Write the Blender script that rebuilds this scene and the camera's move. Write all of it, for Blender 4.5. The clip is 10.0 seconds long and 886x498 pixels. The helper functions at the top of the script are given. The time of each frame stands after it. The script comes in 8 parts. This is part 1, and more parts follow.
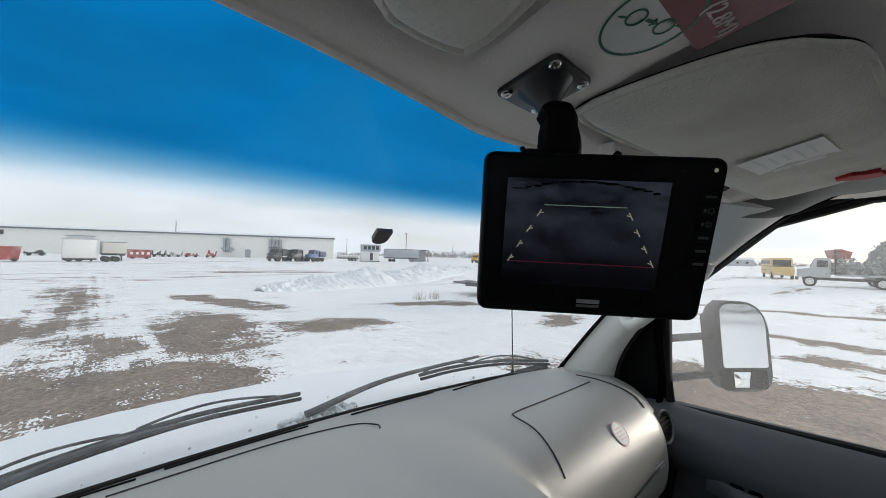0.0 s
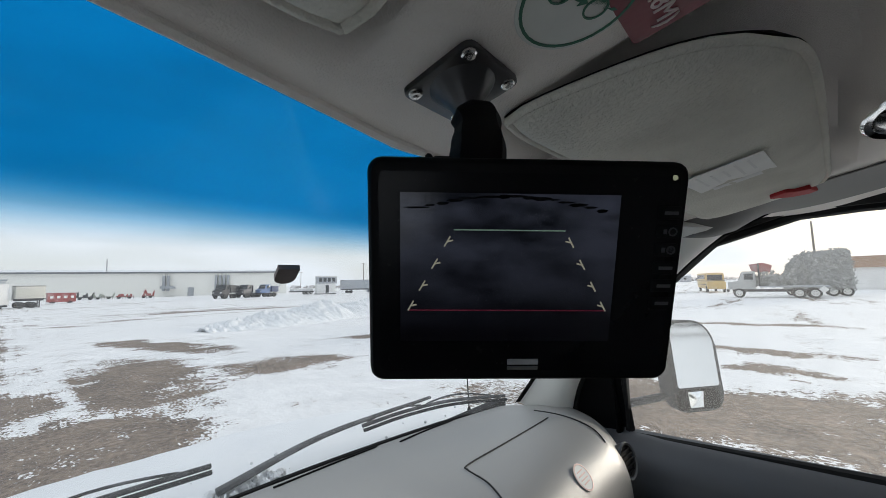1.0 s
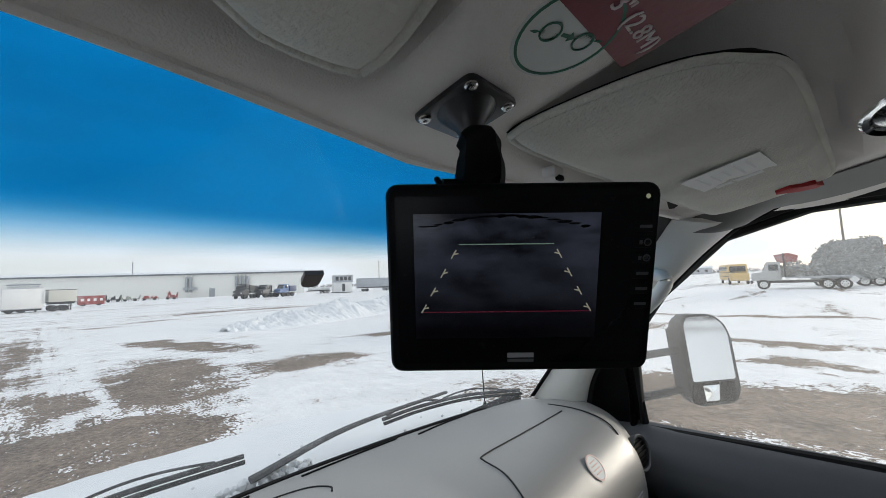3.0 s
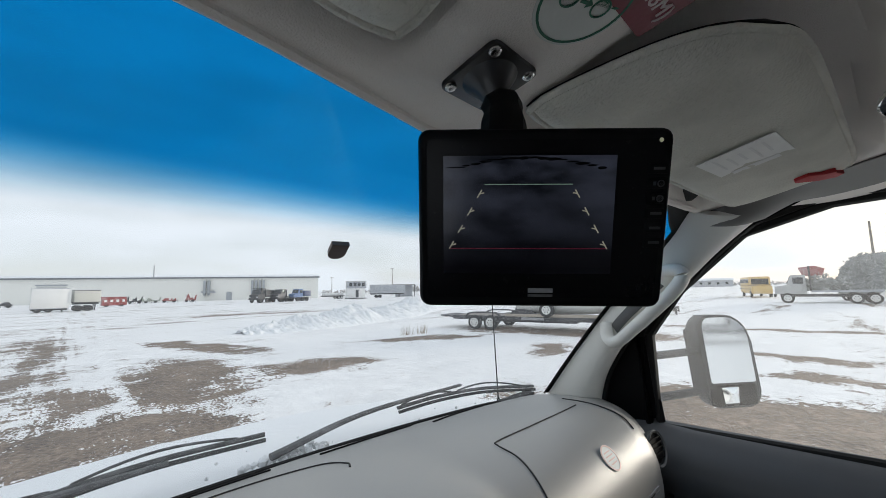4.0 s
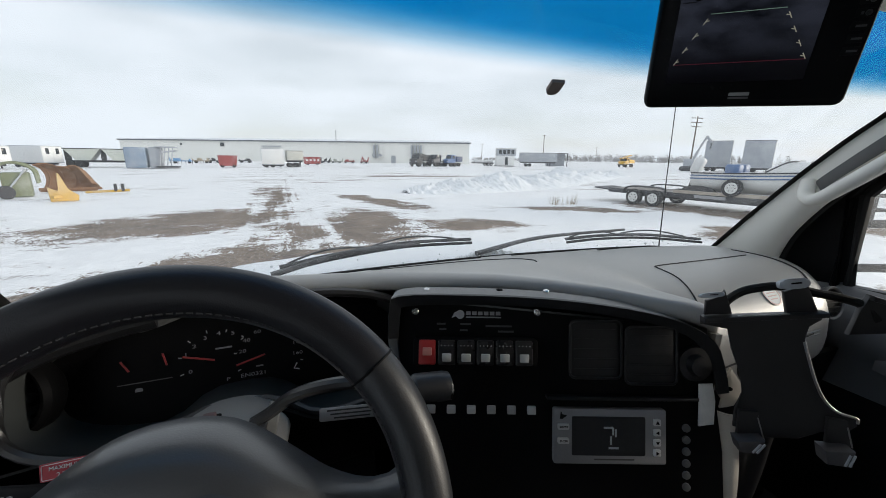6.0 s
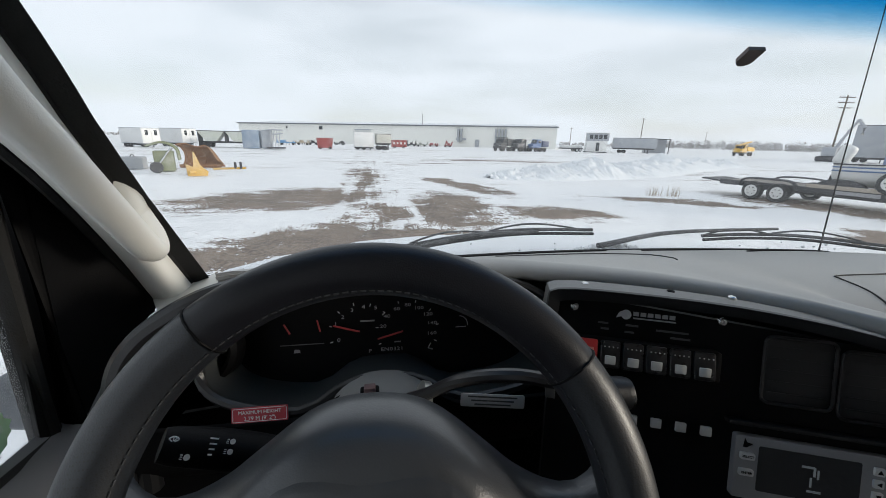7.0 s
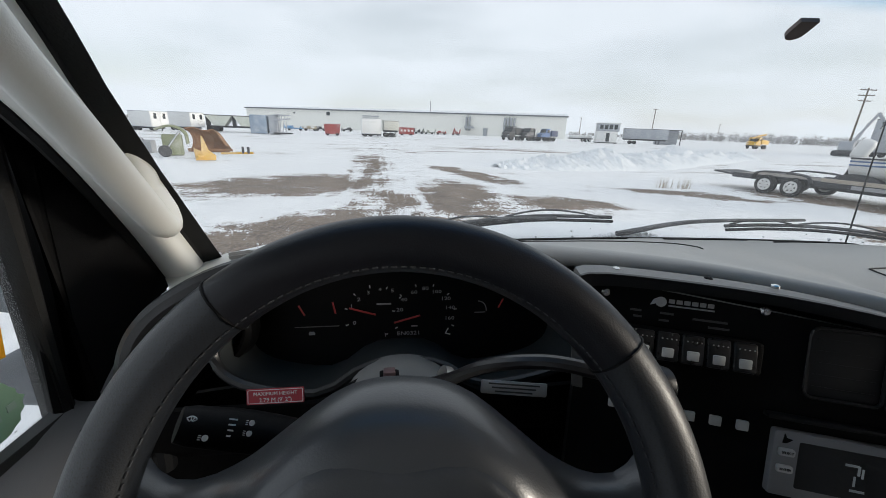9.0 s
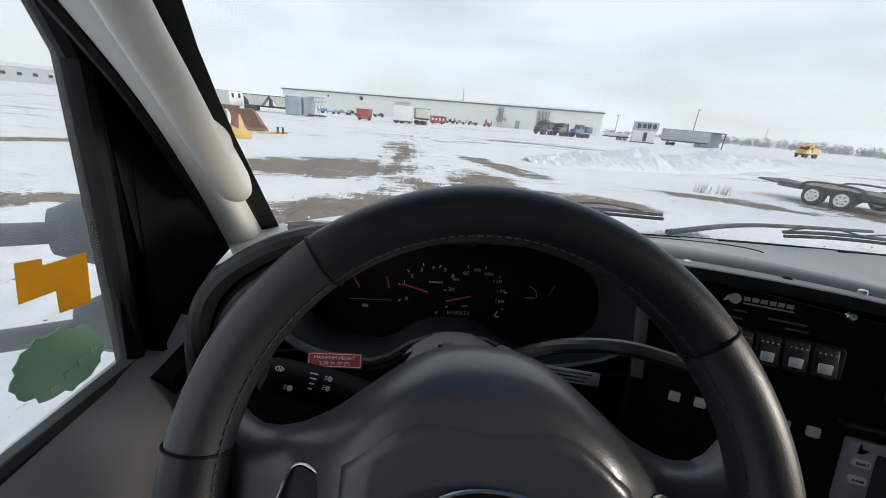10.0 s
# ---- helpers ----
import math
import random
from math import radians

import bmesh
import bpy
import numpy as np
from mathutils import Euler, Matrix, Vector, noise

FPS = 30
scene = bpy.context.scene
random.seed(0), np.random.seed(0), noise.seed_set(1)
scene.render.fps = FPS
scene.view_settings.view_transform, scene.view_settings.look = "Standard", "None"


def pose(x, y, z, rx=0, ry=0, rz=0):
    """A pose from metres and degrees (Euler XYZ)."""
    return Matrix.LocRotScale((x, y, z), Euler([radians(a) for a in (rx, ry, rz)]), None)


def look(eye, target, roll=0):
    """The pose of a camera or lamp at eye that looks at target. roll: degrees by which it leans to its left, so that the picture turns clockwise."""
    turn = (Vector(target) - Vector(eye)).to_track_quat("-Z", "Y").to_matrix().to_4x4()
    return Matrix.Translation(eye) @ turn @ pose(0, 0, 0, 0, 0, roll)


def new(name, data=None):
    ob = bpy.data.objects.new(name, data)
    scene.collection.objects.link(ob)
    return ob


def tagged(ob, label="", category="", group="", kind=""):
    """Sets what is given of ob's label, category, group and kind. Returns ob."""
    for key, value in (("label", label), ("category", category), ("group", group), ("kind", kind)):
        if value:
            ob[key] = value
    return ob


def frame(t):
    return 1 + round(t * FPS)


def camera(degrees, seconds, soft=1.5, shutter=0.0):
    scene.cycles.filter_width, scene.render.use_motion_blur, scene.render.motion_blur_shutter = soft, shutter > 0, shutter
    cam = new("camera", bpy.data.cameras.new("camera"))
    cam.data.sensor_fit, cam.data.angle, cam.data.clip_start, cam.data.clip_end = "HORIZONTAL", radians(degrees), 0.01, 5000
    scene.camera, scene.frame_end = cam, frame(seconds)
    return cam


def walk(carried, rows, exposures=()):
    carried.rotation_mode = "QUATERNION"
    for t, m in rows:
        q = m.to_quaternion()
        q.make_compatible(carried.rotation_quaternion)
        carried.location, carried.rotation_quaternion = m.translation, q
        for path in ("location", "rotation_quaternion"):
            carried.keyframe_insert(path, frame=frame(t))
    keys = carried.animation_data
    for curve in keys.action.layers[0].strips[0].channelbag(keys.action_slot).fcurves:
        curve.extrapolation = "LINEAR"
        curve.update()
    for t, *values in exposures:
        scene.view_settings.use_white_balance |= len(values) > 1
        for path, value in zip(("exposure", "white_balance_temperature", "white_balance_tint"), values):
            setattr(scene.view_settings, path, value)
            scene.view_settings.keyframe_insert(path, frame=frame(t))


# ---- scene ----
cam = camera(99.7, 10.0, 0.85)
PATH = [
    (0, pose(-0.248, -0.082, 1.734, 91.06, -1.40, -42.03)),
    (0.5, pose(-0.188, -0.060, 1.748, 94.18, 0.74, -47.14)),
    (1, pose(-0.177, -0.058, 1.743, 95.35, 1.14, -48.29)),
    (1.5, pose(-0.176, -0.054, 1.742, 94.78, 1.46, -47.21)),
    (2, pose(-0.185, -0.070, 1.746, 95.05, 2.10, -46.44)),
    (2.2, look((-0.189, -0.072, 1.746), (1.255, 1.301, 1.915), -2.0)),
    (3.3, look((-0.197, -0.082, 1.748), (1.240, 1.298, 1.921), -2.2)),
    (3.5, pose(-0.197, -0.082, 1.742, 95.11, 1.95, -46.07)),
    (4, pose(-0.212, -0.084, 1.710, 96.16, 1.14, -44.03)),
    (4.5, pose(-0.222, -0.100, 1.711, 97.94, 1.43, -43.99)),
    (5, pose(-0.246, -0.132, 1.702, 95.96, 1.72, -42.41)),
    (5.5, pose(-0.293, -0.182, 1.691, 88.57, 1.11, -36.10)),
    (5.7, pose(-0.316, -0.203, 1.677, 82.68, 0.79, -31.08)),
    (6, pose(-0.370, -0.183, 1.655, 76.32, -0.73, -21.83)),
    (6.2, pose(-0.399, -0.157, 1.644, 74.78, -1.28, -17.07)),
    (7.3, pose(-0.454, -0.135, 1.654, 73.76, -0.75, -8.89)),
    (7.5, pose(-0.448, -0.132, 1.656, 74.42, -0.19, -8.48)),
    (8, pose(-0.457, -0.126, 1.649, 73.84, -0.38, -7.37)),
    (8.5, pose(-0.464, -0.118, 1.634, 72.38, -1.42, -7.01)),
    (9, pose(-0.468, -0.119, 1.635, 72.11, -2.16, -8.38)),
    (9.5, pose(-0.481, -0.122, 1.628, 72.27, -3.07, -6.75)),
    (10, pose(-0.513, -0.120, 1.620, 70.41, -4.91, -3.83)),
]
walk(cam, PATH, [(0, 0.20), (2, 0.22), (3.5, 0.24), (4, 0.21), (4.5, 0.08), (5, 0.06), (5.5, 0.14), (6, 0.24), (9, 0.20), (10, 0.27)])


# ---- sky and light ----
world = bpy.data.worlds.new("winter_sky")
scene.world = world
world.use_nodes = True
wn, wl = world.node_tree.nodes, world.node_tree.links
wn.clear()
w_out = wn.new("ShaderNodeOutputWorld")
w_mix = wn.new("ShaderNodeMixShader")
w_sky = wn.new("ShaderNodeBackground")
w_cloud = wn.new("ShaderNodeBackground")
w_nish = wn.new("ShaderNodeTexSky")
w_nish.sky_type, w_nish.sun_disc = "NISHITA", False
w_nish.sun_elevation, w_nish.sun_rotation = radians(9), radians(110)
w_co = wn.new("ShaderNodeTexCoord")
w_map = wn.new("ShaderNodeMapping")
w_map.inputs["Scale"].default_value = (1.2, 1.2, 5.5)
w_noise = wn.new("ShaderNodeTexNoise")
w_noise.inputs["Scale"].default_value, w_noise.inputs["Detail"].default_value = 2.2, 5
w_ramp = wn.new("ShaderNodeValToRGB")
w_ramp.color_ramp.elements[0].position, w_ramp.color_ramp.elements[0].color = 0.32, (0.70, 0.70, 0.70, 1)
w_ramp.color_ramp.elements[1].position, w_ramp.color_ramp.elements[1].color = 0.58, (0.97, 0.97, 0.97, 1)
w_cloud.inputs["Color"].default_value = (0.808, 0.870, 0.946, 1)
w_cloud.inputs["Strength"].default_value = 0.97
w_sky.inputs["Strength"].default_value = 0.11
wl.new(w_co.outputs["Generated"], w_map.inputs["Vector"])
wl.new(w_map.outputs["Vector"], w_noise.inputs["Vector"])
wl.new(w_noise.outputs["Fac"], w_ramp.inputs["Fac"])
wl.new(w_nish.outputs["Color"], w_sky.inputs["Color"])
wl.new(w_ramp.outputs["Color"], w_mix.inputs["Fac"])
wl.new(w_sky.outputs["Background"], w_mix.inputs[1])
wl.new(w_cloud.outputs["Background"], w_mix.inputs[2])
wl.new(w_mix.outputs["Shader"], w_out.inputs["Surface"])

sun = new("sun", bpy.data.lights.new("sun", "SUN"))
sun.data.energy, sun.data.angle, sun.data.color = 1.9, radians(10), (1.0, 0.92, 0.80)
sun.matrix_world = look((0, 0, 60), (-56.4, 20.5, 50.5))

# ---- materials ----
def surf(name, base, rough=0.6, metal=0.0, var=0.12, scale=6.0, grain=180.0, bump=0.15, spec=0.5, dirt=None, dirt_amount=0.0, coat=0.0):
    """A painted, moulded or woven surface with variation at two scales."""
    m = bpy.data.materials.new(name)
    m.use_nodes = True
    n, l = m.node_tree.nodes, m.node_tree.links
    b = n["Principled BSDF"]
    co = n.new("ShaderNodeTexCoord")
    big, fine = n.new("ShaderNodeTexNoise"), n.new("ShaderNodeTexNoise")
    big.inputs["Scale"].default_value, big.inputs["Detail"].default_value = scale, 4
    fine.inputs["Scale"].default_value, fine.inputs["Detail"].default_value = grain, 2
    for t in (big, fine):
        l.new(co.outputs["Object"], t.inputs["Vector"])
    mixed = n.new("ShaderNodeMix")
    mixed.data_type = "RGBA"
    lo = [max(0, c * (1 - var)) for c in base]
    hi = [min(1, c * (1 + var)) for c in base]
    mixed.inputs["A"].default_value, mixed.inputs["B"].default_value = (*lo, 1), (*hi, 1)
    l.new(big.outputs["Fac"], mixed.inputs["Factor"])
    colour = mixed.outputs["Result"]
    if dirt:
        d = n.new("ShaderNodeTexNoise")
        d.inputs["Scale"].default_value, d.inputs["Detail"].default_value = scale * 0.6, 8
        l.new(co.outputs["Object"], d.inputs["Vector"])
        r = n.new("ShaderNodeMapRange")
        r.inputs["From Min"].default_value, r.inputs["From Max"].default_value = 0.48, 0.72
        r.inputs["To Max"].default_value = dirt_amount
        l.new(d.outputs["Fac"], r.inputs["Value"])
        over = n.new("ShaderNodeMix")
        over.data_type = "RGBA"
        over.inputs["B"].default_value = (*dirt, 1)
        l.new(r.outputs["Result"], over.inputs["Factor"])
        l.new(colour, over.inputs["A"])
        colour = over.outputs["Result"]
    l.new(colour, b.inputs["Base Color"])
    rr = n.new("ShaderNodeMapRange")
    rr.inputs["To Min"].default_value, rr.inputs["To Max"].default_value = max(0.02, rough - 0.08), min(1, rough + 0.08)
    l.new(fine.outputs["Fac"], rr.inputs["Value"])
    l.new(rr.outputs["Result"], b.inputs["Roughness"])
    b.inputs["Metallic"].default_value = metal
    b.inputs["Specular IOR Level"].default_value = spec
    b.inputs["Coat Weight"].default_value = coat
    if bump:
        bp = n.new("ShaderNodeBump")
        bp.inputs["Strength"].default_value, bp.inputs["Distance"].default_value = bump, 0.002
        l.new(fine.outputs["Fac"], bp.inputs["Height"])
        l.new(bp.outputs["Normal"], b.inputs["Normal"])
    return m


def film(name, colour):
    """Thin coloured sticker film that lets some daylight through."""
    m = surf(name, colour, 0.5, var=0.15, scale=30)
    n, l = m.node_tree.nodes, m.node_tree.links
    tr, mx = n.new("ShaderNodeBsdfTranslucent"), n.new("ShaderNodeMixShader")
    tr.inputs["Color"].default_value = (*colour, 1)
    mx.inputs["Fac"].default_value = 0.5
    l.new(n["Principled BSDF"].outputs["BSDF"], mx.inputs[1])
    l.new(tr.outputs["BSDF"], mx.inputs[2])
    l.new(mx.outputs["Shader"], n["Material Output"].inputs["Surface"])
    return m


def glow(name, colour, strength):
    m = bpy.data.materials.new(name)
    m.use_nodes = True
    b = m.node_tree.nodes["Principled BSDF"]
    b.inputs["Base Color"].default_value = (*[c * 0.3 for c in colour], 1)
    b.inputs["Emission Color"].default_value, b.inputs["Emission Strength"].default_value = (*colour, 1), strength
    return m


def pane_material(name, tint_from=None, tint_to=None, dusty=0.0):
    """Clear glass; a windscreen has a blue shade band dyed into its upper edge, fading out between two heights."""
    m = bpy.data.materials.new(name)
    m.use_nodes = True
    n, l = m.node_tree.nodes, m.node_tree.links
    n.clear()
    out, mix, clear, gloss, fres = (n.new("ShaderNode" + k) for k in ("OutputMaterial", "MixShader", "BsdfTransparent", "BsdfGlossy", "LayerWeight"))
    gloss.inputs["Roughness"].default_value = 0.02
    fres.inputs["Blend"].default_value = 0.12
    clear.inputs["Color"].default_value = (0.985, 0.99, 0.99, 1)
    if tint_from is not None:
        geo, sep, ran, col = (n.new("ShaderNode" + k) for k in ("NewGeometry", "SeparateXYZ", "MapRange", "Mix"))
        ran.interpolation_type = "SMOOTHSTEP"
        ran.inputs["From Min"].default_value, ran.inputs["From Max"].default_value = tint_from, tint_to
        l.new(geo.outputs["Position"], sep.inputs["Vector"])
        l.new(sep.outputs["Z"], ran.inputs["Value"])
        col.data_type = "RGBA"
        col.inputs["A"].default_value, col.inputs["B"].default_value = (0.985, 0.99, 0.99, 1), (0.025, 0.43, 0.69, 1)
        l.new(ran.outputs["Result"], col.inputs["Factor"])
        l.new(col.outputs["Result"], clear.inputs["Color"])
    half = n.new("ShaderNodeMath")
    half.operation = "MULTIPLY"
    half.inputs[1].default_value = 0.25
    l.new(fres.outputs["Facing"], half.inputs[0])
    l.new(half.outputs[0], mix.inputs["Fac"])
    l.new(clear.outputs["BSDF"], mix.inputs[1])
    l.new(gloss.outputs["BSDF"], mix.inputs[2])
    last = mix.outputs["Shader"]
    if dusty:
        co, noi, ran, dif, top = (n.new("ShaderNode" + k) for k in ("TexCoord", "TexNoise", "MapRange", "BsdfTranslucent", "MixShader"))
        noi.inputs["Scale"].default_value, noi.inputs["Detail"].default_value = 5.0, 8
        ran.inputs["From Min"].default_value, ran.inputs["From Max"].default_value = 0.45, 0.8
        ran.inputs["To Min"].default_value, ran.inputs["To Max"].default_value = 0.55 * dusty, dusty
        dif.inputs["Color"].default_value = (0.78, 0.78, 0.77, 1)
        l.new(co.outputs["Object"], noi.inputs["Vector"])
        l.new(noi.outputs["Fac"], ran.inputs["Value"])
        l.new(ran.outputs["Result"], top.inputs["Fac"])
        l.new(last, top.inputs[1])
        l.new(dif.outputs["BSDF"], top.inputs[2])
        last = top.outputs["Shader"]
    l.new(last, out.inputs["Surface"])
    return m


M_HEAD = surf("headliner_cloth", (0.83, 0.775, 0.72), 0.95, var=0.09, scale=5, grain=700, bump=0.45, spec=0.1)
M_VISOR = surf("visor_cloth", (0.70, 0.675, 0.60), 0.95, var=0.14, scale=14, grain=300, bump=0.9, spec=0.1, dirt=(0.44, 0.42, 0.37), dirt_amount=0.5)
M_PILLAR = surf("pillar_plastic", (0.70, 0.69, 0.645), 0.55, var=0.05, scale=5, grain=600, bump=0.12)
M_DASH = surf("dash_vinyl", (0.30, 0.297, 0.285), 0.37, var=0.08, scale=4, grain=900, bump=0.18, dirt=(0.36, 0.35, 0.33), dirt_amount=0.35)
M_TRIM = surf("grey_trim_plastic", (0.095, 0.095, 0.093), 0.44, var=0.06, scale=8, grain=700, bump=0.1)
M_BLACK = surf("black_plastic", (0.0060, 0.0060, 0.0065), 0.55, var=0.2, scale=9, grain=600, bump=0.12, spec=0.08)
M_GLOSSBLACK = surf("gloss_black_plastic", (0.005, 0.005, 0.006), 0.24, var=0.2, scale=9, grain=300, bump=0.03, spec=0.18)
M_RUBBER = surf("black_rubber", (0.012, 0.012, 0.012), 0.75, var=0.2, scale=12, grain=400, bump=0.2, spec=0.3)
M_DOOR = surf("door_vinyl", (0.12, 0.123, 0.13), 0.46, var=0.1, scale=5, grain=900, bump=0.2)
M_METAL = surf("bright_steel", (0.65, 0.65, 0.64), 0.25, 1.0, var=0.05, grain=100, bump=0.02)
M_CHROME = surf("chrome", (0.8, 0.8, 0.8), 0.08, 1.0, var=0.02, grain=50, bump=0.0)
M_PLATE = surf("black_coated_steel", (0.018, 0.017, 0.018), 0.36, 0.0, var=0.2, scale=20, grain=400, bump=0.05, spec=0.6)
M_LEATHER = surf("black_leather", (0.010, 0.0105, 0.014), 0.42, var=0.3, scale=26, grain=900, bump=0.10, spec=0.36, coat=0.04)
M_THREAD = surf("grey_thread", (0.045, 0.045, 0.05), 0.8, var=0.1, grain=500, bump=0.2)
M_WHITEPRINT = surf("white_print", (0.75, 0.75, 0.74), 0.6, var=0.04, grain=200, bump=0.0)
M_GREYPRINT = surf("grey_print", (0.33, 0.33, 0.34), 0.6, var=0.04, grain=200, bump=0.0)
M_RED = surf("red_label", (0.42, 0.035, 0.05), 0.5, var=0.1, scale=30, grain=200, bump=0.02)
M_PANE = pane_material("window_glass", dusty=0.11)
M_SCREENGLASS = pane_material("windscreen_glass", 1.772, 1.812, dusty=0.07)
M_MIRROR = surf("mirror_glass", (0.86, 0.88, 0.88), 0.03, 1.0, var=0.03, scale=14, grain=30, bump=0.0, dirt=(0.6, 0.62, 0.62), dirt_amount=0.3)


# ---- mesh helpers ----
def bm_to_object(name, bm, material, smooth=True, angle=35):
    bmesh.ops.recalc_face_normals(bm, faces=bm.faces[:])
    me = bpy.data.meshes.new(name)
    if smooth:
        for f in bm.faces:
            f.smooth = True
        limit = radians(angle)
        for e in bm.edges:
            if len(e.link_faces) == 2 and e.calc_face_angle(0) > limit:
                e.smooth = False
    bm.to_mesh(me)
    bm.free()
    me.materials.append(material)
    return new(name, me)


def thing(name, at, label, category, group="", kind=""):
    """An Empty at the base of a thing, for its parts."""
    ob = new(name)
    ob.empty_display_size = 0.05
    ob.matrix_basis = Matrix.Translation(at)
    return tagged(ob, label, category, group, kind)


def part(name, bm, material, parent=None, label="", smooth=True, angle=35):
    """One mesh object, built in world metres, under a thing or a part."""
    ob = bm_to_object(name, bm, material, smooth, angle)
    if parent is not None:
        up = parent.matrix_basis.copy()
        if parent.parent is not None:
            up = parent.parent.matrix_basis @ parent.matrix_parent_inverse @ up
        ob.parent = parent
        ob.matrix_parent_inverse = up.inverted()
    return tagged(ob, label) if label else ob


def solid(name, bm, material, label, category, kind="", group="", smooth=True, angle=35):
    """A thing that is one mesh."""
    return tagged(bm_to_object(name, bm, material, smooth, angle), label, category, group, kind)


def add_box(bm, m, size, bevel=0.0, segments=2):
    """A box of that size round the pose m (a Matrix or a centre), with rounded edges."""
    m = m if isinstance(m, Matrix) else Matrix.Translation(m)
    made = bmesh.ops.create_cube(bm, size=1.0, matrix=m @ Matrix.Diagonal((*size, 1)))
    if bevel:
        edges = list({e for v in made["verts"] for e in v.link_edges})
        bmesh.ops.bevel(bm, geom=edges, offset=bevel, segments=segments, profile=0.5, affect="EDGES")
    return bm


def box(m, size, bevel=0.0, segments=2):
    return add_box(bmesh.new(), m, size, bevel, segments)


def add_prism(bm, outline, depth, m=Matrix(), bevel=0.0, segments=2):
    """A flat outline in x, y, drawn out from z = 0 to depth."""
    low = [bm.verts.new(m @ Vector((x, y, 0))) for x, y in outline]
    top = [bm.verts.new(m @ Vector((x, y, depth))) for x, y in outline]
    n = len(outline)
    faces = [bm.faces.new(low[::-1]), bm.faces.new(top)]
    for i in range(n):
        bm.faces.new((low[i], low[(i + 1) % n], top[(i + 1) % n], top[i]))
    if bevel:
        bmesh.ops.bevel(bm, geom=list(faces[1].edges), offset=bevel, segments=segments, profile=0.5, affect="EDGES")
    return bm


def prism(outline, depth, m=Matrix(), bevel=0.0, segments=2):
    return add_prism(bmesh.new(), outline, depth, m, bevel, segments)


def rounded(w, h, r, steps=5, cx=0.0, cy=0.0):
    """The outline of a rounded rectangle."""
    pts = []
    for sx, sy, a0 in ((1, 1, 0), (-1, 1, 90), (-1, -1, 180), (1, -1, 270)):
        for k in range(steps + 1):
            a = radians(a0 + 90 * k / steps)
            pts.append((cx + sx * (w / 2 - r) + r * math.cos(a), cy + sy * (h / 2 - r) + r * math.sin(a)))
    return pts


def smooth_path(points, per=6):
    """A Catmull-Rom line through the points."""
    p = [Vector(q) for q in points]
    p = [2 * p[0] - p[1], *p, 2 * p[-1] - p[-2]]
    out = []
    for i in range(1, len(p) - 2):
        for k in range(per):
            t = k / per
            out.append(0.5 * (2 * p[i] + (p[i + 1] - p[i - 1]) * t + (2 * p[i - 1] - 5 * p[i] + 4 * p[i + 1] - p[i + 2]) * t * t + (3 * p[i] - p[i - 1] - 3 * p[i + 1] + p[i + 2]) * t**3))
    return [*out, p[-2]]


def add_tube(bm, path, radius, sides=10, flat=1.0, up=(0, 0, 1)):
    """A round bar along a line of points; radius one number or one for each point; flat squeezes it along up."""
    path = [Vector(q) for q in path]
    rings = []
    for i, p in enumerate(path):
        d = (path[min(i + 1, len(path) - 1)] - path[max(i - 1, 0)]).normalized()
        side = d.cross(Vector(up))
        side = side.normalized() if side.length > 1e-4 else d.orthogonal().normalized()
        top = side.cross(d)
        r = radius[i] if isinstance(radius, (list, tuple)) else radius
        rings.append([bm.verts.new(p + side * (r * math.cos(a)) + top * (r * flat * math.sin(a))) for a in (2 * math.pi * k / sides for k in range(sides))])
    for a, b in zip(rings, rings[1:]):
        for k in range(sides):
            bm.faces.new((a[k], a[(k + 1) % sides], b[(k + 1) % sides], b[k]))
    bm.faces.new(rings[0][::-1])
    bm.faces.new(rings[-1])
    return bm


def tube(path, radius, sides=10, flat=1.0, up=(0, 0, 1)):
    return add_tube(bmesh.new(), path, radius, sides, flat, up)


def add_lathe(bm, profile, m=Matrix(), sides=24):
    """A profile of (radius, height) turned round z."""
    rings = []
    for r, z in profile:
        rings.append([bm.verts.new(m @ Vector((r * math.cos(a), r * math.sin(a), z))) for a in (2 * math.pi * k / sides for k in range(sides))])
    for a, b in zip(rings, rings[1:]):
        for k in range(sides):
            bm.faces.new((a[k], a[(k + 1) % sides], b[(k + 1) % sides], b[k]))
    bm.faces.new(rings[0][::-1])
    bm.faces.new(rings[-1])
    return bm


def lathe(profile, m=Matrix(), sides=24):
    return add_lathe(bmesh.new(), profile, m, sides)


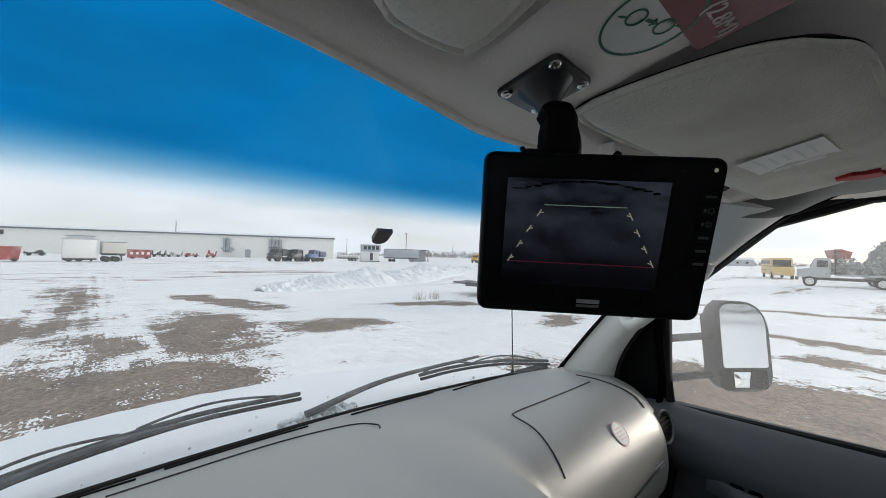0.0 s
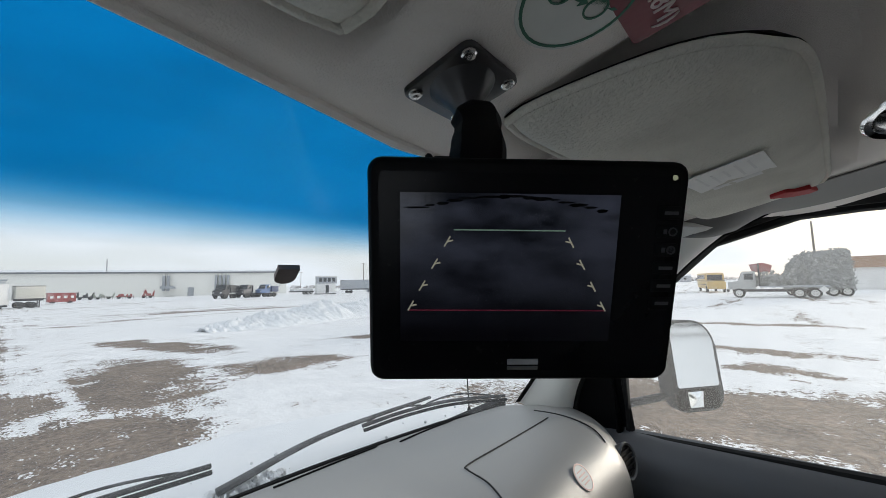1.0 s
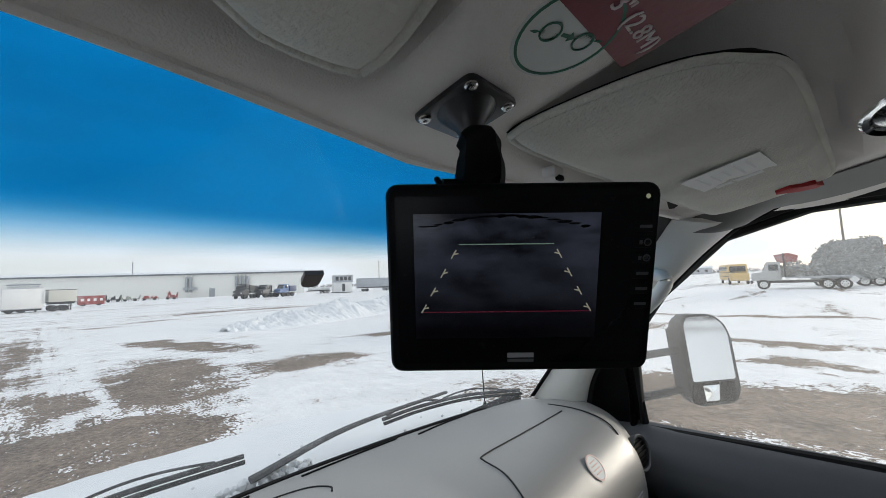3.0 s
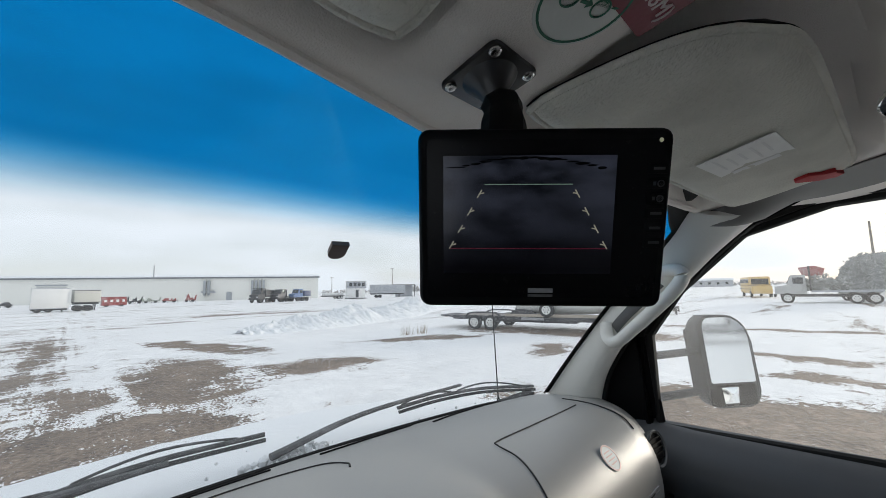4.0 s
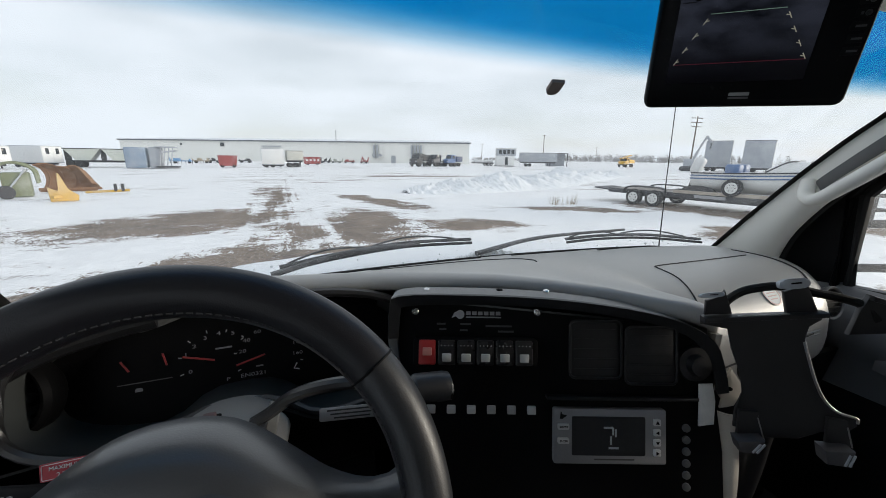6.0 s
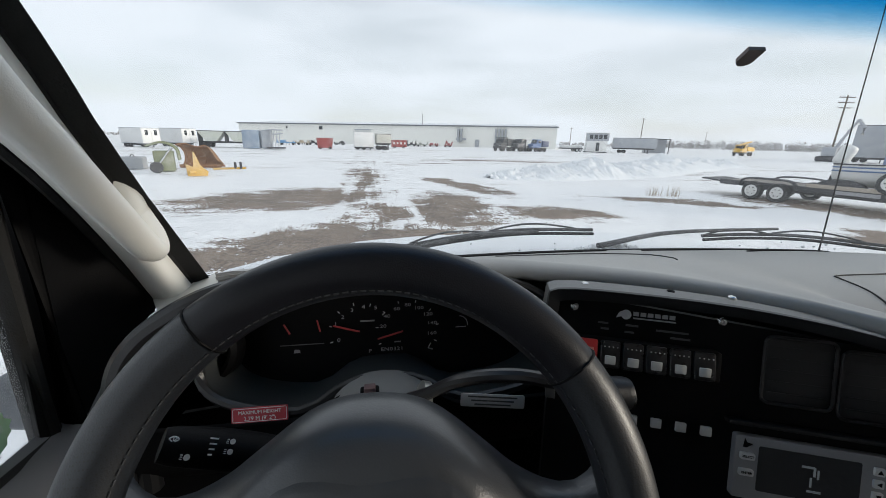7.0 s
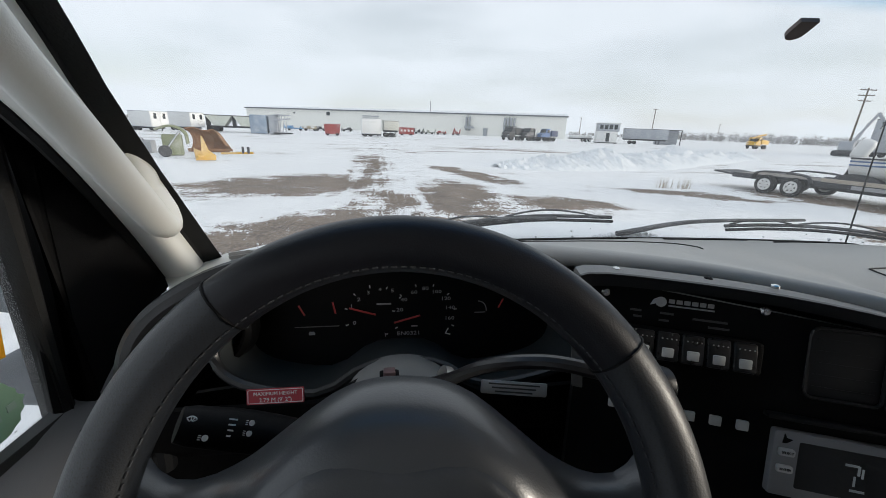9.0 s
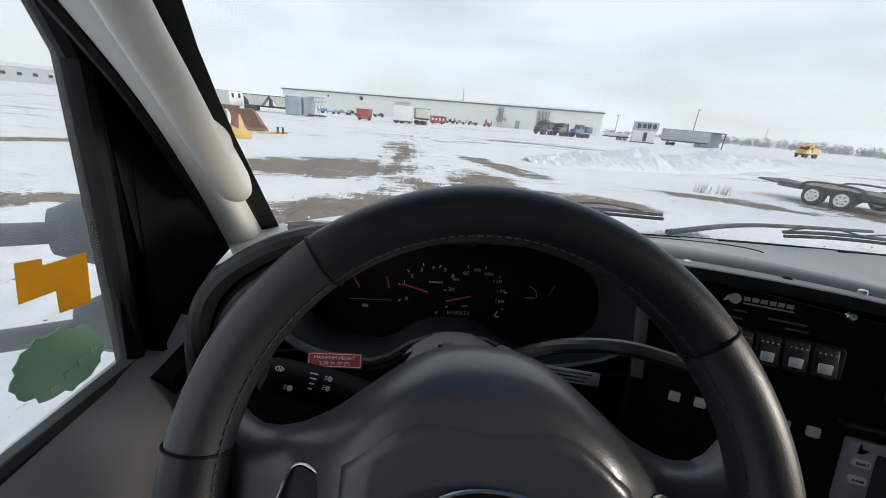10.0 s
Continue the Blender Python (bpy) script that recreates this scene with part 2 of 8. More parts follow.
def sheet(fn, nu, nv, thick=0.0):
    """A surface fn(u, v), u and v from 0 to 1, made solid to its back by thick along its normal."""
    bm = bmesh.new()
    pts = [[Vector(fn(i / nu, j / nv)) for j in range(nv + 1)] for i in range(nu + 1)]
    top = [[bm.verts.new(p) for p in row] for row in pts]
    for i in range(nu):
        for j in range(nv):
            bm.faces.new((top[i][j], top[i + 1][j], top[i + 1][j + 1], top[i][j + 1]))
    if thick:
        low = []
        for i in range(nu + 1):
            row = []
            for j in range(nv + 1):
                du = pts[min(i + 1, nu)][j] - pts[max(i - 1, 0)][j]
                dv = pts[i][min(j + 1, nv)] - pts[i][max(j - 1, 0)]
                row.append(bm.verts.new(pts[i][j] - du.cross(dv).normalized() * thick))
            low.append(row)
        for i in range(nu):
            for j in range(nv):
                bm.faces.new((low[i][j + 1], low[i + 1][j + 1], low[i + 1][j], low[i][j]))
        ring = [(i, 0) for i in range(nu)] + [(nu, j) for j in range(nv)] + [(i, nv) for i in range(nu, 0, -1)] + [(0, j) for j in range(nv, 0, -1)]
        for (a, b), (c, d) in zip(ring, ring[1:] + ring[:1]):
            bm.faces.new((top[a][b], low[a][b], low[c][d], top[c][d]))
    return bm


def basis(origin, ex, ey):
    """The pose with local x and y along ex and ey."""
    ex = Vector(ex).normalized()
    ez = ex.cross(Vector(ey)).normalized()
    ey = ez.cross(ex)
    return Matrix(((ex.x, ey.x, ez.x, origin[0]), (ex.y, ey.y, ez.y, origin[1]), (ex.z, ey.z, ez.z, origin[2]), (0, 0, 0, 1)))


def ease(a, b, x):
    t = min(1.0, max(0.0, (x - a) / (b - a)))
    return t * t * (3 - 2 * t)


def lerp_profile(a, b, w):
    return [tuple(p + (q - p) * w for p, q in zip(s, t)) for s, t in zip(a, b)]


def writing(name, text, size, m, material, parent, depth=0.0004, label=""):
    """Letters of the built-in font as a mesh, centred on the pose m."""
    cu = bpy.data.curves.new(name, "FONT")
    cu.body, cu.size, cu.extrude, cu.resolution_u = text, size, depth, 2
    cu.align_x, cu.align_y = "CENTER", "CENTER"
    tmp = bpy.data.objects.new(name, cu)
    me = bpy.data.meshes.new_from_object(tmp)
    bpy.data.objects.remove(tmp)
    bpy.data.curves.remove(cu)
    me.transform(m)
    me.materials.clear()
    me.materials.append(material)
    ob = new(name, me)
    if parent is not None:
        up = parent.matrix_basis.copy()
        if parent.parent is not None:
            up = parent.parent.matrix_basis @ parent.matrix_parent_inverse @ up
        ob.parent = parent
        ob.matrix_parent_inverse = up.inverted()
    return tagged(ob, label) if label else ob



# ---- the van: roof lining, windscreen, pillars, doors ----
def glass_half(v):
    """Half the width of the windscreen at a height, printed border included."""
    return 0.034 + float(np.interp(v, [0, 0.1, 0.2, 0.3, 0.4, 0.5, 0.6, 0.7, 0.8, 0.9, 1.0, 1.12], [0.728, 0.737, 0.745, 0.752, 0.755, 0.755, 0.750, 0.745, 0.730, 0.700, 0.655, 0.600]))


def glass_point(u, v, out=0.0):
    """A point of the windscreen: u from side to side, v from base to top."""
    x = (2 * u - 1) * glass_half(v) + 0.042 * max(v, 0.0) * max(1 - 2 * u, 0.0) ** 2
    y = (0.590 - 0.17 * x * x) * (1 - v) + (0.168 - 0.13 * x * x) * v
    z = 1.424 + 0.436 * v
    b = 0.036 * math.sin(math.pi * v) + out
    return (x, y + 0.70 * b, z + 0.72 * b)


windscreen = thing("window_1", (0, 0.59, 1.42), "wide raked windscreen with a deep blue shade band along its top", "windscreen", kind="structure")
pane = part("pane", sheet(lambda u, v: glass_point(u, -0.10 + 1.22 * v), 28, 18, 0.004), M_SCREENGLASS, windscreen)
rim = [glass_point(k / 48, -0.075 * ease(0.36, 0.46, abs(k / 48 - 0.5)), -0.003) for k in range(49)]
part("glass_border", sheet(lambda u, v: glass_point(u, (1.03 - 0.13 * ease(0.36, 0.49, abs(u - 0.5)) ** 2) * (1 - v) + 1.12 * v, -0.006), 48, 4, 0.001), M_RUBBER, windscreen, "black printed upper border")
part("lower_seal", tube(rim, 0.0055, 8), M_RUBBER, windscreen, "black rubber seal")
part("side_seal", tube([glass_point(0.003, k / 12, -0.004) for k in range(13)], 0.007, 8), M_RUBBER, windscreen)
part("side_seal", tube([glass_point(0.997, k / 12, -0.004) for k in range(13)], 0.007, 8), M_RUBBER, windscreen)
# the glued stub of the inside mirror, near the top middle of the glass
stub = Matrix.Translation((-0.010, 0.292, 1.757)) @ Euler((radians(-28), 0, radians(-12))).to_matrix().to_4x4()
outline = [(-0.0095, -0.014), (0.0095, -0.014)] + [(0.0095 * math.cos(a), 0.004 + 0.0095 * math.sin(a)) for a in (math.pi * k / 8 for k in range(9))]
solid("mirror_mount", prism(outline, -0.005, stub, 0.0), surf("brown_adhesive", (0.10, 0.075, 0.07), 0.6, grain=300), "small dark bonded mirror mounting pad on the windscreen", "mirror mount")


def header_edge(x):
    """How far forward the roof lining reaches above the windscreen."""
    return float(np.interp(x, [-0.87, -0.60, -0.27, -0.155, -0.047, 0.02, 0.12, 0.33, 0.63, 0.87], [0.040, 0.086, 0.118, 0.131, 0.152, 0.166, 0.157, 0.124, 0.100, 0.066]))


def lining_height(x, y):
    edge = header_edge(x)
    back = max(0.0, edge - y)
    z = 1.853 + 0.22 * min(back, 0.30) + 0.10 * max(0, min(back - 0.30, 0.5))
    # shallow pockets behind the folded visors
    pocket = ease(0.055, 0.095, abs(x)) * ease(0.66, 0.62, abs(x)) * ease(0.115, 0.075, y) * ease(-0.16, -0.12, y)
    return z + 0.032 * pocket - 0.030 * ease(0.66, 0.86, abs(x)) * ease(0.0, 0.25, back)


def lining(u, v):
    x = (2 * u - 1) * 0.87
    y = header_edge(x) - 1.9 * v**1.6
    return (x, y, lining_height(x, y))


solid("ceiling", sheet(lining, 110, 80, 0.03), M_HEAD, "grey-beige cloth roof lining of the cab, slightly worn", "headliner", "structure")
front_lip = [(x, header_edge(x) - 0.005, 1.857) for x in [(-0.66 + 1.32 * k / 30) for k in range(31)]]
solid("trim", tube(front_lip, 0.006, 8), M_HEAD, "rolled front edge of the cloth roof lining", "trim", "structure")


# the way of each grip over its pillar cover: across, up, lift
GRIP = {
    -1: ((0.06, 0.375, 0.006), (0.24, 0.335, 0.022), (0.50, 0.335, 0.034), (0.60, 0.42, 0.040), (0.62, 0.52, 0.042), (0.60, 0.62, 0.040), (0.48, 0.715, 0.034), (0.26, 0.745, 0.022), (0.08, 0.745, 0.006)),
    1: ((0.06, 0.405, 0.002), (0.28, 0.350, 0.020), (0.52, 0.350, 0.032), (0.64, 0.43, 0.038), (0.66, 0.53, 0.040), (0.64, 0.63, 0.038), (0.52, 0.705, 0.032), (0.28, 0.730, 0.020), (0.06, 0.700, 0.002)),
}


def pillar(side, back):
    """A windscreen pillar cover with its grab handle; back: how far forward its rear edge lies."""
    s = side
    p = thing("pillar_trim", (s * 0.76, 0.47, 1.38), "pale grey moulded windscreen pillar cover", "pillar trim", kind="structure")
    glass_edge = [Vector(glass_point(0.5 + s * 0.5 * (1 - (0.019 if s > 0 else 0.008) / glass_half(k / 20)), k / 20, -0.008)) for k in range(21)]
    low = 0.0 if s > 0 else 0.045
    rear = smooth_path([(s * 0.815, 0.372 + back + low, 1.395), (s * 0.815, 0.345 + back + 0.3 * low, 1.49), (s * 0.813, 0.265 + back, 1.61), (s * 0.810, 0.160 + back, 1.705), (s * 0.803, 0.075 + back * 0.7, 1.790), (s * 0.793, -0.01 + back * 0.4, 1.860)], 4)

    def skin(u, v):
        a, c = (line[int(round(v * 20))] for line in (glass_edge, rear))
        b = (a + c) / 2 + Vector((-s * 0.045, -0.050, -0.012 - 0.02 * v))
        return (1 - u) ** 2 * a + 2 * u * (1 - u) * b + u * u * c

    part("cover", sheet(skin, 12, 20, 0.012 * s), M_PILLAR, p)

    def crown(u, v):
        """The head of the cover, running back under the edge of the roof lining."""
        q = skin(u, 0.95)
        x, y = q.x - s * 0.020 * v, q.y - 0.45 * v
        return (x, y, (q.z + 0.03 * ease(0, 0.18, v)) * (1 - ease(0.045, 0.27, v)) + (lining_height(x, y) - 0.004) * ease(0.045, 0.27, v))

    # Crown is the cover's plastic, darkened to hold the shade under the lining.
    part("crown", sheet(crown, 12, 22, 0.003), surf("shaded_crown_plastic", (0.17, 0.163, 0.155), 0.6, var=0.06, scale=6, grain=600), p, angle=70)
    part("edge_seal", tube(rear, 0.009, 8), M_RUBBER, p, "black edge seal")
    part("glass_border", sheet(lambda u, v: Vector(glass_point(0.5 + s * 0.5 * (1 - (0.034 - 0.05 * u) / glass_half(v)), v, -0.006)), 3, 20, 0.001), M_RUBBER, p, "black printed border of the glass")
    h = thing("grab_handle", (s * 0.70, 0.30 + back * 0.4, 1.50), "grey plastic grab handle on the windscreen pillar", "grab handle", group="grab handles")

    def over(u, v, lift):
        """A point over the cover; the driver's handle sits lower and is longer."""
        if s < 0:
            v = 0.275 + (v - 0.37) * 1.30
            u = u - 0.12
        else:
            u = 0.075 + 0.60 * u
        k = min(max(v, 0), 0.999) * 20
        i = int(k)
        a, c = (line[i].lerp(line[i + 1], k - i) for line in (glass_edge, rear))
        b = (a + c) / 2 + Vector((-s * 0.045, -0.050, -0.012 - 0.02 * v))
        return (1 - u) ** 2 * a + 2 * u * (1 - u) * b + u * u * c + Vector((-s * 0.75, -0.6, -0.2)) * lift

    bow = smooth_path([over(*q) for q in GRIP[s]], 6)
    n_ = len(bow) - 1
    part("grip", tube(bow, [(0.0145 if s > 0 else 0.0155) + 0.0035 * math.sin(math.pi * k / n_) for k in range(n_ + 1)], 16, 0.85), M_PILLAR, h, angle=70)
    for v0, sg_ in ((0.385, 1), (0.735, -1)) if s < 0 else ():
        cap = smooth_path([over(0.02, v0 + 0.045 * sg_, 0.002), over(0.05, v0, 0.010), over(0.16, v0 - 0.035 * sg_, 0.012)], 5)
        part("end_cap", tube(cap, [0.008 + 0.011 * math.sin(math.pi * (0.1 + 0.8 * k / (len(cap) - 1))) for k in range(len(cap))], 14, 0.8), M_PILLAR, h, angle=70)
    if s > 0:
        # No hollow is modelled: a dark sheet on the cover stands for shade.
        part("recess", sheet(lambda u, v: over(0.18 + 0.36 * u, 0.405 + 0.26 * v - 0.03 * u, 0.003 + 0.001 * math.sin(math.pi * u)), 4, 12, 0.002), surf("grip_shade", (0.10, 0.10, 0.10), 0.7), h, "dark sheet standing in for shade behind the grip")
    if s < 0:
        # the foot of the cover sweeps in over the end of the dash
        p00, p10, p01, p11 = (Vector(q) for q in ((-0.725, 0.505, 1.428), (-0.805, 0.470, 1.400), (-0.660, 0.365, 1.425), (-0.735, 0.360, 1.395)))
        part("foot", sheet(lambda u, v: p00.lerp(p10, u).lerp(p01.lerp(p11, u), v) + Vector((0, 0, 0.006 * math.sin(math.pi * v) * (1 - 0.4 * u))), 8, 10, 0.006), M_PILLAR, p, angle=70)


pillar(1, 0.0)
pillar(-1, 0.065)


def door(side, fy, fz):
    """A front door with its window opening; fy, fz: the front lower corner of the glass."""
    s = side
    d = thing("door_1" if s > 0 else "door_2", (s * 0.88, 0.0, 0.75), "closed front door with a dark grey vinyl lining and black window surround", "van door", kind="structure")
    q = (1.875 - fz) / 0.522
    up = 0.0 if s > 0 else 1.0
    opening = [(fy, fz), (fy + 0.012, fz + (0.23 + 0.09 * up) * q), (fy - 0.065 + 0.02 * up, fz + (0.345 + 0.085 * up) * q), (fy - 0.20, fz + (0.472 + 0.032 * up) * q), (fy - 0.345, fz + 0.517 * q), (fy - 0.435, fz + 0.522 * q), (-0.95, fz + 0.525 * q), (-0.95, fz + 0.05)]
    m = basis((s * 0.868, 0, 0), (0, 1, 0), (0, 0, 1))
    loop = [Vector((s * 0.862, y, z)) for y, z in opening]
    part("window_seal", tube(loop + loop[:2], 0.013, 8), M_RUBBER, d, "black rubber window seal")
    # lining below the glass, with a sloping top ledge
    prof = [(0.872, fz - 0.005), (0.845, fz - 0.010), (0.815, fz - 0.035), (0.805, fz - 0.085), (0.822, fz - 0.13), (0.828, fz - 0.22), (0.80, fz - 0.30), (0.80, 0.78)]

    def skin(u, v):
        y = fy + 0.11 - (fy + 0.11 + 0.95) * u
        k = v * (len(prof) - 1)
        i = min(int(k), len(prof) - 2)
        x, z = (a + (b - a) * (k - i) for a, b in zip(prof[i], prof[i + 1]))
        return (s * x, y, z + 0.045 * u * ease(0.5, 0.0, v))

    part("lining", sheet(lambda u, v: skin(u, v * 5 / 7), 20, 15, 0.02 * s), M_DOOR, d)
    part("lower_lining", sheet(lambda u, v: skin(u, (5 + 2 * v) / 7), 20, 6, 0.02 * s), M_BLACK, d, "black lower door panel")
    # black corner panel ahead of the glass
    tri_a = [(fy + 0.002, fz - 0.005), (fy + 0.26, fz - 0.005), (fy + 0.26, fz + 0.06), (fy + 0.012 + 0.10 * up, fz + 0.35), (fy - 0.06 + 0.08 * up, fz + 0.43 + 0.08 * up), (fy - 0.060 + 0.02 * up, fz + 0.352 + 0.142 * up), (fy + 0.014, fz + 0.235 + 0.136 * up)]
    part("corner_panel", prism(tri_a, 0.02 * s, m), M_BLACK, d, "black corner panel")
    rib_line = [(s * 0.850, fy + 0.022, fz), (s * 0.850, fy + 0.034, fz + (0.225 + 0.09 * up) * q), (s * 0.846, fy - 0.045 + 0.02 * up, fz + (0.365 + 0.085 * up) * q), (s * 0.84, fy - 0.185, fz + 0.50 * q), (s * 0.83, fy - 0.34, fz + 0.55 * q)]
    part("frame_rib", tube(rib_line, 0.016, 10, 0.6), M_BLACK, d)
    back = 0.0 if s > 0 else 0.065
    outer = smooth_path(rib_line, 5)
    low = 0.0 if s > 0 else 0.045
    inner = smooth_path([(s * 0.805, 0.387 + back + low, 1.395), (s * 0.805, 0.360 + back + 0.3 * low, 1.49), (s * 0.803, 0.280 + back, 1.61), (s * 0.800, 0.175 + back, 1.705), (s * 0.793, 0.085 + back * 0.7, 1.792), (s * 0.783, fy - 0.34, 1.885)], 4)
    part("frame_filler", sheet(lambda u, v: inner[int(round(v * 20))].lerp(outer[int(round(v * 20))], u) + Vector((s * 0.012 * math.sin(math.pi * u), 0, 0)), 6, 20, 0.006), M_BLACK, d)
    part("sill_seal", tube([(s * 0.854, fy + 0.006, fz + 0.004), (s * 0.854, fy - 0.30, fz + 0.020), (s * 0.854, -0.95, fz + 0.060)], 0.011, 8), M_RUBBER, d, "black rubber sill seal")
    # roof rail above the glass
    part("upper_frame", tube([(s * 0.852, fy - 0.05 + 0.02 * up, fz + (0.375 + 0.085 * up) * q), (s * 0.85, fy - 0.19, fz + (0.498 + 0.030 * up) * q), (s * 0.845, fy - 0.34, fz + 0.545 * q), (s * 0.845, -0.95, fz + 0.552 * q)], 0.022, 10, 1.2), M_RUBBER, d)
    # armrest with a pull pocket, a switch plate and a rounded bolster behind it
    def rest_skin(u, v):
        a = math.pi * (0.95 - 1.25 * v)
        y = 0.150 - 0.72 * u
        grow = 0.55 + 0.45 * ease(0.0, 0.10, u)
        return (s * (0.835 - grow * (0.028 + 0.030 * math.sin(min(a, math.pi / 2) if a > math.pi / 2 else a) - 0.018 * math.cos(a))), y, 1.205 + 0.018 * u + 0.045 * math.sin(a) * (0.85 + 0.15 * u))

    rest_part = part("armrest", sheet(rest_skin, 30, 14, 0.004), M_DOOR, d, angle=70)
    part("rest_joint", tube([rest_skin(0.21, k / 12) for k in range(13)], 0.0028, 6), M_RUBBER, rest_part, "dark joint ahead of the bolster")
    part("pull_joint", tube(smooth_path([rest_skin(0.03, 0.42), rest_skin(0.05, 0.60), rest_skin(0.10, 0.66), rest_skin(0.16, 0.64), rest_skin(0.195, 0.52)], 4), 0.0024, 6), M_RUBBER, rest_part, "dark edge of the pull recess")
    for y in (0.094, 0.062):
        part("switch", lathe([(0.0105, -0.004), (0.0095, 0.001), (0.006, 0.003), (0.001, 0.0035)], basis((s * 0.790, y, 1.247), (0, 1, 0), (1, 0, 0)) @ Matrix.Diagonal((1.2, 0.75, -1 if s > 0 else 1, 1)), 16), M_GLOSSBLACK, rest_part)
    glass = part("pane", prism(opening, 0.004, Matrix.Translation((s * 0.012, 0, 0)) @ m), M_PANE, d, smooth=False)
    glass.visible_shadow = False
    return d


door(1, 0.245, 1.353)
door(-1, 0.318, 1.276)

# closing walls, floor and firewall of the cab
# Never in view; its pale colour is chosen to throw light back into the cab.
solid("wall_back", box((0, -1.15, 1.35), (1.86, 0.04, 1.30)), surf("bounce_paint", (0.55, 0.54, 0.52), 0.6), "unseen bulkhead behind the seats, pale to bounce light", "bulkhead", "structure")
for s in (-1, 1):
    # Added out of view to block light through the rear of the door glass.
    solid("wall_side", box((s * 0.828, -0.905, 1.35), (0.03, 0.45, 1.26)), M_DOOR, "unseen dark grey side panel that cuts light from the rear", "side wall", "structure")
    solid("wall_side", box((s * 0.885, 0.02, 0.745), (0.03, 1.95, 0.10)), M_DOOR, "dark sill below the door", "door sill", "structure")
for s in (-1, 1):
    solid("wall_side", box((s * 0.815, 0.47, 0.99), (0.03, 0.36, 0.58)), M_BLACK, "black kick panel beside the footwell", "kick panel", "structure")
solid("wall_front", box((0, 0.62, 1.04), (1.70, 0.03, 0.68)), M_BLACK, "dark firewall behind the dashboard", "firewall", "structure")
solid("floor", box((0, -0.25, 0.70), (1.80, 1.80, 0.04)), M_RUBBER, "black rubber cab floor mat", "floor", "structure")


# ---- dashboard ----
def lip_y(x):
    return float(np.interp(x, [-0.80, -0.66, -0.56, -0.43, -0.27, -0.18, -0.10, -0.05, 0.0, 0.03, 0.06, 0.12], [0.430, 0.420, 0.365, 0.335, 0.302, 0.270, 0.232, 0.192, 0.142, 0.092, 0.062, 0.055]))


def dash_profile(x):
    yw = 0.580 - 0.17 * x * x
    yl = lip_y(x)
    drv = [(yw, 1.424), (yw - 0.03, 1.434), (yw + (yl - yw) * 0.35, 1.452), (yw + (yl - yw) * 0.7, 1.475), (yl + 0.035, 1.493), (yl + 0.012, 1.494), (yl + 0.002, 1.489), (yl - 0.001, 1.482), (yl + 0.004, 1.475), (yl + 0.03, 1.466), (yl + 0.07, 1.445)]
    psg = [(yw, 1.424), (yw - 0.03, 1.432), (0.42, 1.437), (0.335, 1.437), (0.275, 1.428), (0.235, 1.408), (0.205, 1.375), (0.190, 1.335), (0.186, 1.275), (0.198, 1.240), (0.240, 1.225)]
    return lerp_profile(drv, psg, ease(0.045, 0.24, x))


dash = thing("dashboard", (0, 0.45, 0.90), "grey vinyl dashboard with a raised centre hood and rounded passenger side", "dashboard")
DASH_X = [-0.70 + 0.70 * k / 26 for k in range(26)] + [0.0 + 0.26 * k / 22 for k in range(22)] + [0.26 + 0.53 * k / 18 for k in range(19)]


def dash_skin(u, v):
    k = u * (len(DASH_X) - 1)
    i = min(int(k), len(DASH_X) - 2)
    x = DASH_X[i] + (DASH_X[i + 1] - DASH_X[i]) * (k - i)
    prof = smooth_path([(0, *p) for p in dash_profile(x)], 3)
    p = prof[min(round(v * (len(prof) - 1)), len(prof) - 1)]
    drop = 0.02 * ease(0.66, 0.79, abs(x)) + 0.062 * ease(-0.42, -0.64, x) * ease(0.12, 0.50, v)
    return (x, p.y + 0.055 * ease(0.64, 0.80, x) * ease(0.12, 0.40, v), p.z - drop)


part("top_pad", sheet(dash_skin, len(DASH_X) - 1, 30, -0.006), M_DASH, dash, angle=60)
M_GAP = surf("dark_joint", (0.02, 0.02, 0.02), 0.8)


def on_dash(x, y):
    """Height of the dash top above a place, from its profile."""
    prof = smooth_path([(0, *p) for p in dash_profile(x)], 4)
    ys = [p.y for p in prof][:26]
    zs = [p.z for p in prof][:26]
    return float(np.interp(y, ys[::-1], zs[::-1])) - 0.02 * ease(0.66, 0.79, abs(x))


def dash_joint(points, r=0.0016):
    path = smooth_path([(x, y, on_dash(x, y) + 0.0004) for x, y in points], 8)
    path = [(p.x, p.y, on_dash(p.x, p.y) + 0.0002) for p in path]
    return tube(path, r, 6)


part("airbag_joint", dash_joint([(0.63, 0.352), (0.56, 0.352), (0.45, 0.354), (0.345, 0.356), (0.328, 0.345), (0.322, 0.30), (0.305, 0.255), (0.29, 0.22)]), M_GAP, dash, "fine joint round the passenger airbag cover")
part("end_joint", dash_joint([(0.655, 0.40), (0.664, 0.35), (0.666, 0.30), (0.662, 0.26), (0.650, 0.235)]), M_GAP, dash)
part("speaker_joint", dash_joint([(-0.24, 0.50), (-0.05, 0.515), (0.07, 0.50), (0.105, 0.47), (0.10, 0.45)]), M_GAP, dash)
for x0, x1, y in ((-0.34, -0.21, 0.545), (-0.18, 0.02, 0.553), (0.10, 0.30, 0.548), (0.34, 0.50, 0.525)):
    part("defrost_slot", dash_joint([(x0, y), ((x0 + x1) / 2, y + 0.003), (x1, y)], 0.0024), M_BLACK, dash, "black windscreen vent slot")
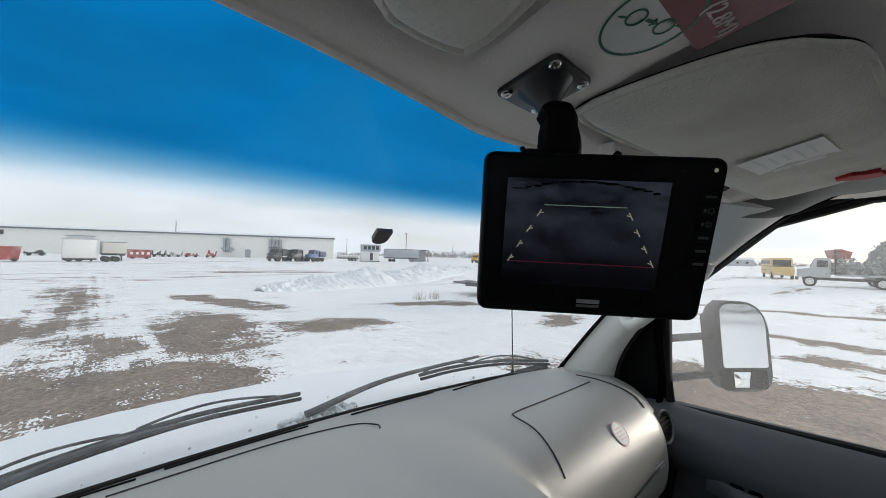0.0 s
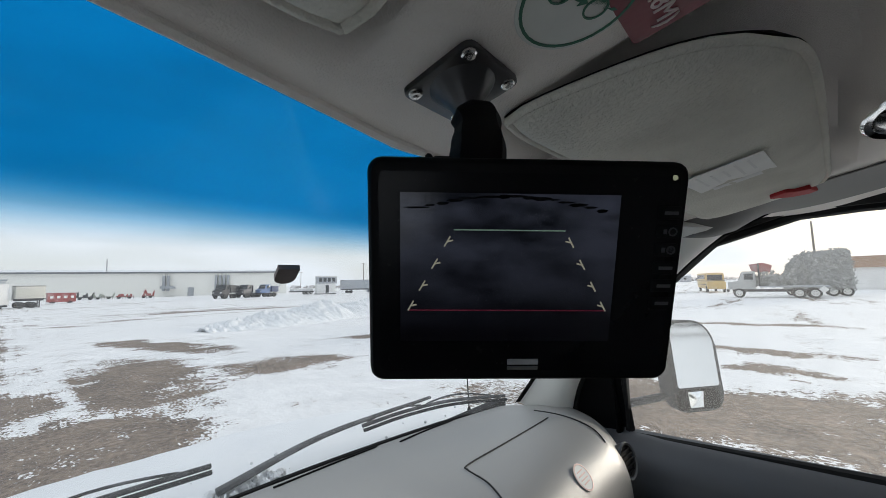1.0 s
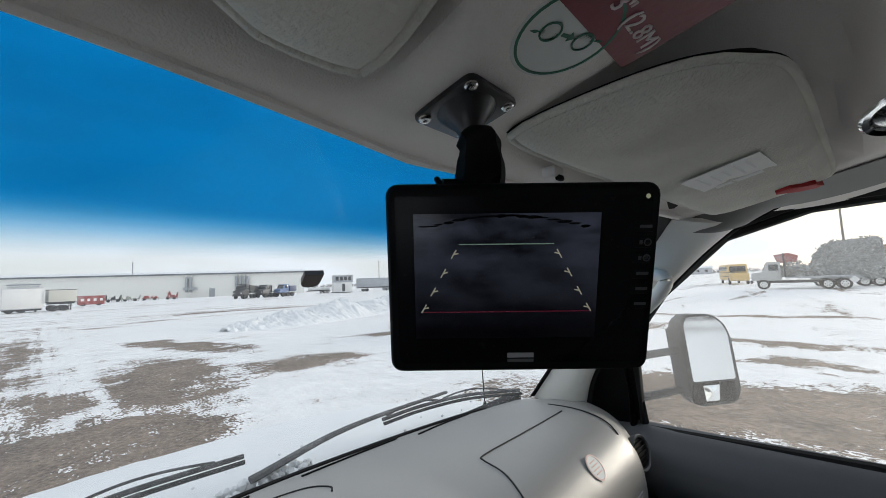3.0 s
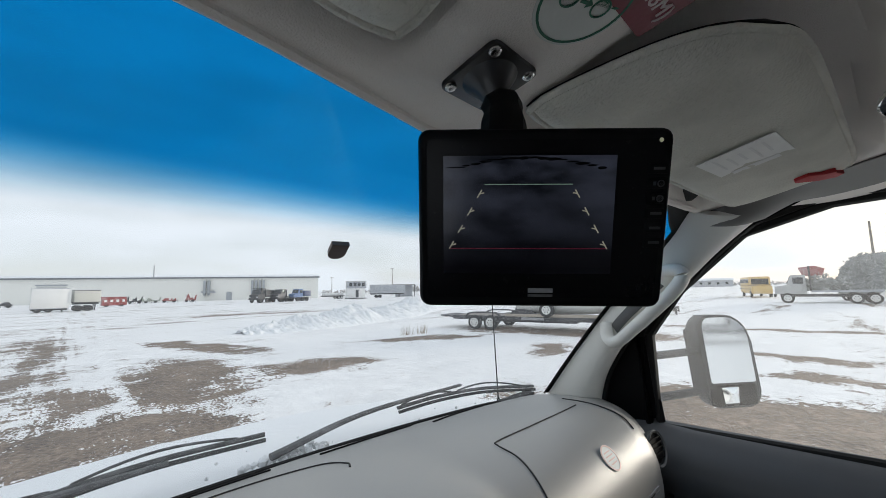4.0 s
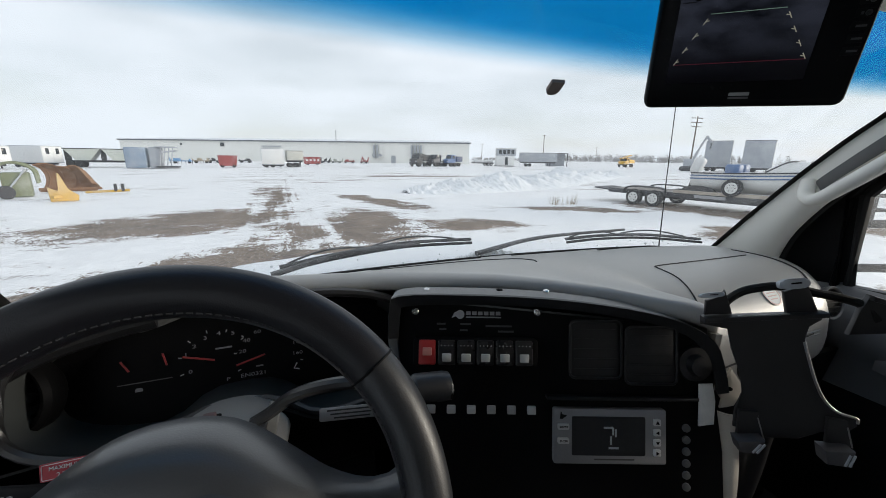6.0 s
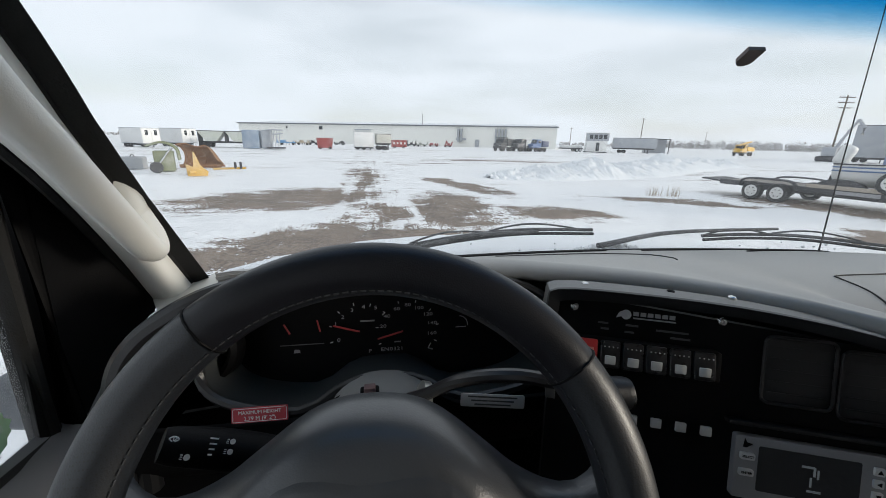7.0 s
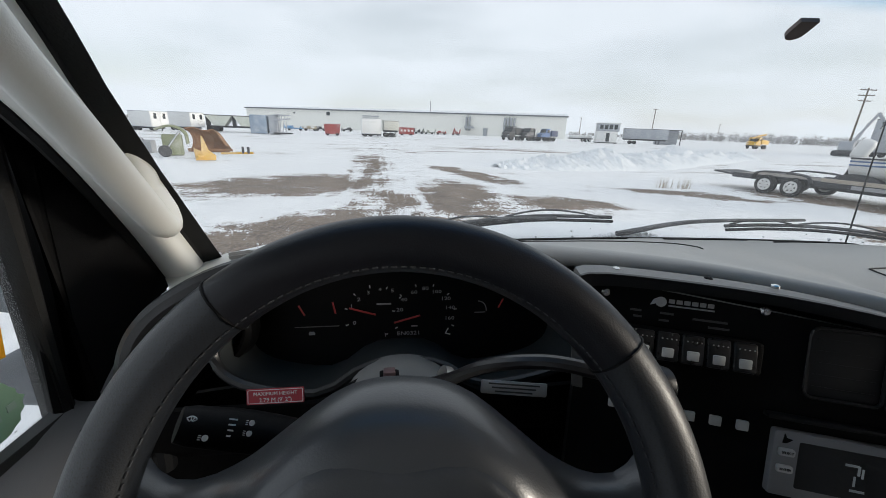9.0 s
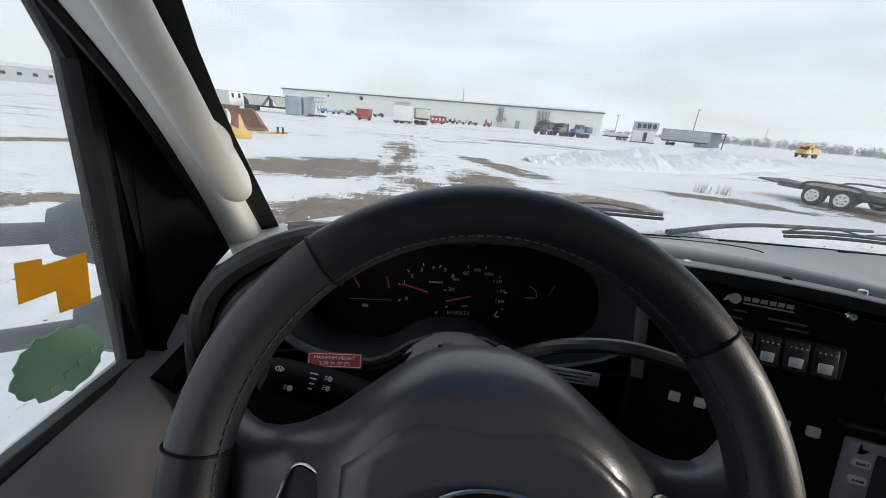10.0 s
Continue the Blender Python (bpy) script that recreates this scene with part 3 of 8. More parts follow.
# round side vent and badge at the passenger end
vent_at = basis((0.708, 0.210, 1.358), (0.995, -0.10, 0.0), (0, 0.25, 0.97))
ring = part("side_vent", lathe([(0.020, -0.02), (0.034, -0.012), (0.037, 0.000), (0.035, 0.003), (0.031, 0.001), (0.030, -0.02)], vent_at, 28), M_TRIM, dash, "round dark side air vent")
part("vent_core", lathe([(0.001, -0.004), (0.029, -0.004), (0.029, -0.012)], vent_at, 24), M_BLACK, ring)
for k in range(5):
    part("vane", box(vent_at @ Matrix.Translation((0, -0.02 + 0.01 * k, -0.001)), (2 * math.sqrt(0.028**2 - (0.01 * (k - 2)) ** 2), 0.0016, 0.004)), M_BLACK, ring)
# Red paled in its colour to hold the sun's glare on the badge.
M_PALERED = surf("glare_paled_red_print", (0.68, 0.47, 0.43), 0.5, var=0.1, scale=40, grain=200, bump=0.02)
badge_at = basis((0.500, 0.2240, 1.3990), (1, 0.0, 0.0), (0, 0.672, 0.740)) @ Matrix.Diagonal((0.93, 0.93, 1, 1))
badge = part("warning_badge", lathe([(0.001, 0.0012), (0.0235, 0.0012), (0.024, 0.0)], badge_at, 28), M_WHITEPRINT, dash, "round white and red warning sticker")
part("badge_ring", lathe([(0.0245, 0.001), (0.0245, 0.0016), (0.0215, 0.0018), (0.0215, 0.001)], badge_at, 28), M_PALERED, badge)
for k in range(4):
    part("text_bar", box(badge_at @ Matrix.Translation((0, 0.011 - 0.007 * k, 0.0015)), (0.030 - 0.005 * abs(k - 1.5), 0.0022, 0.0006)), M_PALERED, badge)
part("glove_joint", tube(smooth_path([(0.60, 0.186, 1.315), (0.45, 0.1845, 1.305), (0.32, 0.186, 1.295)], 6), 0.0018, 6), M_GAP, dash)
for z in (1.318, 1.310):
    part("model_mark", box((0.60, 0.187, z), (0.05, 0.003, 0.003)), M_GREYPRINT, dash)
# lower knee panels
part("lower_panel", sheet(lambda u, v: (-0.78 + 0.50 * u, 0.335 - 0.10 * v + 0.03 * math.sin(math.pi * u), 1.285 - 0.42 * v), 12, 10, 0.01), M_BLACK, dash, "black lower knee panel")
part("lower_panel", sheet(lambda u, v: (0.10 + 0.68 * u, 0.215 + 0.06 * v, 1.240 - 0.42 * v), 12, 8, 0.01), M_BLACK, dash)
part("hood_underside", sheet(lambda u, v: (-0.42 + 0.45 * u, lip_y(-0.42 + 0.45 * u) + 0.014 + 0.09 * v, 1.468 - 0.055 * v), 24, 3, 0.006), M_BLACK, dash)
part("back_panel", sheet(lambda u, v: (-0.56 + 0.59 * u, lip_y(-0.56 + 0.59 * u) + 0.10, 1.385 + 0.035 * ease(0.1, 0.4, u) - 0.57 * v), 30, 8, 0.006), M_BLACK, dash)
part("centre_side", sheet(lambda u, v: (0.070 + 0.06 * u, 0.065 + 0.20 * u, 1.462 - 0.06 * u - 0.45 * v), 6, 8, 0.008), M_DASH, dash, "grey side of the centre stack")

# dark double hood ring round the driver's end of the dash
M_HOOD = surf("satin_black_hood", (0.011, 0.0115, 0.013), 0.4, var=0.15, scale=9, grain=600, bump=0.1)
for r, dx, dy, dz in ((0.013, 0.0, 0.0, 0.0), (0.012, 0.020, 0.006, -0.020)):
    line = smooth_path([(-0.555 + dx, 0.330 + dy, 1.482 + dz), (-0.600 + dx, 0.320 + dy, 1.477 + dz), (-0.645 + dx, 0.302 + dy, 1.470 + dz), (-0.684 + dx, 0.292 + dy, 1.453 + dz), (-0.722 + dx, 0.285 + dy, 1.425 + dz), (-0.745 + dx, 0.280 + dy, 1.388 + dz), (-0.755 + dx, 0.275 + dy, 1.335 + dz), (-0.755 + dx, 0.27 + dy, 1.25 + dz)], 5)
    part("hood_ring", tube(line, r, 10), M_HOOD, dash, "satin black hood ring")
ring_out = smooth_path([(-0.555, 0.335, 1.478), (-0.645, 0.31, 1.464), (-0.722, 0.295, 1.422), (-0.750, 0.29, 1.36), (-0.755, 0.28, 1.25)], 6)
part("hood_skirt", sheet(lambda u, v: ring_out[int(round(u * 24))].lerp(Vector((-0.66, 0.35, 1.36)), v) + Vector((0, 0.025 * math.sin(math.pi * min(1, 2 * v)), 0)), 24, 6, 0.006), M_BLACK, dash)



# ---- roof lining: monitor, visors, stickers, lamp ----
def on_lining(x, y):
    """The pose of a flat thing hung on the roof lining: local z points down."""
    z = lining_height(x, y)
    return basis((x, y, z - 0.001), (1, 0, 0), (0, -1, 0.20))


mount = thing("monitor_mount", (0, 0.08, 1.86), "black steel plate and ball arm screwed to the roof lining", "monitor mount")
PL = basis((0.0, 0.081, lining_height(0, 0.081) - 0.001), (0.03, -1.0, 0.20), (-1.0, -0.03, 0.0))
plate_out = rounded(0.055, 0.055, 0.006, 3, -0.0015, -0.0015)
plate = part("plate", prism(plate_out, 0.004, PL, 0.001), M_PLATE, mount)
for x, y in ((0.020, 0.020), (-0.022, 0.020), (0.020, -0.022), (-0.022, -0.022)):
    at = PL @ Matrix.Translation((x, y, 0.004))
    part("screw", lathe([(0.0048, 0), (0.0046, 0.0012), (0.0036, 0.0022), (0.0018, 0.0024), (0.0016, 0.0012), (0.0005, 0.0012)], at, 14), M_METAL, plate, "bright screw")
part("cone", lathe([(0.021, 0.004), (0.018, 0.008), (0.011, 0.016), (0.008, 0.024)], PL, 20), M_PLATE, mount)
part("ball", lathe([(0.004, -0.010), (0.009, -0.006), (0.011, 0.0), (0.009, 0.006), (0.004, 0.010)], Matrix.Translation((-0.006, 0.068, 1.838)), 16), M_RUBBER, mount)
arm_path = smooth_path([(-0.004, 0.072, 1.846), (-0.012, 0.061, 1.832), (-0.021, 0.054, 1.812), (-0.031, 0.050, 1.795)], 5)
part("arm", tube(arm_path, [0.0085, 0.0105, 0.0125, 0.0140, 0.0145, 0.0140, 0.0130, 0.0135, 0.0145, 0.0150, 0.0150, 0.0150, 0.0150, 0.0145, 0.0140, 0.0120][: len(arm_path)], 8, 0.75, (0.7, 0.7, 0.1)), M_BLACK, mount)
part("clamp_knob", lathe([(0.003, 0), (0.009, 0.001), (0.009, 0.009), (0.005, 0.011)], basis((-0.038, 0.058, 1.797), (0, 0, 1), (0.4, 0.5, 0)), 10), M_BLACK, mount)
part("cable", tube(smooth_path([(-0.045, 0.052, 1.79), (-0.049, 0.058, 1.797), (-0.047, 0.066, 1.806)], 5), 0.0018, 6), M_BLACK, mount)

# the monitor faces the driver; local x along its width, y up, z to the viewer
TLm, TRm, BLm, BRm = Vector((-0.089, 0.059, 1.794)), Vector((0.004, -0.035, 1.792)), Vector((-0.072, 0.080, 1.701)), Vector((0.020, -0.018, 1.696))
mid = (TLm + TRm + BLm + BRm) / 4
MO = basis(mid, (TRm + BRm) - (TLm + BLm), (TLm + TRm) - (BLm + BRm))
MW, MH = 0.1345, 0.0975
monitor = thing("monitor", mid - Vector((0, 0, 0.048)), "small black camera monitor showing a dark reversing view", "monitor")
part("housing", prism(rounded(MW, MH, 0.006, 4), 0.024, MO @ Matrix.Translation((0, 0, -0.024)), 0.004, 3), M_BLACK, monitor)
part("back_shell", prism(rounded(MW - 0.02, MH - 0.02, 0.006, 4), -0.010, MO @ Matrix.Translation((0, 0, -0.024)), 0.004), M_BLACK, monitor)
face = part("front_glass", prism(rounded(MW - 0.010, MH - 0.012, 0.003, 3), 0.0006, MO), M_GLOSSBLACK, monitor, "glossy black front glass")
part("bezel_ridge", prism(rounded(MW - 0.004, MH - 0.005, 0.005, 4), 0.0004, MO), M_BLACK, monitor)


def screen_material():
    m = bpy.data.materials.new("reversing_view")
    m.use_nodes = True
    n, l = m.node_tree.nodes, m.node_tree.links
    b = n["Principled BSDF"]
    b.inputs["Base Color"].default_value, b.inputs["Roughness"].default_value = (0.004, 0.004, 0.005, 1), 0.15
    co, mp, no, ra = (n.new("ShaderNode" + k) for k in ("TexCoord", "Mapping", "TexNoise", "ValToRGB"))
    mp.inputs["Scale"].default_value = (24, 24, 60)
    no.inputs["Scale"].default_value, no.inputs["Detail"].default_value = 1.4, 5
    ra.color_ramp.elements[0].position, ra.color_ramp.elements[0].color = 0.36, (0.002, 0.0025, 0.004, 1)
    ra.color_ramp.elements[1].position, ra.color_ramp.elements[1].color = 0.66, (0.020, 0.023, 0.034, 1)
    l.new(co.outputs["Object"], mp.inputs["Vector"])
    l.new(mp.outputs["Vector"], no.inputs["Vector"])
    l.new(no.outputs["Fac"], ra.inputs["Fac"])
    geo, sep, rg, mu = (n.new("ShaderNode" + k) for k in ("NewGeometry", "SeparateXYZ", "MapRange", "Mix"))
    rg.inputs["From Min"].default_value, rg.inputs["From Max"].default_value = 1.722, 1.772
    l.new(geo.outputs["Position"], sep.inputs["Vector"])
    l.new(sep.outputs["Z"], rg.inputs["Value"])
    mu.data_type = "RGBA"
    mu.inputs["A"].default_value = (0.0006, 0.0006, 0.0010, 1)
    l.new(rg.outputs["Result"], mu.inputs["Factor"])
    l.new(ra.outputs["Color"], mu.inputs["B"])
    l.new(mu.outputs["Result"], b.inputs["Emission Color"])
    b.inputs["Emission Strength"].default_value = 1.0
    return m


SX0, SX1, SY0, SY1 = -0.0535, 0.0375, -0.0290, 0.0345
picture = part("picture", prism([(SX0, SY0), (SX1, SY0), (SX1, SY1), (SX0, SY1)], 0.0008, MO), screen_material(), monitor, "lit picture of snowy ground", smooth=False)
rng = random.Random(8)
for k in range(16):
    x = SX0 + 0.007 + 0.0051 * k
    y = 0.0338 - 0.00009 * (k - 7.5) ** 2 - 0.0005 * rng.random()
    w, h = rng.uniform(0.004, 0.012), rng.uniform(0.0005, 0.0015)
    part("scrub_patch", prism([(x - w / 2, y - h * 0.4), (x - w * 0.2, y - h), (x + w * 0.3, y - h * 0.7), (x + w / 2, y), (x + w * 0.1, y + h * 0.3), (x - w * 0.3, y + h * 0.2)], 0.0010, MO), M_BLACK, picture, smooth=False)
M_LINE_G, M_LINE_Y, M_LINE_R = glow("green_line", (0.35, 0.55, 0.42), 0.16), glow("yellow_line", (0.62, 0.60, 0.46), 0.22), glow("red_line", (0.30, 0.02, 0.06), 0.10)


def stroke(a, b, w=0.0005):
    a, b = Vector((*a, 0.0009)), Vector((*b, 0.0009))
    d = (b - a).normalized()
    s_ = Vector((-d.y, d.x, 0)) * w / 2
    return prism([(a - s_).xy, (b - s_).xy, (b + s_).xy, (a + s_).xy], 0.0003, MO @ Matrix.Translation((0, 0, 0.0009)))


part("guide_line", stroke((-0.0315, 0.0195), (0.0150, 0.0195)), M_LINE_G, picture, smooth=False)
part("guide_line", stroke((-0.0500, -0.0150), (0.0345, -0.0150)), M_LINE_R, picture, smooth=False)
for k in range(4):
    t = (0.2, 0.47, 0.74, 0.99)[k]
    for a, b, sg in (((-0.0315, 0.0195), (-0.0505, -0.0155), 1), ((0.0150, 0.0195), (0.0350, -0.0155), -1)):
        x, y = a[0] + (b[0] - a[0]) * t, a[1] + (b[1] - a[1]) * t
        part("guide_tick", stroke((x, y), (x - sg * (-0.0024), y + 0.0042), 0.0006), M_LINE_Y, picture, smooth=False)
        part("guide_tick", stroke((x + sg * 0.0010, y + 0.0020), (x + sg * 0.0036, y + 0.0026), 0.0006), M_LINE_Y, picture, smooth=False)
part("brand_bar", box(MO @ Matrix.Translation((0.0, -0.0385, 0.0010)), (0.0135, 0.0024, 0.0006)), M_GREYPRINT, monitor)
part("brand_bar", box(MO @ Matrix.Translation((0.0, -0.0414, 0.0010)), (0.0135, 0.0015, 0.0006)), surf("dim_print", (0.12, 0.12, 0.12), 0.6), monitor)
part("power_light", lathe([(0.0001, 0.0012), (0.0010, 0.0010), (0.0012, 0.0004)], MO @ Matrix.Translation((0.0595, 0.0420, 0)), 12), glow("green_led", (0.50, 0.52, 0.35), 0.30), monitor, "small lit power light")
M_DIMICON = surf("dim_icon", (0.07, 0.07, 0.075), 0.6)
for k in range(6):
    y = 0.0275 - 0.0078 * k
    part("button", prism(rounded(0.010, 0.0055, 0.001, 2, 0.0588, y), 0.0012, MO, 0.0004), M_BLACK, monitor)
    if k in (1, 2):
        part("icon", lathe([(0.0019, 0.0012), (0.0019, 0.0016), (0.0014, 0.0016), (0.0014, 0.0012)], MO @ Matrix.Translation((0.0606, y, 0)), 12), M_DIMICON, monitor)
        part("icon", box(MO @ Matrix.Translation((0.0573, y, 0.0014)), (0.0014, 0.0020, 0.0004)), M_DIMICON, monitor)
    else:
        part("icon", box(MO @ Matrix.Translation((0.0592, y, 0.0014)), (0.0058, 0.0014, 0.0004)), M_DIMICON, monitor)


# Near-black colour that paints the shadow gap round each visor.
M_VISORGAP = surf("visor_gap_shade", (0.05, 0.048, 0.046), 0.9, spec=0.1)


def visor(side):
    s = side
    v = thing("sun_visor", (s * 0.36, 0.0, 1.86), "folded-up grey cloth sun visor with soft rounded edges", "sun visor", group="sun visors")
    # corners: inner front, inner rear, outer rear, outer front
    def top(u, w, off=0.0):
        if s > 0:
            a, b = Vector((0.056, 0.098, 1.866)), Vector((0.100, -0.083, 1.899))
            c, d = Vector((0.622, -0.128, 1.888)), Vector((0.664, 0.034, 1.853))
        else:
            a, b = Vector((-0.074, 0.095, 1.863)), Vector((-0.100, -0.085, 1.898))
            c, d = Vector((-0.632, -0.128, 1.892)), Vector((-0.640, 0.030, 1.854))
        return a.lerp(d, u).lerp(b.lerp(c, u), w) + Vector((0, 0, off))

    def padded(face):
        def fn(u, w):
            # rounded outline: pull the corners in
            cu, cw = 2 * u - 1, 2 * w - 1
            uu, ww = 0.5 + 0.5 * cu * (1 - 0.03 * abs(cw) ** 6), 0.5 + 0.5 * cw * (1 - 0.09 * abs(cu) ** 12)
            edge = (1 - abs(cu) ** 10) * (1 - abs(cw) ** 5)
            bulge = 0.013 * edge**0.5
            uu += 0.07 * (1 - u) ** 6 * w**5
            ww -= 0.05 * (1 - u) ** 10 * w**3
            ripple = (0.0016 * noise.fractal(Vector((u * 6, w * 3, 1.0 + s)), 1, 2, 3) + 0.0006 * noise.fractal(Vector((u * 30, w * 9, 4.0)), 1, 2, 2)) * edge
            if not face:
                # the dark back stands a little proud all round, drawing the shadow gap
                uu, ww = 0.5 + (uu - 0.5) * 1.008, 0.5 + (ww - 0.5) * 1.02
            q = top(uu, ww, (-bulge + ripple) if face else 0.004 + 0.006 * edge**0.5)
            if s < 0:
                # notch for the catch in the front edge
                q.y -= 0.020 * math.exp(-(((q.x + 0.190) / 0.040) ** 4)) * (1 - w) ** 2
            return q
        return fn

    bm_ = sheet(padded(True), 40, 18)
    low_ = sheet(padded(False), 40, 18)
    part("cushion", bm_, M_VISOR, v, angle=70)
    part("back", low_, M_VISORGAP, v, "dark back whose edge draws the shadow gap", angle=70)
    rim_pts = [Vector(padded(True)(u, w)) for u, w in [(k / 30, 0) for k in range(30)] + [(1, k / 10) for k in range(10)] + [(1 - k / 30, 1) for k in range(30)] + [(0, 1 - k / 10) for k in range(11)]]
    part("piping", tube(rim_pts, 0.0036, 10), M_VISOR, v, "stitched cloth edge piping", angle=70)
    px_ = 0.19 if s > 0 else 0.12
    part("catch", box(top(px_, -0.10, -0.002) if s > 0 else (-0.196, 0.064, 1.866), (0.020, 0.016, 0.012) if s > 0 else (0.014, 0.006, 0.006), 0.002), M_HEAD, v)
    part("pivot_clip", box(top(px_, -0.06, -0.010) if s > 0 else (-0.190, 0.066, 1.869), (0.012, 0.006, 0.006) if s > 0 else (0.036, 0.010, 0.007), 0.002), M_BLACK, v, "small black clip")
    if s > 0:
        lm = basis(top(0.515, 0.53, -0.0140), (0.104, -0.012, 0.002), (0.030, 0.080, -0.018))
        lab = part("label", prism(rounded(0.105, 0.078, 0.002, 2), 0.0008, lm @ pose(0, 0, 0, 180, 0, 0)), surf("aged_white_paper", (0.84, 0.83, 0.80), 0.7, var=0.08, scale=40), v, "aged white paper label")
        M_FADED = surf("faded_print", (0.76, 0.75, 0.73), 0.7)
        for r in range(5):
            part("text_bar", box(lm @ Matrix.Translation((-0.016 + 0.006 * (r % 2), 0.024 - 0.012 * r, -0.0012)), (0.055 - 0.010 * (r % 3), 0.0026, 0.0004)), M_FADED, lab)
        part("text_bar", box(lm @ Matrix.Translation((0.038, 0.0, -0.0012)), (0.016, 0.050, 0.0004)), M_FADED, lab)
        tag = basis(top(0.885, 0.78, -0.0115), top(1, 0.3) - top(0, 0.3), top(0.6, 0) - top(0.6, 1))
        part("strap_tag", prism([(-0.032, -0.016), (-0.020, -0.022), (-0.004, -0.016), (0.016, -0.012), (0.034, 0.002), (0.030, 0.014), (0.014, 0.012), (0.002, 0.018), (-0.010, 0.006), (-0.030, 0.002)], 0.006, tag @ pose(0, 0, 0, 180, 0, -20), 0.001), surf("red_cloth", (0.40, 0.02, 0.025), 0.8, bump=0.4), v, "bright red cloth tag")
    return v


visor(1)
visor(-1)

# round and red height stickers behind the monitor plate
disc_at = on_lining(0.004, 0.006) @ Matrix.Diagonal((1.12, 1.12, 1, 1))
disc = thing("round_sticker", disc_at.translation, "round white sticker with a green rim and green drawing", "sticker")
M_GREEN = surf("dark_green_print", (0.02, 0.13, 0.075), 0.5)
M_STICKER = surf("white_sticker", (0.66, 0.67, 0.63), 0.45, var=0.06, scale=40)
part("disc", lathe([(0.001, 0.0008), (0.0300, 0.0008), (0.0305, 0.0)], disc_at, 36), M_STICKER, disc)
part("rim", lathe([(0.0282, 0.0006), (0.0282, 0.0012), (0.0266, 0.0012), (0.0266, 0.0006)], disc_at, 36), M_GREEN, disc)
for x, y, r in ((-0.011, -0.004, 0.0062), (0.011, 0.003, 0.0062)):
    part("drawn_ring", lathe([(r, 0.0008), (r, 0.0013), (r - 0.0010, 0.0013), (r - 0.0010, 0.0008)], disc_at @ Matrix.Translation((x, y, 0)), 18), M_GREEN, disc)
part("drawn_arrow", prism([(-0.004, -0.001), (0.001, -0.001), (0.001, -0.003), (0.005, 0.0), (0.001, 0.003), (0.001, 0.001), (-0.004, 0.001)], 0.0012, disc_at @ pose(0, 0, 0, 0, 0, 18)), M_GREEN, disc)
for sgn in (-1, 1):
    part("drawn_wing", prism([(0.007, 0.0035), (0.010, 0.0045), (0.012, 0.0065), (0.009, 0.006)], 0.0012, disc_at @ pose(sgn * 0.009, sgn * 0.0035, 0, 0, 0, 0 if sgn > 0 else 180)), M_GREEN, disc)
red_m = on_lining(0.0, -0.047) @ Matrix.Translation((0, 0, 0.0012))
red = thing("height_sticker", red_m.translation, "dark red height warning sticker with pale letters", "sticker")
part("film", prism(rounded(0.126, 0.090, 0.003, 2, 0.003, 0), 0.0007, red_m), surf("dark_red_film", (0.20, 0.024, 0.040), 0.45), red)
writing("letters", 'HT 9\'3" (2.8M)', 0.0160, red_m @ Matrix.Translation((0.014, -0.025, 0.0011)), surf("pale_letters", (0.62, 0.50, 0.50), 0.6), red)
for k in range(2):
    part("text_bar", box(red_m @ Matrix.Translation((0.0, 0.004 + 0.016 * k, 0.0009)), (0.066 - 0.014 * k, 0.007, 0.0005)), surf("pale_bar", (0.50, 0.36, 0.37), 0.6), red)

# round chrome-ringed roof lamp over the passenger seat
lamp_at = on_lining(0.412, -0.168) @ pose(0, 0, 0.006, 0, -24, 0)
lamp = thing("reading_lamp", lamp_at.translation, "small round chrome-ringed swivel lamp in the roof lining", "reading lamp")
part("ring", lathe([(0.030, 0.0), (0.034, 0.003), (0.032, 0.006), (0.026, 0.005), (0.024, 0.0)], lamp_at, 28), M_CHROME, lamp)
part("dish", lathe([(0.024, 0.001), (0.020, 0.004), (0.001, 0.006)], lamp_at, 24), M_METAL, lamp)
part("swivel", lathe([(0.012, 0.004), (0.011, 0.012), (0.004, 0.014), (0.001, 0.014)], lamp_at @ pose(0.004, 0.003, 0, 15, 0, 0), 16), M_BLACK, lamp)

# ---- steering wheel ----
WC = Vector((-0.463, 0.034, 1.417))
WN = Vector((-0.0838, -0.8702, 0.4856))
WX = Vector((0.9954, -0.0959, 0.0))
WY = WN.cross(WX)
WM = basis(WC, WX, WY)
RIM_R, RIM_T = 0.1665, 0.0182


def perforated_leather():
    m = surf("perforated_leather", (0.015, 0.0178, 0.0225), 0.44, var=0.25, scale=20, grain=900, bump=0.10, spec=0.6, coat=0.03)
    n, l = m.node_tree.nodes, m.node_tree.links
    b = n["Principled BSDF"]
    vor, ran, mix = n.new("ShaderNodeTexVoronoi"), n.new("ShaderNodeMapRange"), n.new("ShaderNodeMix")
    co = n.new("ShaderNodeTexCoord")
    vor.inputs["Scale"].default_value, vor.inputs["Randomness"].default_value = 520, 0.10
    l.new(co.outputs["Object"], vor.inputs["Vector"])
    ran.inputs["From Min"].default_value, ran.inputs["From Max"].default_value = 0.22, 0.34
    l.new(vor.outputs["Distance"], ran.inputs["Value"])
    mix.data_type = "RGBA"
    mix.inputs["A"].default_value = (0.010, 0.010, 0.010, 1)
    l.new(b.inputs["Base Color"].links[0].from_socket, mix.inputs["B"])
    l.new(ran.outputs["Result"], mix.inputs["Factor"])
    l.new(mix.outputs["Result"], b.inputs["Base Color"])
    return m


M_PERF = perforated_leather()


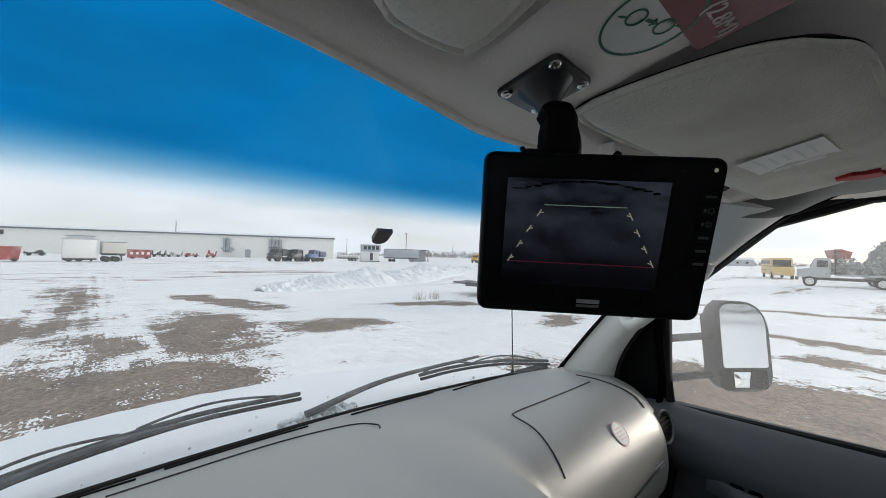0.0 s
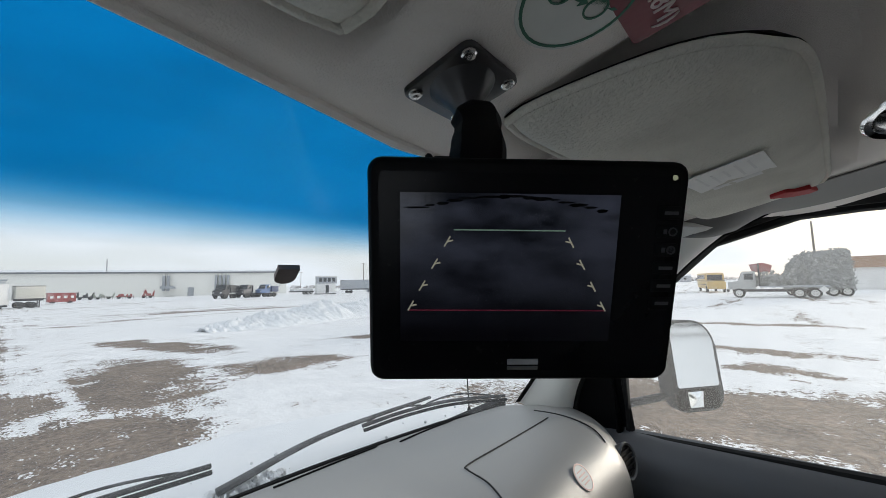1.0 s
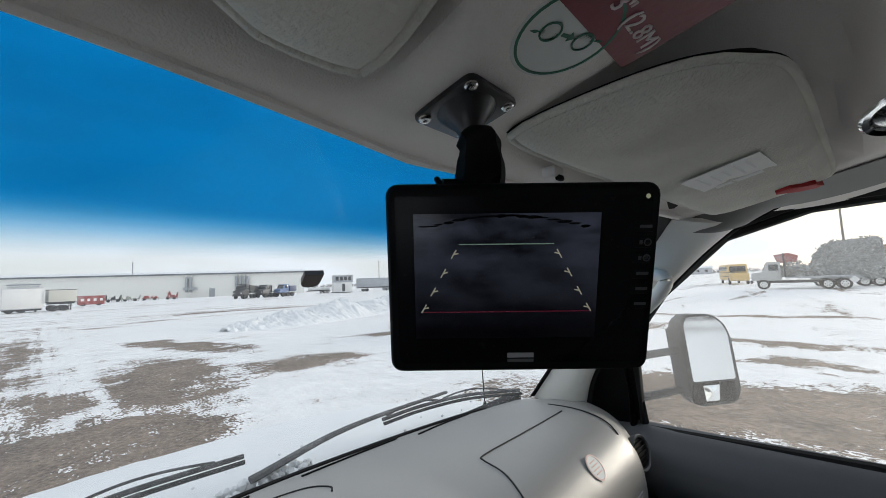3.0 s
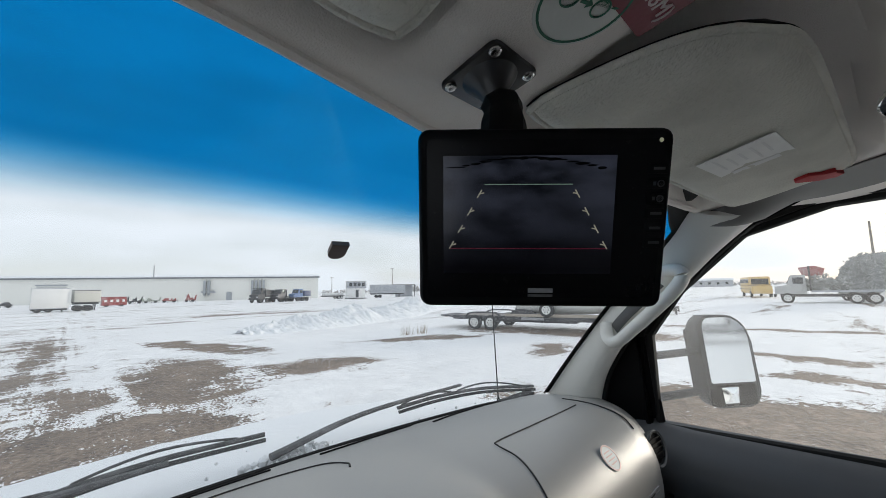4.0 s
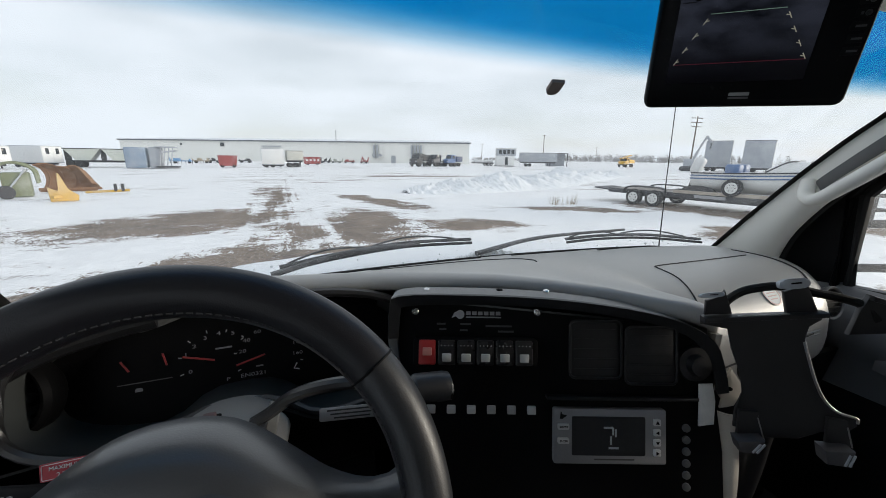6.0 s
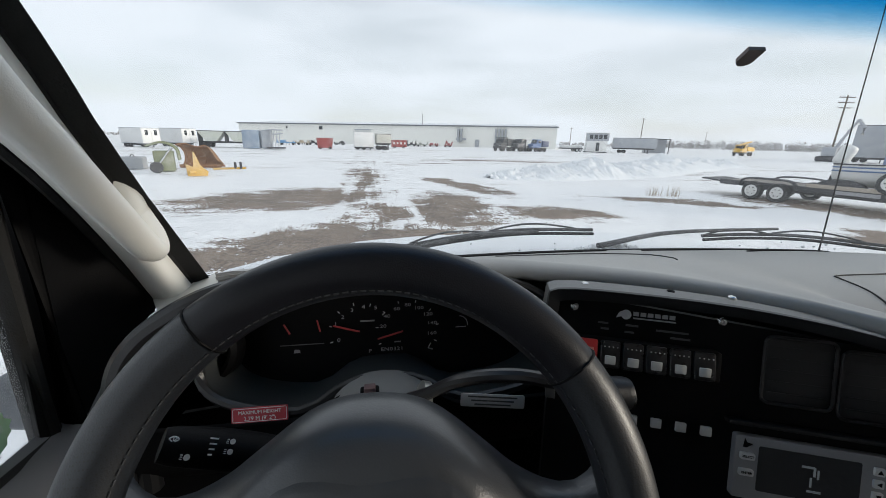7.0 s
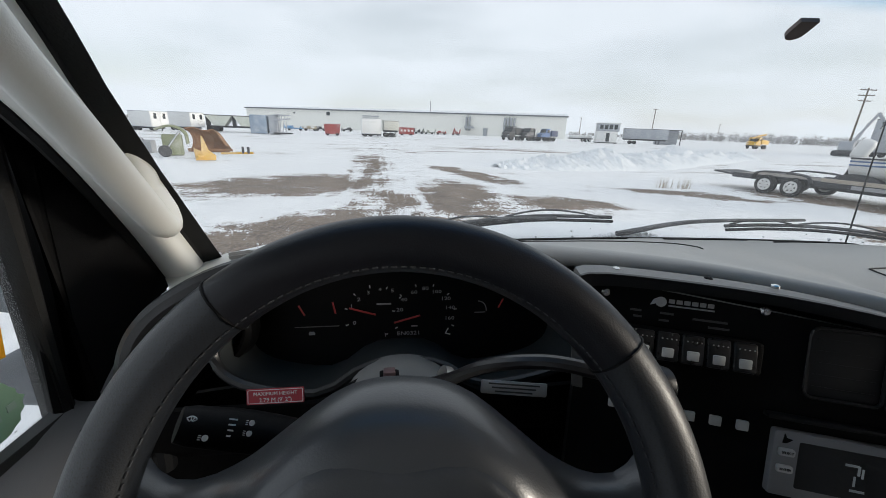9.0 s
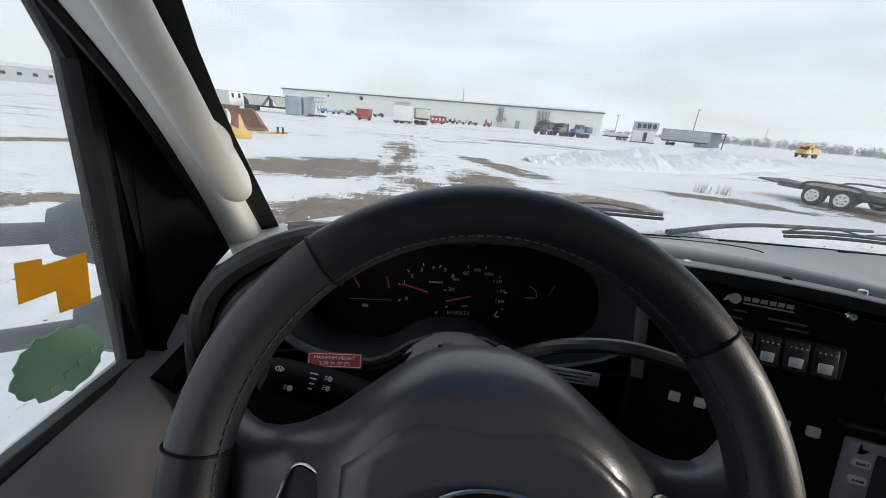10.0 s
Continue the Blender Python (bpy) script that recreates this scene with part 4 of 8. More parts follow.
def rim_piece(a0, a1, thick, n=40):
    """A stretch of the wheel rim, angles in degrees from the right, counter-clockwise to the driver."""
    path = []
    for k in range(n + 1):
        a = radians(a0 + (a1 - a0) * k / n)
        path.append(WM @ Vector((RIM_R * math.cos(a), RIM_R * math.sin(a), 0)))
    return tube(path, thick, 16, 1.0, WN)


wheel = thing("steering_wheel", WC - Vector((0, 0.0, 0.0)), "black steering wheel in a stitched leather cover", "steering wheel")
part("rim_cover_top", rim_piece(36, 131, RIM_T + 0.0004), M_LEATHER, wheel, "smooth black leather top of the cover")
part("rim_cover_side", rim_piece(-12, 36, RIM_T), M_PERF, wheel, "perforated leather side of the cover")
part("rim_cover_side", rim_piece(131, 176, RIM_T), M_PERF, wheel)
part("rim_cover_low", rim_piece(176, 348, RIM_T + 0.0004), M_LEATHER, wheel)
for a in (36, 131, 176, -12):
    c = WM @ Vector((RIM_R * math.cos(radians(a)), RIM_R * math.sin(radians(a)), 0))
    t_ = WM.to_3x3() @ Vector((-math.sin(radians(a)), math.cos(radians(a)), 0))
    path = [c + (RIM_T + 0.0006) * (math.cos(2 * math.pi * k / 20) * WN + math.sin(2 * math.pi * k / 20) * (c - WC).normalized()) for k in range(21)]
    part("seam", tube(path, 0.0009, 6), M_BLACK, wheel)
# lacing along the inner face of the rim
for k in range(96):
    a = radians(-20 + 3.75 * k * 0.6)
    ca = math.cos(radians(152))
    p0 = WM @ Vector(((RIM_R + (RIM_T + 0.0006) * ca) * math.cos(a), (RIM_R + (RIM_T + 0.0006) * ca) * math.sin(a), (RIM_T + 0.0006) * math.sin(radians(152))))
    t_ = WM.to_3x3() @ Vector((-math.sin(a), math.cos(a), 0))
    part("stitch", tube([p0 - t_ * 0.0018, p0 + t_ * 0.0018], 0.0006, 5), M_THREAD, wheel)


def pad_top(x):
    """Upper outline of hub and spokes: a bell that flares out into the rim."""
    return float(np.interp(abs(x), [0, 0.012, 0.024, 0.036, 0.048, 0.060, 0.072, 0.084, 0.096, 0.108, 0.120, 0.132, 0.144, 0.154, 0.165], [0.080, 0.0796, 0.0780, 0.0745, 0.0685, 0.0603, 0.0508, 0.0412, 0.0315, 0.0245, 0.0190, 0.0160, 0.0165, 0.0215, 0.0330]))


def pad_height(x, d):
    """Height of the padded face at a distance below its upper edge."""
    face = 0.024 - 0.034 * ease(0.062, 0.122, abs(x))
    reach = 0.040 - 0.018 * ease(0.06, 0.12, abs(x))
    k = 1 - min(1.0, max(0.0, d / reach))
    return -0.034 + (face + 0.034) * math.sqrt(max(0.0, 1 - k ** 2.2))


def wheel_pad(u, v):
    x = 0.164 * math.sin(math.pi / 2 * (2 * u - 1) * 0.98)
    top = pad_top(x)
    low = -0.098 + 0.058 * ease(0.088, 0.122, abs(x))
    d = (top - low) * v ** 1.7
    return WM @ Vector((x, top - d, pad_height(x, d) - 0.018 * ease(0.9, 1.0, v)))


M_HUB = surf("padded_hub_vinyl", (0.041, 0.045, 0.052), 0.36, var=0.3, scale=16, grain=700, bump=0.09, spec=0.8, coat=0.12)
part("hub_pad", sheet(wheel_pad, 72, 26), M_HUB, wheel, "padded black hub running into two spokes", angle=80)


def bag_cover(u, v):
    x = 0.080 * (2 * u - 1)
    top = pad_top(x) - 0.030 - 0.010 * ease(0.05, 0.0, abs(x))
    y = top + (-0.088 - top) * v
    rim_ = min(u, 1 - u) * 0.16
    edge = min(rim_, v * 0.12, (1 - v) * 0.12)
    crease = 0.0007 * noise.fractal(Vector((x * 150, y * 30, 3)), 1, 2, 3) * ease(0.02, 0.07, abs(x))
    return WM @ Vector((x, y, pad_height(x, pad_top(x) - y) - 0.0012 + 0.0040 * math.sqrt(min(1, edge / 0.006)) + crease))


part("airbag_cover", sheet(bag_cover, 60, 40), M_HUB, wheel, "creased vinyl airbag cover", angle=80)
for sgn in (-1, 1):
    sw_at = WM @ pose(sgn * 0.104, -0.018, -0.001, 0, sgn * 22, sgn * 14)
    part("thumb_switch", prism(rounded(0.026, 0.046, 0.010, 4), 0.004, sw_at, 0.0015), M_GLOSSBLACK, wheel, "gloss black thumb switch pad")
    part("switch_trim", tube([sw_at @ Vector((x, y, 0.003)) for x, y in (lambda o: o + o[:1])(rounded(0.028, 0.048, 0.011, 4))], 0.0008, 6), M_METAL, wheel)
emb = WM @ Matrix.Translation((0.001, 0.001, 0.0262))
oval = [(0.031 * math.cos(2 * math.pi * k / 32), 0.0125 * math.sin(2 * math.pi * k / 32)) for k in range(32)]
part("emblem", prism(oval, 0.004, emb, 0.0015), M_BLACK, wheel, "plain oval emblem with a bright rim")
part("emblem_rim", tube([emb @ Vector((x, y, 0.004)) for x, y in oval + oval[:1]], 0.0011, 6), M_METAL, wheel)
part("emblem_mark", tube([emb @ Vector((x, y, 0.0042)) for x, y in ((-0.014, 0.001), (-0.006, 0.006), (0.0, -0.001), (0.008, 0.004), (0.016, 0.0))], 0.0009, 6), M_METAL, wheel)

# ---- steering column, stalks ----
col = thing("steering_column", (-0.46, 0.20, 1.33), "black moulded steering column shroud", "steering column")
part("shroud", sheet(lambda u, v: (-0.452 + (0.050 + 0.012 * v) * math.cos(math.pi * 2 * u), 0.11 + 0.16 * v, 1.372 - 0.035 * v + (0.035 + 0.004 * v) * math.sin(math.pi * 2 * u)), 28, 8), surf("worn_black_plastic", (0.26, 0.255, 0.245), 0.5, grain=600), col, angle=70)
HZ = basis((-0.466, 0.210, 1.3915), (1, 0.02, 0), (0, 0.97, -0.21))
part("hazard_recess", prism(rounded(0.020, 0.022, 0.003, 3), 0.0012, HZ, 0.0004), M_BLACK, col, "black recess of the hazard button")
part("hazard_button", prism(rounded(0.012, 0.014, 0.002, 3), 0.006, HZ, 0.0012), surf("dull_red_grey_plastic", (0.16, 0.10, 0.10), 0.5), col, "dull hazard button")
part("ignition_ring", lathe([(0.020, -0.006), (0.020, 0.002), (0.018, 0.004), (0.0155, 0.002), (0.0155, -0.006)], basis((-0.408, 0.205, 1.378), (0.10, 0.95, 0.30), (0.30, -0.30, 0.90)), 24), surf("worn_ring_metal", (0.45, 0.45, 0.43), 0.35, 0.7, var=0.2, scale=40), col, "worn bright ignition ring")
stalk = smooth_path([(-0.51, 0.150, 1.372), (-0.545, 0.140, 1.389), (-0.580, 0.128, 1.411), (-0.614, 0.117, 1.430)], 5)
st = thing("indicator_stalk", (-0.51, 0.150, 1.37), "thick black indicator and wiper stalk with white symbols", "stalk")
part("lever", tube(stalk, [0.008, 0.009, 0.011, 0.013, 0.015, 0.016, 0.0165, 0.017, 0.017, 0.017, 0.0168, 0.0165, 0.016, 0.0155, 0.015, 0.013], 14, 0.85), M_BLACK, st)
dirn = (stalk[-1] - stalk[3]).normalized()
facing = Vector((0.10, -0.25, 0.23))
facing = (facing - dirn * facing.dot(dirn)).normalized()


def on_stalk(along, across, lift=0.0167):
    """A pose on the face of the stalk: along it from the column, across it upwards."""
    return basis(stalk[0] + dirn * along + facing * math.sqrt(lift**2 - across**2), -dirn, facing.cross(-dirn)) @ Matrix.Translation((0, across, 0))


for k in range(4):
    part("mark", box(on_stalk(0.093, 0.0060 - 0.0036 * k), (0.0058 - 0.0010 * k, 0.0011, 0.0010)), M_WHITEPRINT, st, "white step mark")
for along, across, r in ((0.107, -0.0075, 0.0021), (0.080, 0.0050, 0.0020), (0.080, -0.0020, 0.0020)):
    sym = on_stalk(along, across)
    part("symbol", lathe([(r, 0), (r, 0.0008), (r * 0.72, 0.0008), (r * 0.72, 0)], sym, 12), M_WHITEPRINT, st, "white lamp symbol")
    for j in (-1, 0, 1):
        part("symbol_ray", box(sym @ Matrix.Translation((-r - 0.0015, 0.0013 * j, 0.0004)), (0.0017, 0.0005, 0.0006)), M_WHITEPRINT, st)
fan = on_stalk(0.119, 0.0010)
part("wiper_symbol", tube([fan @ Vector((0.0038 * math.sin(radians(a)), 0.0038 * math.cos(radians(a)), 0.0005)) for a in range(-55, 56, 10)], 0.0005, 5), M_WHITEPRINT, st, "white wiper symbol")
for a in (-55, -10, 25, 55):
    part("wiper_symbol", tube([fan @ Vector((0.0010 * math.sin(radians(a)), 0.0010 * math.cos(radians(a)), 0.0005)), fan @ Vector((0.0036 * math.sin(radians(a)), 0.0036 * math.cos(radians(a)), 0.0005))], 0.0004, 5), M_WHITEPRINT, st)
gear = thing("gear_lever", (-0.40, 0.19, 1.37), "bent black column gear lever", "gear lever")
gl = smooth_path([(-0.425, 0.205, 1.382), (-0.407, 0.180, 1.406), (-0.380, 0.150, 1.440), (-0.340, 0.125, 1.458), (-0.300, 0.110, 1.456), (-0.262, 0.104, 1.448)], 6)
part("bar", tube(gl, 0.0062, 10), M_PLATE, gear)
part("knob", tube([(-0.285, 0.105, 1.4515), (-0.280, 0.105, 1.451), (-0.253, 0.1034, 1.4480), (-0.248, 0.103, 1.4474)], [0.009, 0.0128, 0.0136, 0.0128], 18), surf("dark_slate_plastic", (0.012, 0.014, 0.018), 0.45), gear, "dark barrel knob")
part("knob_end", lathe([(0.001, 0.001), (0.0098, 0.001), (0.0112, -0.001), (0.0128, -0.001), (0.0128, -0.003)], basis((-0.2465, 0.103, 1.4472), (0, 1, 0), (0, 0, 1)), 20), M_METAL, gear, "bright ring on the knob end")

# ---- instrument cluster ----
CC = Vector((-0.45, 0.345, 1.362))
CM = basis(CC, (1, 0, 0), (0, math.sin(radians(18)), math.cos(radians(18))))
cl = thing("instrument_cluster", CC - Vector((0, 0, 0.06)), "dark instrument cluster with white digits and red needles", "instrument cluster")
part("dial_plate", prism(rounded(0.44, 0.165, 0.05, 6, 0.01, 0.022), -0.01, CM @ Matrix.Translation((0, 0, 0.0))), M_BLACK, cl)


def bezel(u, v):
    a = 2 * math.pi * u
    ca, sa = math.cos(a), math.sin(a)
    p_ = 3.0
    r = (abs(ca) ** p_ + abs(sa) ** p_) ** (-1 / p_)
    low = sa < 0
    dip = 0.036 * math.exp(-((r * ca * 0.22 + 0.012) / 0.072) ** 4) if low else 0.0
    x, y = r * ca * (0.205 + 0.016 * v), 0.014 + r * sa * ((0.058 if low else 0.080) + 0.010 * v) + dip
    return CM @ Vector((x + 0.012, y, 0.002 + 0.075 * v))


part("bezel", sheet(bezel, 64, 6), surf("satin_bezel", (0.048, 0.052, 0.052), 0.34, grain=500, bump=0.05), cl, "deep black bezel", angle=70)
part("bezel_edge", tube([bezel(k / 64, 1.0) for k in range(65)], 0.006, 8), surf("satin_black_plastic", (0.022, 0.022, 0.023), 0.34, grain=500), cl)
M_DIGIT = surf("dial_print", (0.38, 0.38, 0.39), 0.6)
for nm, x, y, size in (("0", -0.062, 0.015, 0.0085), ("1", -0.066, 0.038, 0.0085), ("2", -0.056, 0.047, 0.0085), ("3", -0.043, 0.056, 0.0085), ("4", -0.027, 0.060, 0.0085), ("5", -0.010, 0.058, 0.0085), ("20", 0.000, 0.031, 0.0085), ("40", 0.006, 0.045, 0.0085), ("60", 0.020, 0.055, 0.0085), ("80", 0.036, 0.060, 0.0085), ("100", 0.052, 0.055, 0.0085), ("120", 0.065, 0.045, 0.0085), ("140", 0.071, 0.032, 0.0085), ("160", 0.070, 0.017, 0.0085), ("P", -0.019, -0.003, 0.0085), ("EN0321", 0.012, -0.002, 0.0088)):
    writing("dial_number", nm, size, CM @ Matrix.Translation((x, y, 0.0010)) @ Matrix.Diagonal((1.15, 0.82, 1, 1)), M_DIGIT, cl)
M_NEEDLE = surf("red_needle", (0.52, 0.05, 0.05), 0.5, var=0.03)
for a, b, w in (((-0.1345, 0.0415), (-0.1265, 0.028), 0.0020), ((-0.0905, 0.045), (-0.0865, 0.029), 0.0020), ((-0.033, 0.026), (-0.069, 0.036), 0.0022), ((0.028, 0.023), (-0.008, 0.014), 0.0022), ((0.141, 0.030), (0.149, 0.043), 0.0018)):
    d = Vector((b[0] - a[0], b[1] - a[1], 0))
    part("needle", box(CM @ pose((a[0] + b[0]) / 2, (a[1] + b[1]) / 2, 0.004, 0, 0, math.degrees(math.atan2(d.y, d.x))), (d.length, w, 0.0014)), M_NEEDLE, cl)
for cx, cy, n_, a0, a1, r in ((-0.033, 0.026, 6, 200, 35, 0.041), (0.035, 0.024, 8, 205, -25, 0.044)):
    for k in range(n_):
        a = radians(a0 + (a1 - a0) * k / (n_ - 1))
        part("tick", box(CM @ pose(cx + r * math.cos(a), cy + r * 0.95 * math.sin(a), 0.001, 0, 0, math.degrees(a)), (0.004, 0.0011, 0.0006)), M_WHITEPRINT, cl)
part("caption_bar", box(CM @ Matrix.Translation((-0.111, 0.012, 0.001)), (0.058, 0.0011, 0.0006)), surf("dim_caption", (0.16, 0.16, 0.16), 0.6), cl)
part("caption_bar", box(CM @ Matrix.Translation((-0.022, 0.040, 0.001)), (0.020, 0.0022, 0.0006)), M_GREYPRINT, cl)
part("caption_bar", box(CM @ Matrix.Translation((0.020, 0.008, 0.001)), (0.009, 0.0018, 0.0006)), M_GREYPRINT, cl)
part("engine_symbol", prism([(-0.004, -0.002), (0.004, -0.002), (0.004, 0.001), (0.002, 0.0025), (-0.003, 0.0025), (-0.004, 0.001)], 0.0006, CM @ Matrix.Translation((-0.118, 0.003, 0.001))), M_GREYPRINT, cl)
part("seatbelt_symbol", tube([CM @ Vector((0.068, 0.003, 0.001)), CM @ Vector((0.064, -0.004, 0.001)), CM @ Vector((0.071, -0.006, 0.001))], 0.0010, 6), M_WHITEPRINT, cl)
arc = [CM @ Vector((0.112 + 0.012 * math.cos(radians(a)), 0.028 + 0.012 * math.sin(radians(a)), 0.001)) for a in range(-10, 100, 10)]
part("gauge_arc", tube(arc, 0.0007, 5), M_GREYPRINT, cl)
part("gauge_base", box(CM @ Matrix.Translation((0.114, 0.024, 0.001)), (0.016, 0.0012, 0.0006)), M_GREYPRINT, cl)
# round driver's vent inside the hood ring
pod = basis((-0.672, 0.318, 1.395), (0.95, -0.30, 0), (0, 0.25, 0.97))
part("end_vent", lathe([(0.036, -0.03), (0.044, -0.02), (0.046, 0.0), (0.042, 0.006), (0.036, 0.003), (0.033, -0.01), (0.001, -0.012)], pod, 28), M_BLACK, cl, "round black air vent")
for k in range(4):
    part("vane", box(pod @ Matrix.Translation((0, -0.018 + 0.012 * k, -0.004)), (2 * math.sqrt(0.033**2 - (0.012 * k - 0.018) ** 2), 0.002, 0.008)), M_BLACK, cl)
# labels below the cluster
rm = basis((-0.588, 0.240, 1.352), (1, -0.04, 0.02), (0, 0.30, 0.95))
rl = thing("height_label", rm.translation, "small red maximum height label with white lettering", "label")
part("film", prism(rounded(0.060, 0.0168, 0.001, 2), 0.0012, rm), M_RED, rl)
part("border", tube([rm @ Vector((x, y, 0.0013)) for x, y in (lambda o: o + o[:1])(rounded(0.057, 0.0142, 0.001, 2))], 0.0004, 4), M_WHITEPRINT, rl)
writing("lettering", "MAXIMUM HEIGHT", 0.0054, rm @ Matrix.Translation((0, 0.0028, 0.0014)), M_WHITEPRINT, rl)
writing("lettering", "2.79 M (9' 2\")", 0.0062, rm @ Matrix.Translation((0, -0.0040, 0.0014)), M_WHITEPRINT, rl)
wm = basis((-0.321, 0.232, 1.347), (1, -0.17, -0.03), (0, 0.30, 0.95))
wp = thing("rating_plate", wm.translation, "small grey metal rating plate with unreadable print", "plate")
part("plate", prism(rounded(0.078, 0.016, 0.002, 2), 0.0014, wm, 0.0005), surf("dull_aluminium", (0.58, 0.57, 0.57), 0.45, 0.2), wp)
for k in range(3):
    part("text_bar", box(wm @ Matrix.Translation((0.0, 0.0045 - 0.0045 * k, 0.0016)), (0.060 - 0.008 * k, 0.0018, 0.0004)), surf("dark_print", (0.08, 0.08, 0.08), 0.6), wp)
part("knee_bolster", sheet(lambda u, v: (-0.74 + 0.50 * u, 0.250 - 0.005 * math.sin(math.pi * u) + 0.04 * v * v, 1.338 + 0.034 * math.exp(-((-0.29 + 0.50 * u) / 0.072) ** 4) * (1 - v) - 0.10 * v), 48, 8, 0.006), M_BLACK, dash)



# ---- centre switch panel: local x along the panel, y up its face, z to the driver ----
PA = radians(-22)
PEX = Vector((math.cos(PA), math.sin(PA), 0))
PFW = Vector((-math.sin(PA), math.cos(PA), 0))
PEY = Vector((0, 0, math.cos(radians(15)))) + PFW * math.sin(radians(15))
PM = basis((-0.249, 0.199, 1.484), PEX, PEY)


def P_(x, y, z=0.0):
    return PM @ Matrix.Translation((x, y, z))


stack = thing("switch_panel", PM.translation - Vector((0, 0, 0.4)), "black centre console panel with rocker switches and indicator lights", "switch panel")
part("panel", prism([(-0.020, 0.014), (0.335, -0.016), (0.352, -0.155), (0.36, -0.45), (-0.02, -0.45)], -0.02, P_(0, 0, -0.001), 0.0), M_BLACK, stack)
# surround with a ledge running back under the hood; shaded face painted dark, lit ledge grey
sur = [(-0.030, -0.030), (-0.029, 0.004), (-0.019, 0.0185), (0.05, 0.021), (0.15, 0.018), (0.24, 0.008), (0.30, -0.006), (0.338, -0.028), (0.350, -0.06), (0.354, -0.085)]
inn = [(-0.019, -0.030), (-0.017, -0.002), (-0.010, 0.0070), (0.05, 0.010), (0.15, 0.008), (0.24, -0.003), (0.295, -0.016), (0.326, -0.036), (0.339, -0.065), (0.343, -0.088)]
part("surround", sheet(lambda u, v: PM @ (smooth_path([(*a, 0) for a in sur], 3)[int(round(u * 27))].lerp(smooth_path([(*a, 0) for a in inn], 3)[int(round(u * 27))], v) + Vector((0, 0, 0.006 - 0.004 * v))), 27, 2, 0.004), M_HOOD, stack, "plastic surround, its front face painted dark for shade")
part("surround_ledge", sheet(lambda u, v: PM @ (smooth_path([(*a, 0) for a in sur], 3)[int(round(u * 27))] + Vector((0, 0.004 * v - 0.010 * v * v * 0, 0.006 - 0.042 * v))), 27, 3, 0.003), M_TRIM, stack)
part("surround_side", prism([(-0.030, -0.029), (-0.019, -0.029), (-0.012, -0.10), (-0.022, -0.10)], 0.006, P_(0, 0), 0.001), M_TRIM, stack)
for x, dz in ((0.012, -0.020), (0.100, -0.024), (0.155, -0.018)):
    at = basis(PM @ Vector((x, 0.0228, dz)), PEX, PFW)
    part("screw", lathe([(0.0040, -0.001), (0.0038, 0.0014), (0.0020, 0.0024), (0.0003, 0.0024)], at, 12), M_METAL if x != 0.100 else M_BLACK, stack)
for x in (0.0, 0.140):
    part("screw", lathe([(0.0044, -0.001), (0.0042, 0.0014), (0.0030, 0.0026), (0.0012, 0.0026), (0.0010, 0.0014), (0.0003, 0.0014)], P_(x, 0), 14), M_METAL, stack, "bright panel screw")
# maker's mark as plain shapes, and rows of small print
M_MARK = surf("silver_print", (0.55, 0.56, 0.58), 0.5, var=0.05)
part("logo_swirl", lathe([(0.0050, 0), (0.0050, 0.0008), (0.0028, 0.0008), (0.0028, 0)], P_(0.0515, -0.003), 16), M_MARK, stack)
part("logo_swirl", prism([(-0.004, -0.004), (0.001, -0.002), (0.003, 0.004), (-0.001, 0.002)], 0.0008, P_(0.046, -0.003)), M_MARK, stack)
for k in range(6):
    part("logo_bar", box(P_(0.0610 + 0.0068 * k, -0.0015, 0.0004), (0.0052, 0.0040, 0.0008)), M_GREYPRINT, stack)
part("logo_bar", box(P_(0.0785, -0.0060, 0.0004), (0.040, 0.0014, 0.0008)), M_GREYPRINT, stack)
for x, y, w in ((0.030, -0.014, 0.010), (0.058, -0.014, 0.012), (0.096, -0.016, 0.030), (0.032, -0.020, 0.008), (0.104, -0.022, 0.018), (0.056, -0.021, 0.009)):
    part("text_bar", box(P_(x, y, 0.0003), (w, 0.0020, 0.0006)), M_DIMICON, stack)
part("switch_bank", prism(rounded(0.139, 0.031, 0.004, 3, 0.0690, -0.0440), 0.010, P_(0, 0), 0.0015), M_BLACK, stack, "black rocker switch housing")
M_CAP = surf("pale_switch_cap", (0.62, 0.62, 0.60), 0.5, var=0.05)
M_ROCKER = surf("dark_rocker", (0.012, 0.012, 0.013), 0.3, var=0.1, spec=0.6)
for k in range(6):
    x = 0.0150 + 0.0215 * k
    red_one = k == 0
    body = prism(rounded(0.0192, 0.027, 0.002, 2), 0.006, P_(x, -0.0440, 0.008) @ pose(0, 0, 0, -8, 0, 0), 0.0015)
    rocker = part("rocker", body, surf("red_guard", (0.42, 0.03, 0.03), 0.35) if red_one else M_ROCKER, stack, "red guarded switch" if red_one else "")
    part("cap", box(P_(x, -0.0485 if not red_one else -0.0420, 0.0148), (0.0102, 0.0088, 0.003), 0.001), M_CAP if not red_one else surf("pale_red_cap", (0.62, 0.28, 0.24), 0.5), rocker)
    for j in range(4 if not red_one else 0):
        part("dot", box(P_(x - 0.0060 + 0.0040 * j, -0.0352, 0.0150), (0.0011, 0.0011, 0.0006)), M_CAP, rocker)
for k in range(1, 7):
    x = -0.003 + 0.0228 * k
    part("indicator", box(P_(x, -0.1100, 0.002), (0.0100, 0.0095, 0.004), 0.0012), M_CAP, stack, "small square white button")
